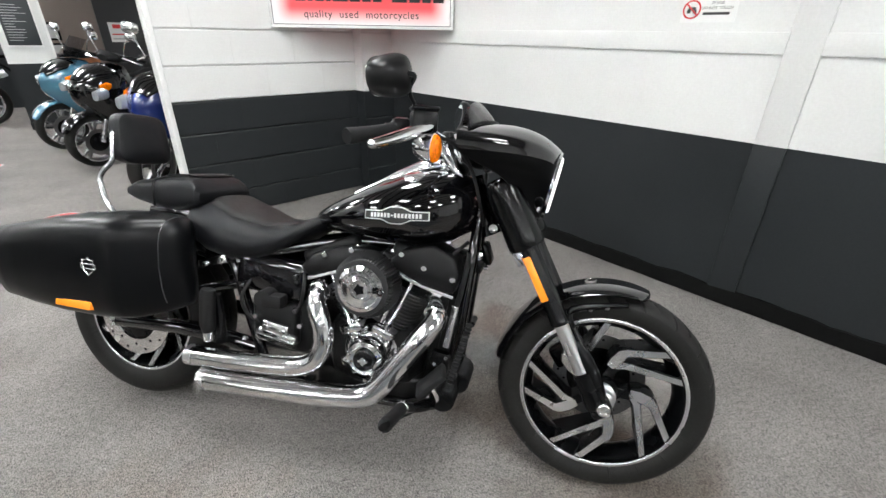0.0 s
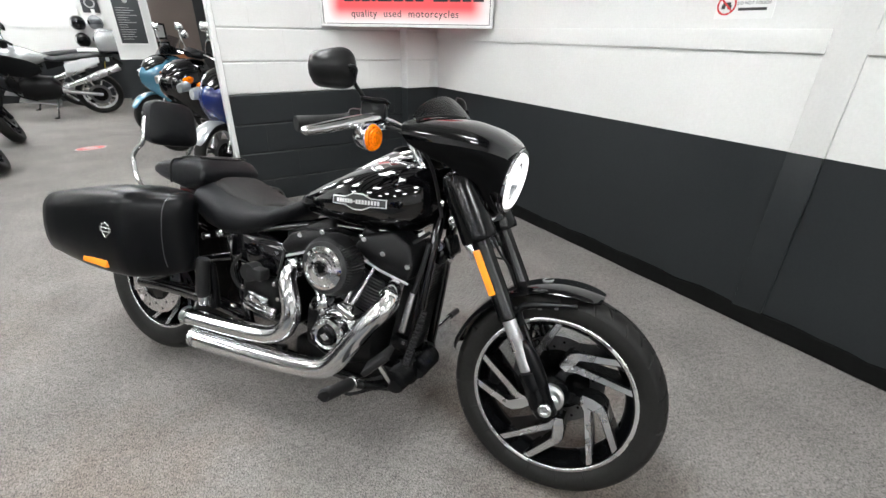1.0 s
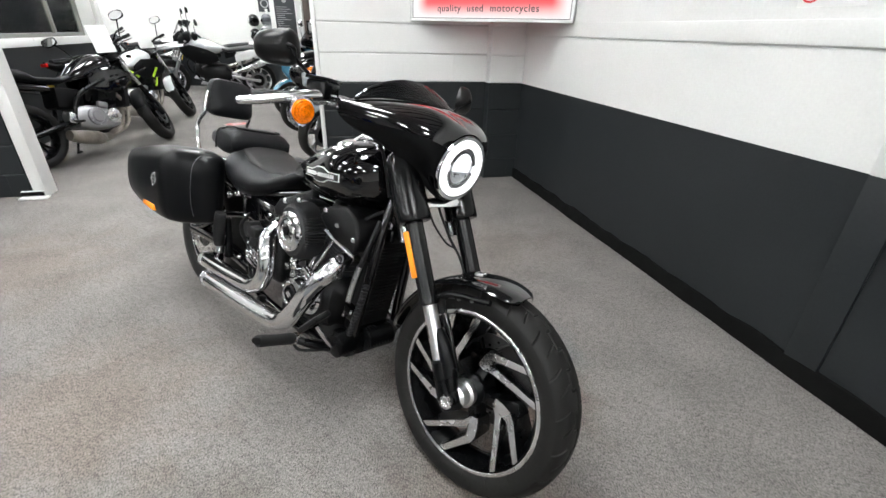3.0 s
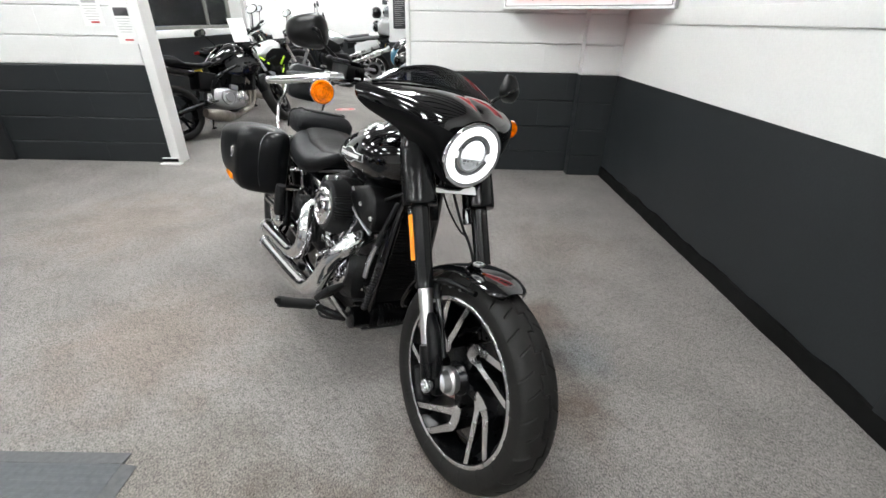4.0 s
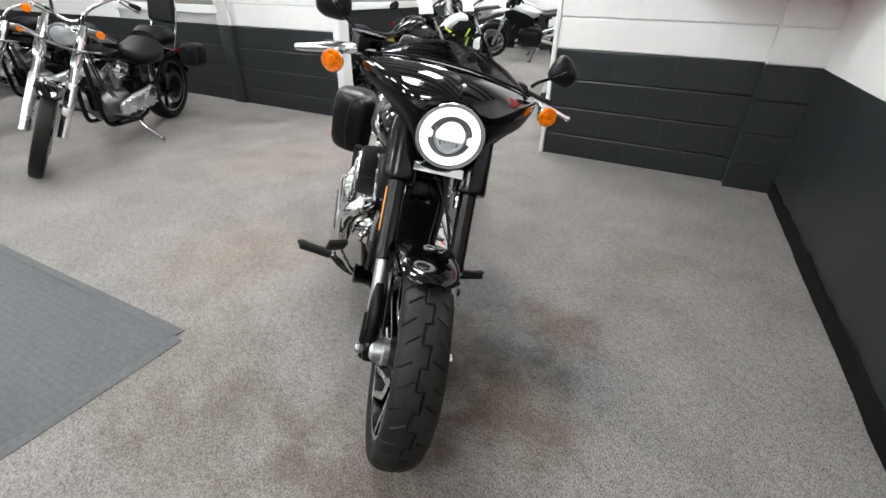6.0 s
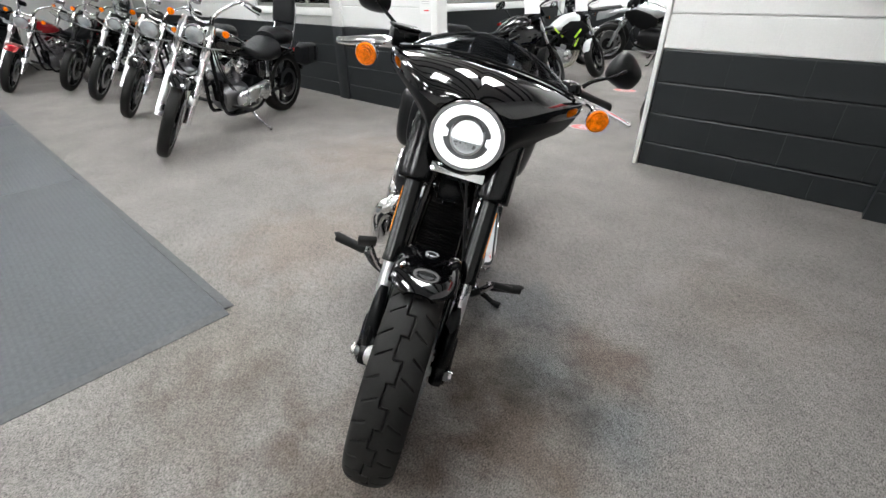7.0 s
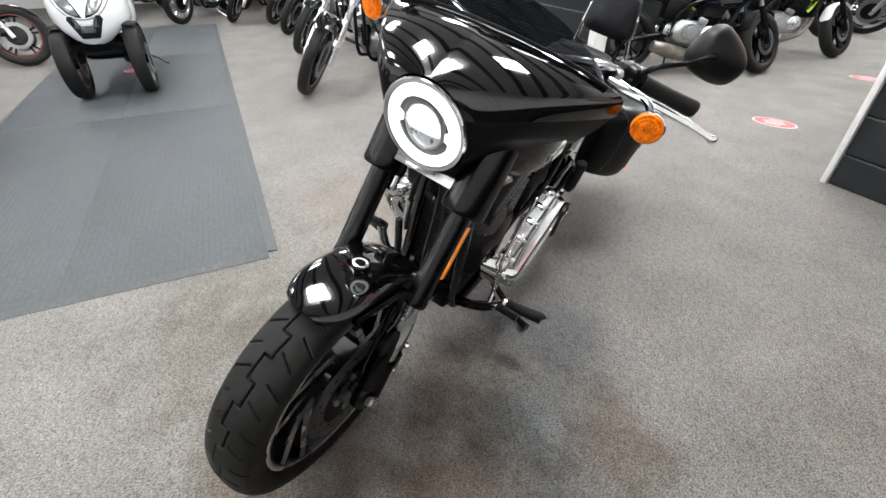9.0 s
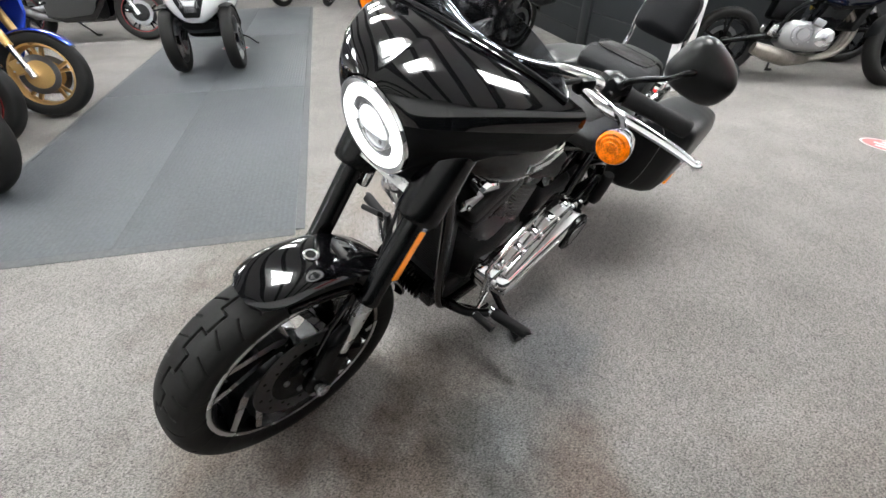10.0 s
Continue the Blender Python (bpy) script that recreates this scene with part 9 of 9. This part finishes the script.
def scooter(x, y, heading, label, paint, lower, screen=True, big=True):
    L = 1.32
    t = thing("scooter", rest(x, y, heading, L, 7), label, "scooter", "parked scooters")
    R = 0.265
    fa, ra = Vector((L, 0, R)), Vector((0, 0, R))
    wheel(t, "front_wheel", fa, R, 0.11, DARKSTEEL, "cast", 5, 1, STEEL)
    wheel(t, "rear_wheel", ra, R, 0.12, DARKSTEEL, "cast", 5, 0)
    guard(t, fa, R + 0.03, 0.075, 25, 165, lower, n=24, k=9, taper=0.5)
    for s in (-1, 1):
        part("fork_leg", tube(bmesh.new(), [fa + Vector((-0.02, 0.085 * s, 0)), fa + Vector((-0.16, 0.08 * s, 0.36))], 0.024, 12, 1), STEEL, t)
    bm = loft(bmesh.new(), [(0.92, 0.16, 0.3, 0.98, 2.8), (1.02, 0.23, 0.32, 1.0, 2.8), (1.14, 0.24, 0.38, 0.99, 2.6), (1.28, 0.19, 0.52, 0.93, 2.4), (1.38, 0.1, 0.62, 0.85, 2.2), (1.42, 0.03, 0.68, 0.8, 2.0)], 26)
    fs = part("front_shield", bm, paint, t, "sculpted front shield")
    for s in (-1, 1):
        part("headlamp", loft(bmesh.new(), [(1.2, 0.02, 0.72, 0.8), (1.28, 0.05, 0.7, 0.82), (1.36, 0.035, 0.70, 0.79)], 14), LAMPGLASS, fs, "", Matrix.Translation((0.015, 0.115 * s, 0)) @ pose(0, 0, 0, 0, 0, -14 * s))
        part("turn_signal", loft(bmesh.new(), [(1.12, 0.012, 0.80, 0.84), (1.2, 0.02, 0.78, 0.86), (1.27, 0.01, 0.8, 0.84)], 12), AMBER, fs, "", Matrix.Translation((0.0, 0.2 * s, 0)))
    if screen:
        P = np.zeros((12, 6, 3))
        for i in range(12):
            for j in range(6):
                a, v = -1 + 2 * i / 11, j / 5
                P[i, j] = (1.18 - 0.2 * v - 0.06 * a * a, 0.17 * a * (1 - 0.2 * v), 0.97 + 0.26 * v - 0.02 * a * a)
        part("windscreen", grid(P), SMOKE, t, "short smoked windscreen")
    bar(t, [(0.86, -0.34, 1.05), (0.95, -0.2, 1.08), (1.0, -0.06, 1.05), (1.0, 0.06, 1.05), (0.95, 0.2, 1.08), (0.86, 0.34, 1.05)], SATIN)
    part("handlebar_cover", loft(bmesh.new(), [(0.9, 0.12, 1.0, 1.08), (1.0, 0.16, 1.0, 1.11), (1.07, 0.08, 1.02, 1.08)], 18), BLACK, t)
    part("nose_mask", loft(bmesh.new(), [(1.10, 0.14, 0.86, 1.005), (1.2, 0.15, 0.86, 0.985), (1.3, 0.12, 0.84, 0.935), (1.37, 0.07, 0.81, 0.87)], 18), GLOSS, fs, "gloss black upper nose")
    mirrors(t, 0.2, 1.08, 0.98, 0.2, 0.12, 0.05, material=CHROME)
    part("floorboard", loft(bmesh.new(), [(0.45, 0.2, 0.24, 0.34, 4), (0.7, 0.2, 0.24, 0.33, 4), (0.98, 0.19, 0.26, 0.36, 4)], 20), lower, t)
    part("body", loft(bmesh.new(), [(-0.35, 0.06, 0.62, 0.72), (-0.15, 0.17, 0.42, 0.74), (0.2, 0.2, 0.34, 0.74), (0.45, 0.17, 0.34, 0.70), (0.55, 0.12, 0.36, 0.62)], 24), paint, t)
    part("seat", loft(bmesh.new(), [(-0.32, 0.07, 0.74, 0.84), (-0.1, 0.14, 0.73, 0.86), (0.15, 0.15, 0.73, 0.84), (0.25, 0.15, 0.72, 0.79), (0.52, 0.1, 0.7, 0.78)], 22), VINYL, t, "black two-step seat")
    part("rear_lamp", box(bmesh.new(), (-0.36, 0, 0.66), (0.04, 0.16, 0.06), bevel=0.012), REDLENS, t)
    part("engine", box(bmesh.new(), (0.08, 0.11, 0.3), (0.5, 0.1, 0.16), bevel=0.04), CASTALU, t)
    part("exhaust", tube(bmesh.new(), [(0.3, -0.12, 0.22), (0.1, -0.16, 0.26), (-0.2, -0.17, 0.34)], [0.025, 0.055, 0.05], 14, 4), EXHAUSTGREY, t)
    stand(t, 0.5, 0.2, 0.28)
    return t


LENSGREY = mat("smoked_lamp_lens", (0.22, 0.225, 0.23), 0.15, 0.3, var=0.4, scale=30, coat=0.8, fine=120)


def three_wheeler(x, y, heading, label):
    """A scooter with two front wheels; its front axle's middle at x, y."""
    L = 1.42
    h = radians(heading)
    t = thing("three_wheel_scooter", pose(x - L * math.cos(h), y - L * math.sin(h), 0.0135, 0, 0, heading), label, "scooter")
    R = 0.285
    for s in (-1, 1):
        c = Vector((L, 0.262 * s, R))
        wheel(t, "front_wheel", c, R, 0.115, DARKSTEEL, "cast", 5, 1)
        guard(t, c, R + 0.025, 0.062, 70, 170, BLACK, n=18, k=9, taper=0.4)
        part("suspension_arm", tube(bmesh.new(), [(L - 0.02, 0.19 * s, R), (L - 0.08, 0.12 * s, 0.5), (L - 0.12, 0.07 * s, 0.6)], 0.026, 10, 4), SATIN, t)
    wheel(t, "rear_wheel", Vector((0, 0, 0.27)), 0.27, 0.13, DARKSTEEL, "cast", 5, 0)
    bm = loft(bmesh.new(), [(0.95, 0.2, 0.36, 1.0, 2.8), (1.1, 0.285, 0.4, 1.02, 2.8), (1.25, 0.30, 0.43, 0.98, 2.6), (1.42, 0.27, 0.43, 0.93, 2.3), (1.55, 0.2, 0.44, 0.84, 2.1), (1.63, 0.12, 0.46, 0.74, 2.0), (1.66, 0.04, 0.5, 0.66, 2.0)], 32)
    for v in bm.verts:     # the lower edges run in to a point
        v.co.z = max(v.co.z, 0.43 + 0.72 * max(0.0, abs(v.co.y) - 0.06))
    bm.normal_update()
    fsb = bm.copy()
    fsb.normal_update()
    fs = part("front_shield", bm, WHITEPAINT, t, "broad white front shield")
    # grille: dark shield of mesh bars
    sh = [(-0.115, 0.075), (0.115, 0.075), (0.124, 0.05), (0.06, -0.09), (-0.06, -0.09), (-0.124, 0.05)]
    gm = Matrix.Translation((1.622, 0, 0.59)) @ pose(0, 0, 0, 72, 0, 90)
    gr = part("grille", prism(bmesh.new(), sh, 0.04, gm, 0.003), BLACK, fs, "black honeycomb grille")
    bm = bmesh.new()
    for k in range(9):
        for sg_ in (1, -1):
            xx = -0.07 + 0.0175 * k
            lo = 0.05 if abs(xx) < 0.04 else 0.015
            tube(bm, [gm @ Vector((xx - 0.012 * sg_, -lo, 0.042)), gm @ Vector((xx + 0.012 * sg_, 0.055, 0.042))], 0.0022, 5, 1)
    tagged(part("grille_bars", bm, DARKSTEEL, gr), kind="stuff")
    part("emblem", lathe(bmesh.new(), [(0.036, 0), (0.036, 0.006), (0, 0.009)], 6, gm @ Matrix.Translation((0, 0.075, 0.042))), STEEL, fs)
    # headlamps and panel seam follow the curve of the shield
    tree = BVHTree.FromBMesh(fsb)

    def on_shield(yy, zz, off):
        hit, nor, _, _ = tree.ray_cast(Vector((2.2, yy, zz)), Vector((-1, 0, 0)))
        if hit is None:
            return Vector((1.3, yy, zz))
        nor = nor if nor.x > 0 else -nor
        return hit + nor * off
    for s in (-1, 1):
        out = [(0.024, 0.675), (0.06, 0.68), (0.105, 0.705), (0.145, 0.75), (0.172, 0.81), (0.178, 0.865), (0.165, 0.875), (0.125, 0.855), (0.085, 0.80), (0.05, 0.74)]
        out = [(a[0] + (b[0] - a[0]) * k / 3, a[1] + (b[1] - a[1]) * k / 3) for a, b in zip(out, out[1:] + out[:1]) for k in range(3)]
        cy, cz = sum(p[0] for p in out) / len(out), sum(p[1] for p in out) / len(out)
        for nm, levels, mt_, tx in (("lamp_surround", ((1.16, -0.004), (1.14, 0.007), (1.04, 0.009), (0.96, 0.007)), BLACK, ""), ("headlamp", ((1.0, 0.0), (0.99, 0.009), (0.85, 0.011), (0.6, 0.012), (0.3, 0.012)), LENSGREY, "large swept headlamp")):
            bm = bmesh.new()
            ring_faces(bm, [[bm.verts.new(on_shield((cy + (p[0] - cy) * k) * s, cz + (p[1] - cz) * k, off)) for p in out] for k, off in levels], caps=(False, True))
            bmesh.ops.recalc_face_normals(bm, faces=bm.faces)
            lp = part(nm, bm, mt_, fs, tx)
        for q, (yy, zz, r_) in enumerate(((0.075, 0.725, 0.026), (0.13, 0.795, 0.03))):
            c = on_shield(yy * s, zz, 0.006)
            part("lamp_bulb_cover", lathe(bmesh.new(), [(r_, 0), (r_ * 1.05, 0.008), (r_ * 0.6, 0.012), (0, 0.014)], 16, aim(c, (1, 0.25 * s, 0.45)), caps=(True, False)), LAMPGLASS, lp)
    seam = [(-0.235, 0.88), (-0.2, 0.78), (-0.13, 0.69), (-0.05, 0.652), (0.0, 0.648), (0.05, 0.652), (0.13, 0.69), (0.2, 0.78), (0.235, 0.88)]
    part("panel_seam", tube(bmesh.new(), [on_shield(yy, zz, 0.0005) for yy, zz in seam], 0.0045, 6, 6), DARKSTEEL, fs)
    for s in (-1, 1):
        part("turn_signal", loft(bmesh.new(), [(1.3, 0.01, 0.82, 0.86), (1.37, 0.02, 0.8, 0.87), (1.44, 0.008, 0.8, 0.84)], 12), AMBER, fs, "", Matrix.Translation((0.0, 0.25 * s, 0.02)))
    part("under_shield", loft(bmesh.new(), [(1.0, 0.2, 0.28, 0.46, 3), (1.3, 0.24, 0.32, 0.46, 3), (1.5, 0.15, 0.38, 0.46, 2.6)], 20), BLACK, t)
    P = np.zeros((14, 8, 3))
    for i in range(14):
        for j in range(8):
            a, v = -1 + 2 * i / 13, j / 7
            P[i, j] = (1.36 - 0.3 * v - 0.1 * a * a, 0.24 * a * (1 - 0.2 * v), 0.92 + 0.36 * v - 0.03 * a * a)
    part("windscreen", grid(P), SMOKE, t, "smoked windscreen")
    bar(t, [(0.86, -0.36, 1.06), (0.95, -0.22, 1.1), (1.0, -0.06, 1.07), (1.0, 0.06, 1.07), (0.95, 0.22, 1.1), (0.86, 0.36, 1.06)], SATIN)
    mirrors(t, 0.24, 1.1, 1.02, 0.16, 0.16, 0.06, material=BLACK)
    part("floorboard", loft(bmesh.new(), [(0.4, 0.22, 0.22, 0.34, 4), (0.7, 0.23, 0.22, 0.33, 4), (1.05, 0.22, 0.24, 0.36, 4)], 20), BLACK, t)
    part("body", loft(bmesh.new(), [(-0.38, 0.06, 0.62, 0.74), (-0.15, 0.2, 0.42, 0.76), (0.2, 0.22, 0.34, 0.76), (0.45, 0.18, 0.34, 0.72), (0.56, 0.12, 0.36, 0.64)], 24), WHITEPAINT, t)
    part("seat", loft(bmesh.new(), [(-0.34, 0.08, 0.76, 0.87), (-0.1, 0.16, 0.75, 0.89), (0.15, 0.17, 0.75, 0.86), (0.25, 0.17, 0.74, 0.8), (0.52, 0.11, 0.72, 0.8)], 22), VINYL, t)
    part("stand_pedal", tube(bmesh.new(), [(0.9, 0.2, 0.24), (0.95, 0.34, 0.2), (1.0, 0.42, 0.15), (1.05, 0.44, 0.16)], 0.008, 8, 4), SATIN, t)
    return t


# the row of cruisers along the partition
cruiser(-2.12, 1.27, -62, "black cruiser with chrome fork, leather saddlebags and padded backrest", GLOSS, bags=True, sissy=True, screen=False, tall=0.05, lamp=0.075, size=1.05, bigfork=0.031)
cruiser(-3.91, 1.50, -64, "black cruiser with broad chrome fork and large headlamp", GLOSS, lamp=0.1, bigfork=0.037, tall=0.03)
cruiser(-5.31, 1.54, -66, "dark cruiser with black wheels and small screen", GLOSS, fork=STEEL, lamp=0.08, screen=True, mud=GLOSS)
cruiser(-6.39, 1.45, -66, "black bobber style cruiser with dark front end", SATIN, fork=SATIN, lamp=0.085)
cruiser(-6.90, 0.82, -55, "dark red cruiser with chrome front end", REDPAINT, lamp=0.09, bigfork=0.036)
cruiser(-7.08, -0.03, -28, "silver classic motorcycle with wire wheels", SILVER, wire=True, lamp=0.085, mud=SILVER, steer=-8)
cruiser(-8.9, 1.7, -60, "black touring motorcycle with backrest", GLOSS, sissy=True, bags=True)
naked(-8.55, 1.05, -8, "black roadster behind the silver classic motorcycle", GLOSS)
cruiser(-8.4, -1.05, -20, "black cruiser with chrome trim beyond the mat", GLOSS, wire=True)
# back showroom
naked(-0.93, 5.72, 61, "black naked roadster with stubby exhaust", GLOSS, size=0.97, card=True, cases=CASTALU)
naked(-1.06, 7.28, 60, "white and black roadster with lime green trim", WHITEPAINT, accent=WHITEPAINT, shroud=BLACK, size=0.95, card=True, cases=CASTALU)
naked(-1.9, 8.5, 45, "dark grey roadster among parked bikes", GREYPAINT)
naked(-3.2, 9.6, 60, "black roadster at the end of the row", GLOSS)
adventure(-1.82, 9.42, 184, "silver grey adventure motorcycle with raised steel silencer", SILVER, BLACK, side=WHITEPAINT)
adventure(-2.2, 10.55, 182, "white and black adventure motorcycle by the far wall", WHITEPAINT, BLACK, top=False)
adventure(-3.9, 10.4, 200, "dark adventure motorcycle by the far wall", GLOSS, GREYPAINT, top=False)
scooter(0.46, 7.13, 206, "teal blue scooter with clear headlamps", TEALPAINT, TEALPAINT)
scooter(0.66, 6.03, 204, "black scooter with chrome mirrors", GLOSS, GLOSS, screen=False)
scooter(1.35, 5.75, 208, "blue scooter beside the partition", NAVYPAINT, NAVYPAINT)
scooter(0.92, 4.6, 222, "dark blue scooter with silver mudguard behind the partition", NAVYPAINT, SILVER, screen=False)
# along the mat
three_wheeler(-2.79, -0.39, 2, "white three-wheeled scooter with black grille on the mat")
sport(-4.55, -1.51, 82, "black sports motorcycle with red-edged wheels", GLOSS, SATIN, REDRIM)
sport(-1.66, -1.31, 76, "deep blue sports motorcycle with gold wheels and fork", BLUEPAINT, GOLD, GOLD, gold=True)
sport(-1.06, -1.48, 74, "dark sports motorcycle with red-edged wheels", GLOSS, SATIN, REDRIM)
naked(-0.3, -1.13, 74, "black roadster at the edge of the mat", GLOSS, steer=4)

# ---- blocks of the partitions ----
blocks(wall_a, JR, 2.80, ZL, MATS, AY + 0.006, 0.012, 1)
blocks(wall_c, -10.2, JL - 0.085, ZL, MATS, AY + 0.006, 0.012, 2, gap=(-4.93, -2.97, 0.97, 2.12))
blocks(pil1, 2.45, 2.81, ZL, MATS, AY - 0.11, 0.01, 3)
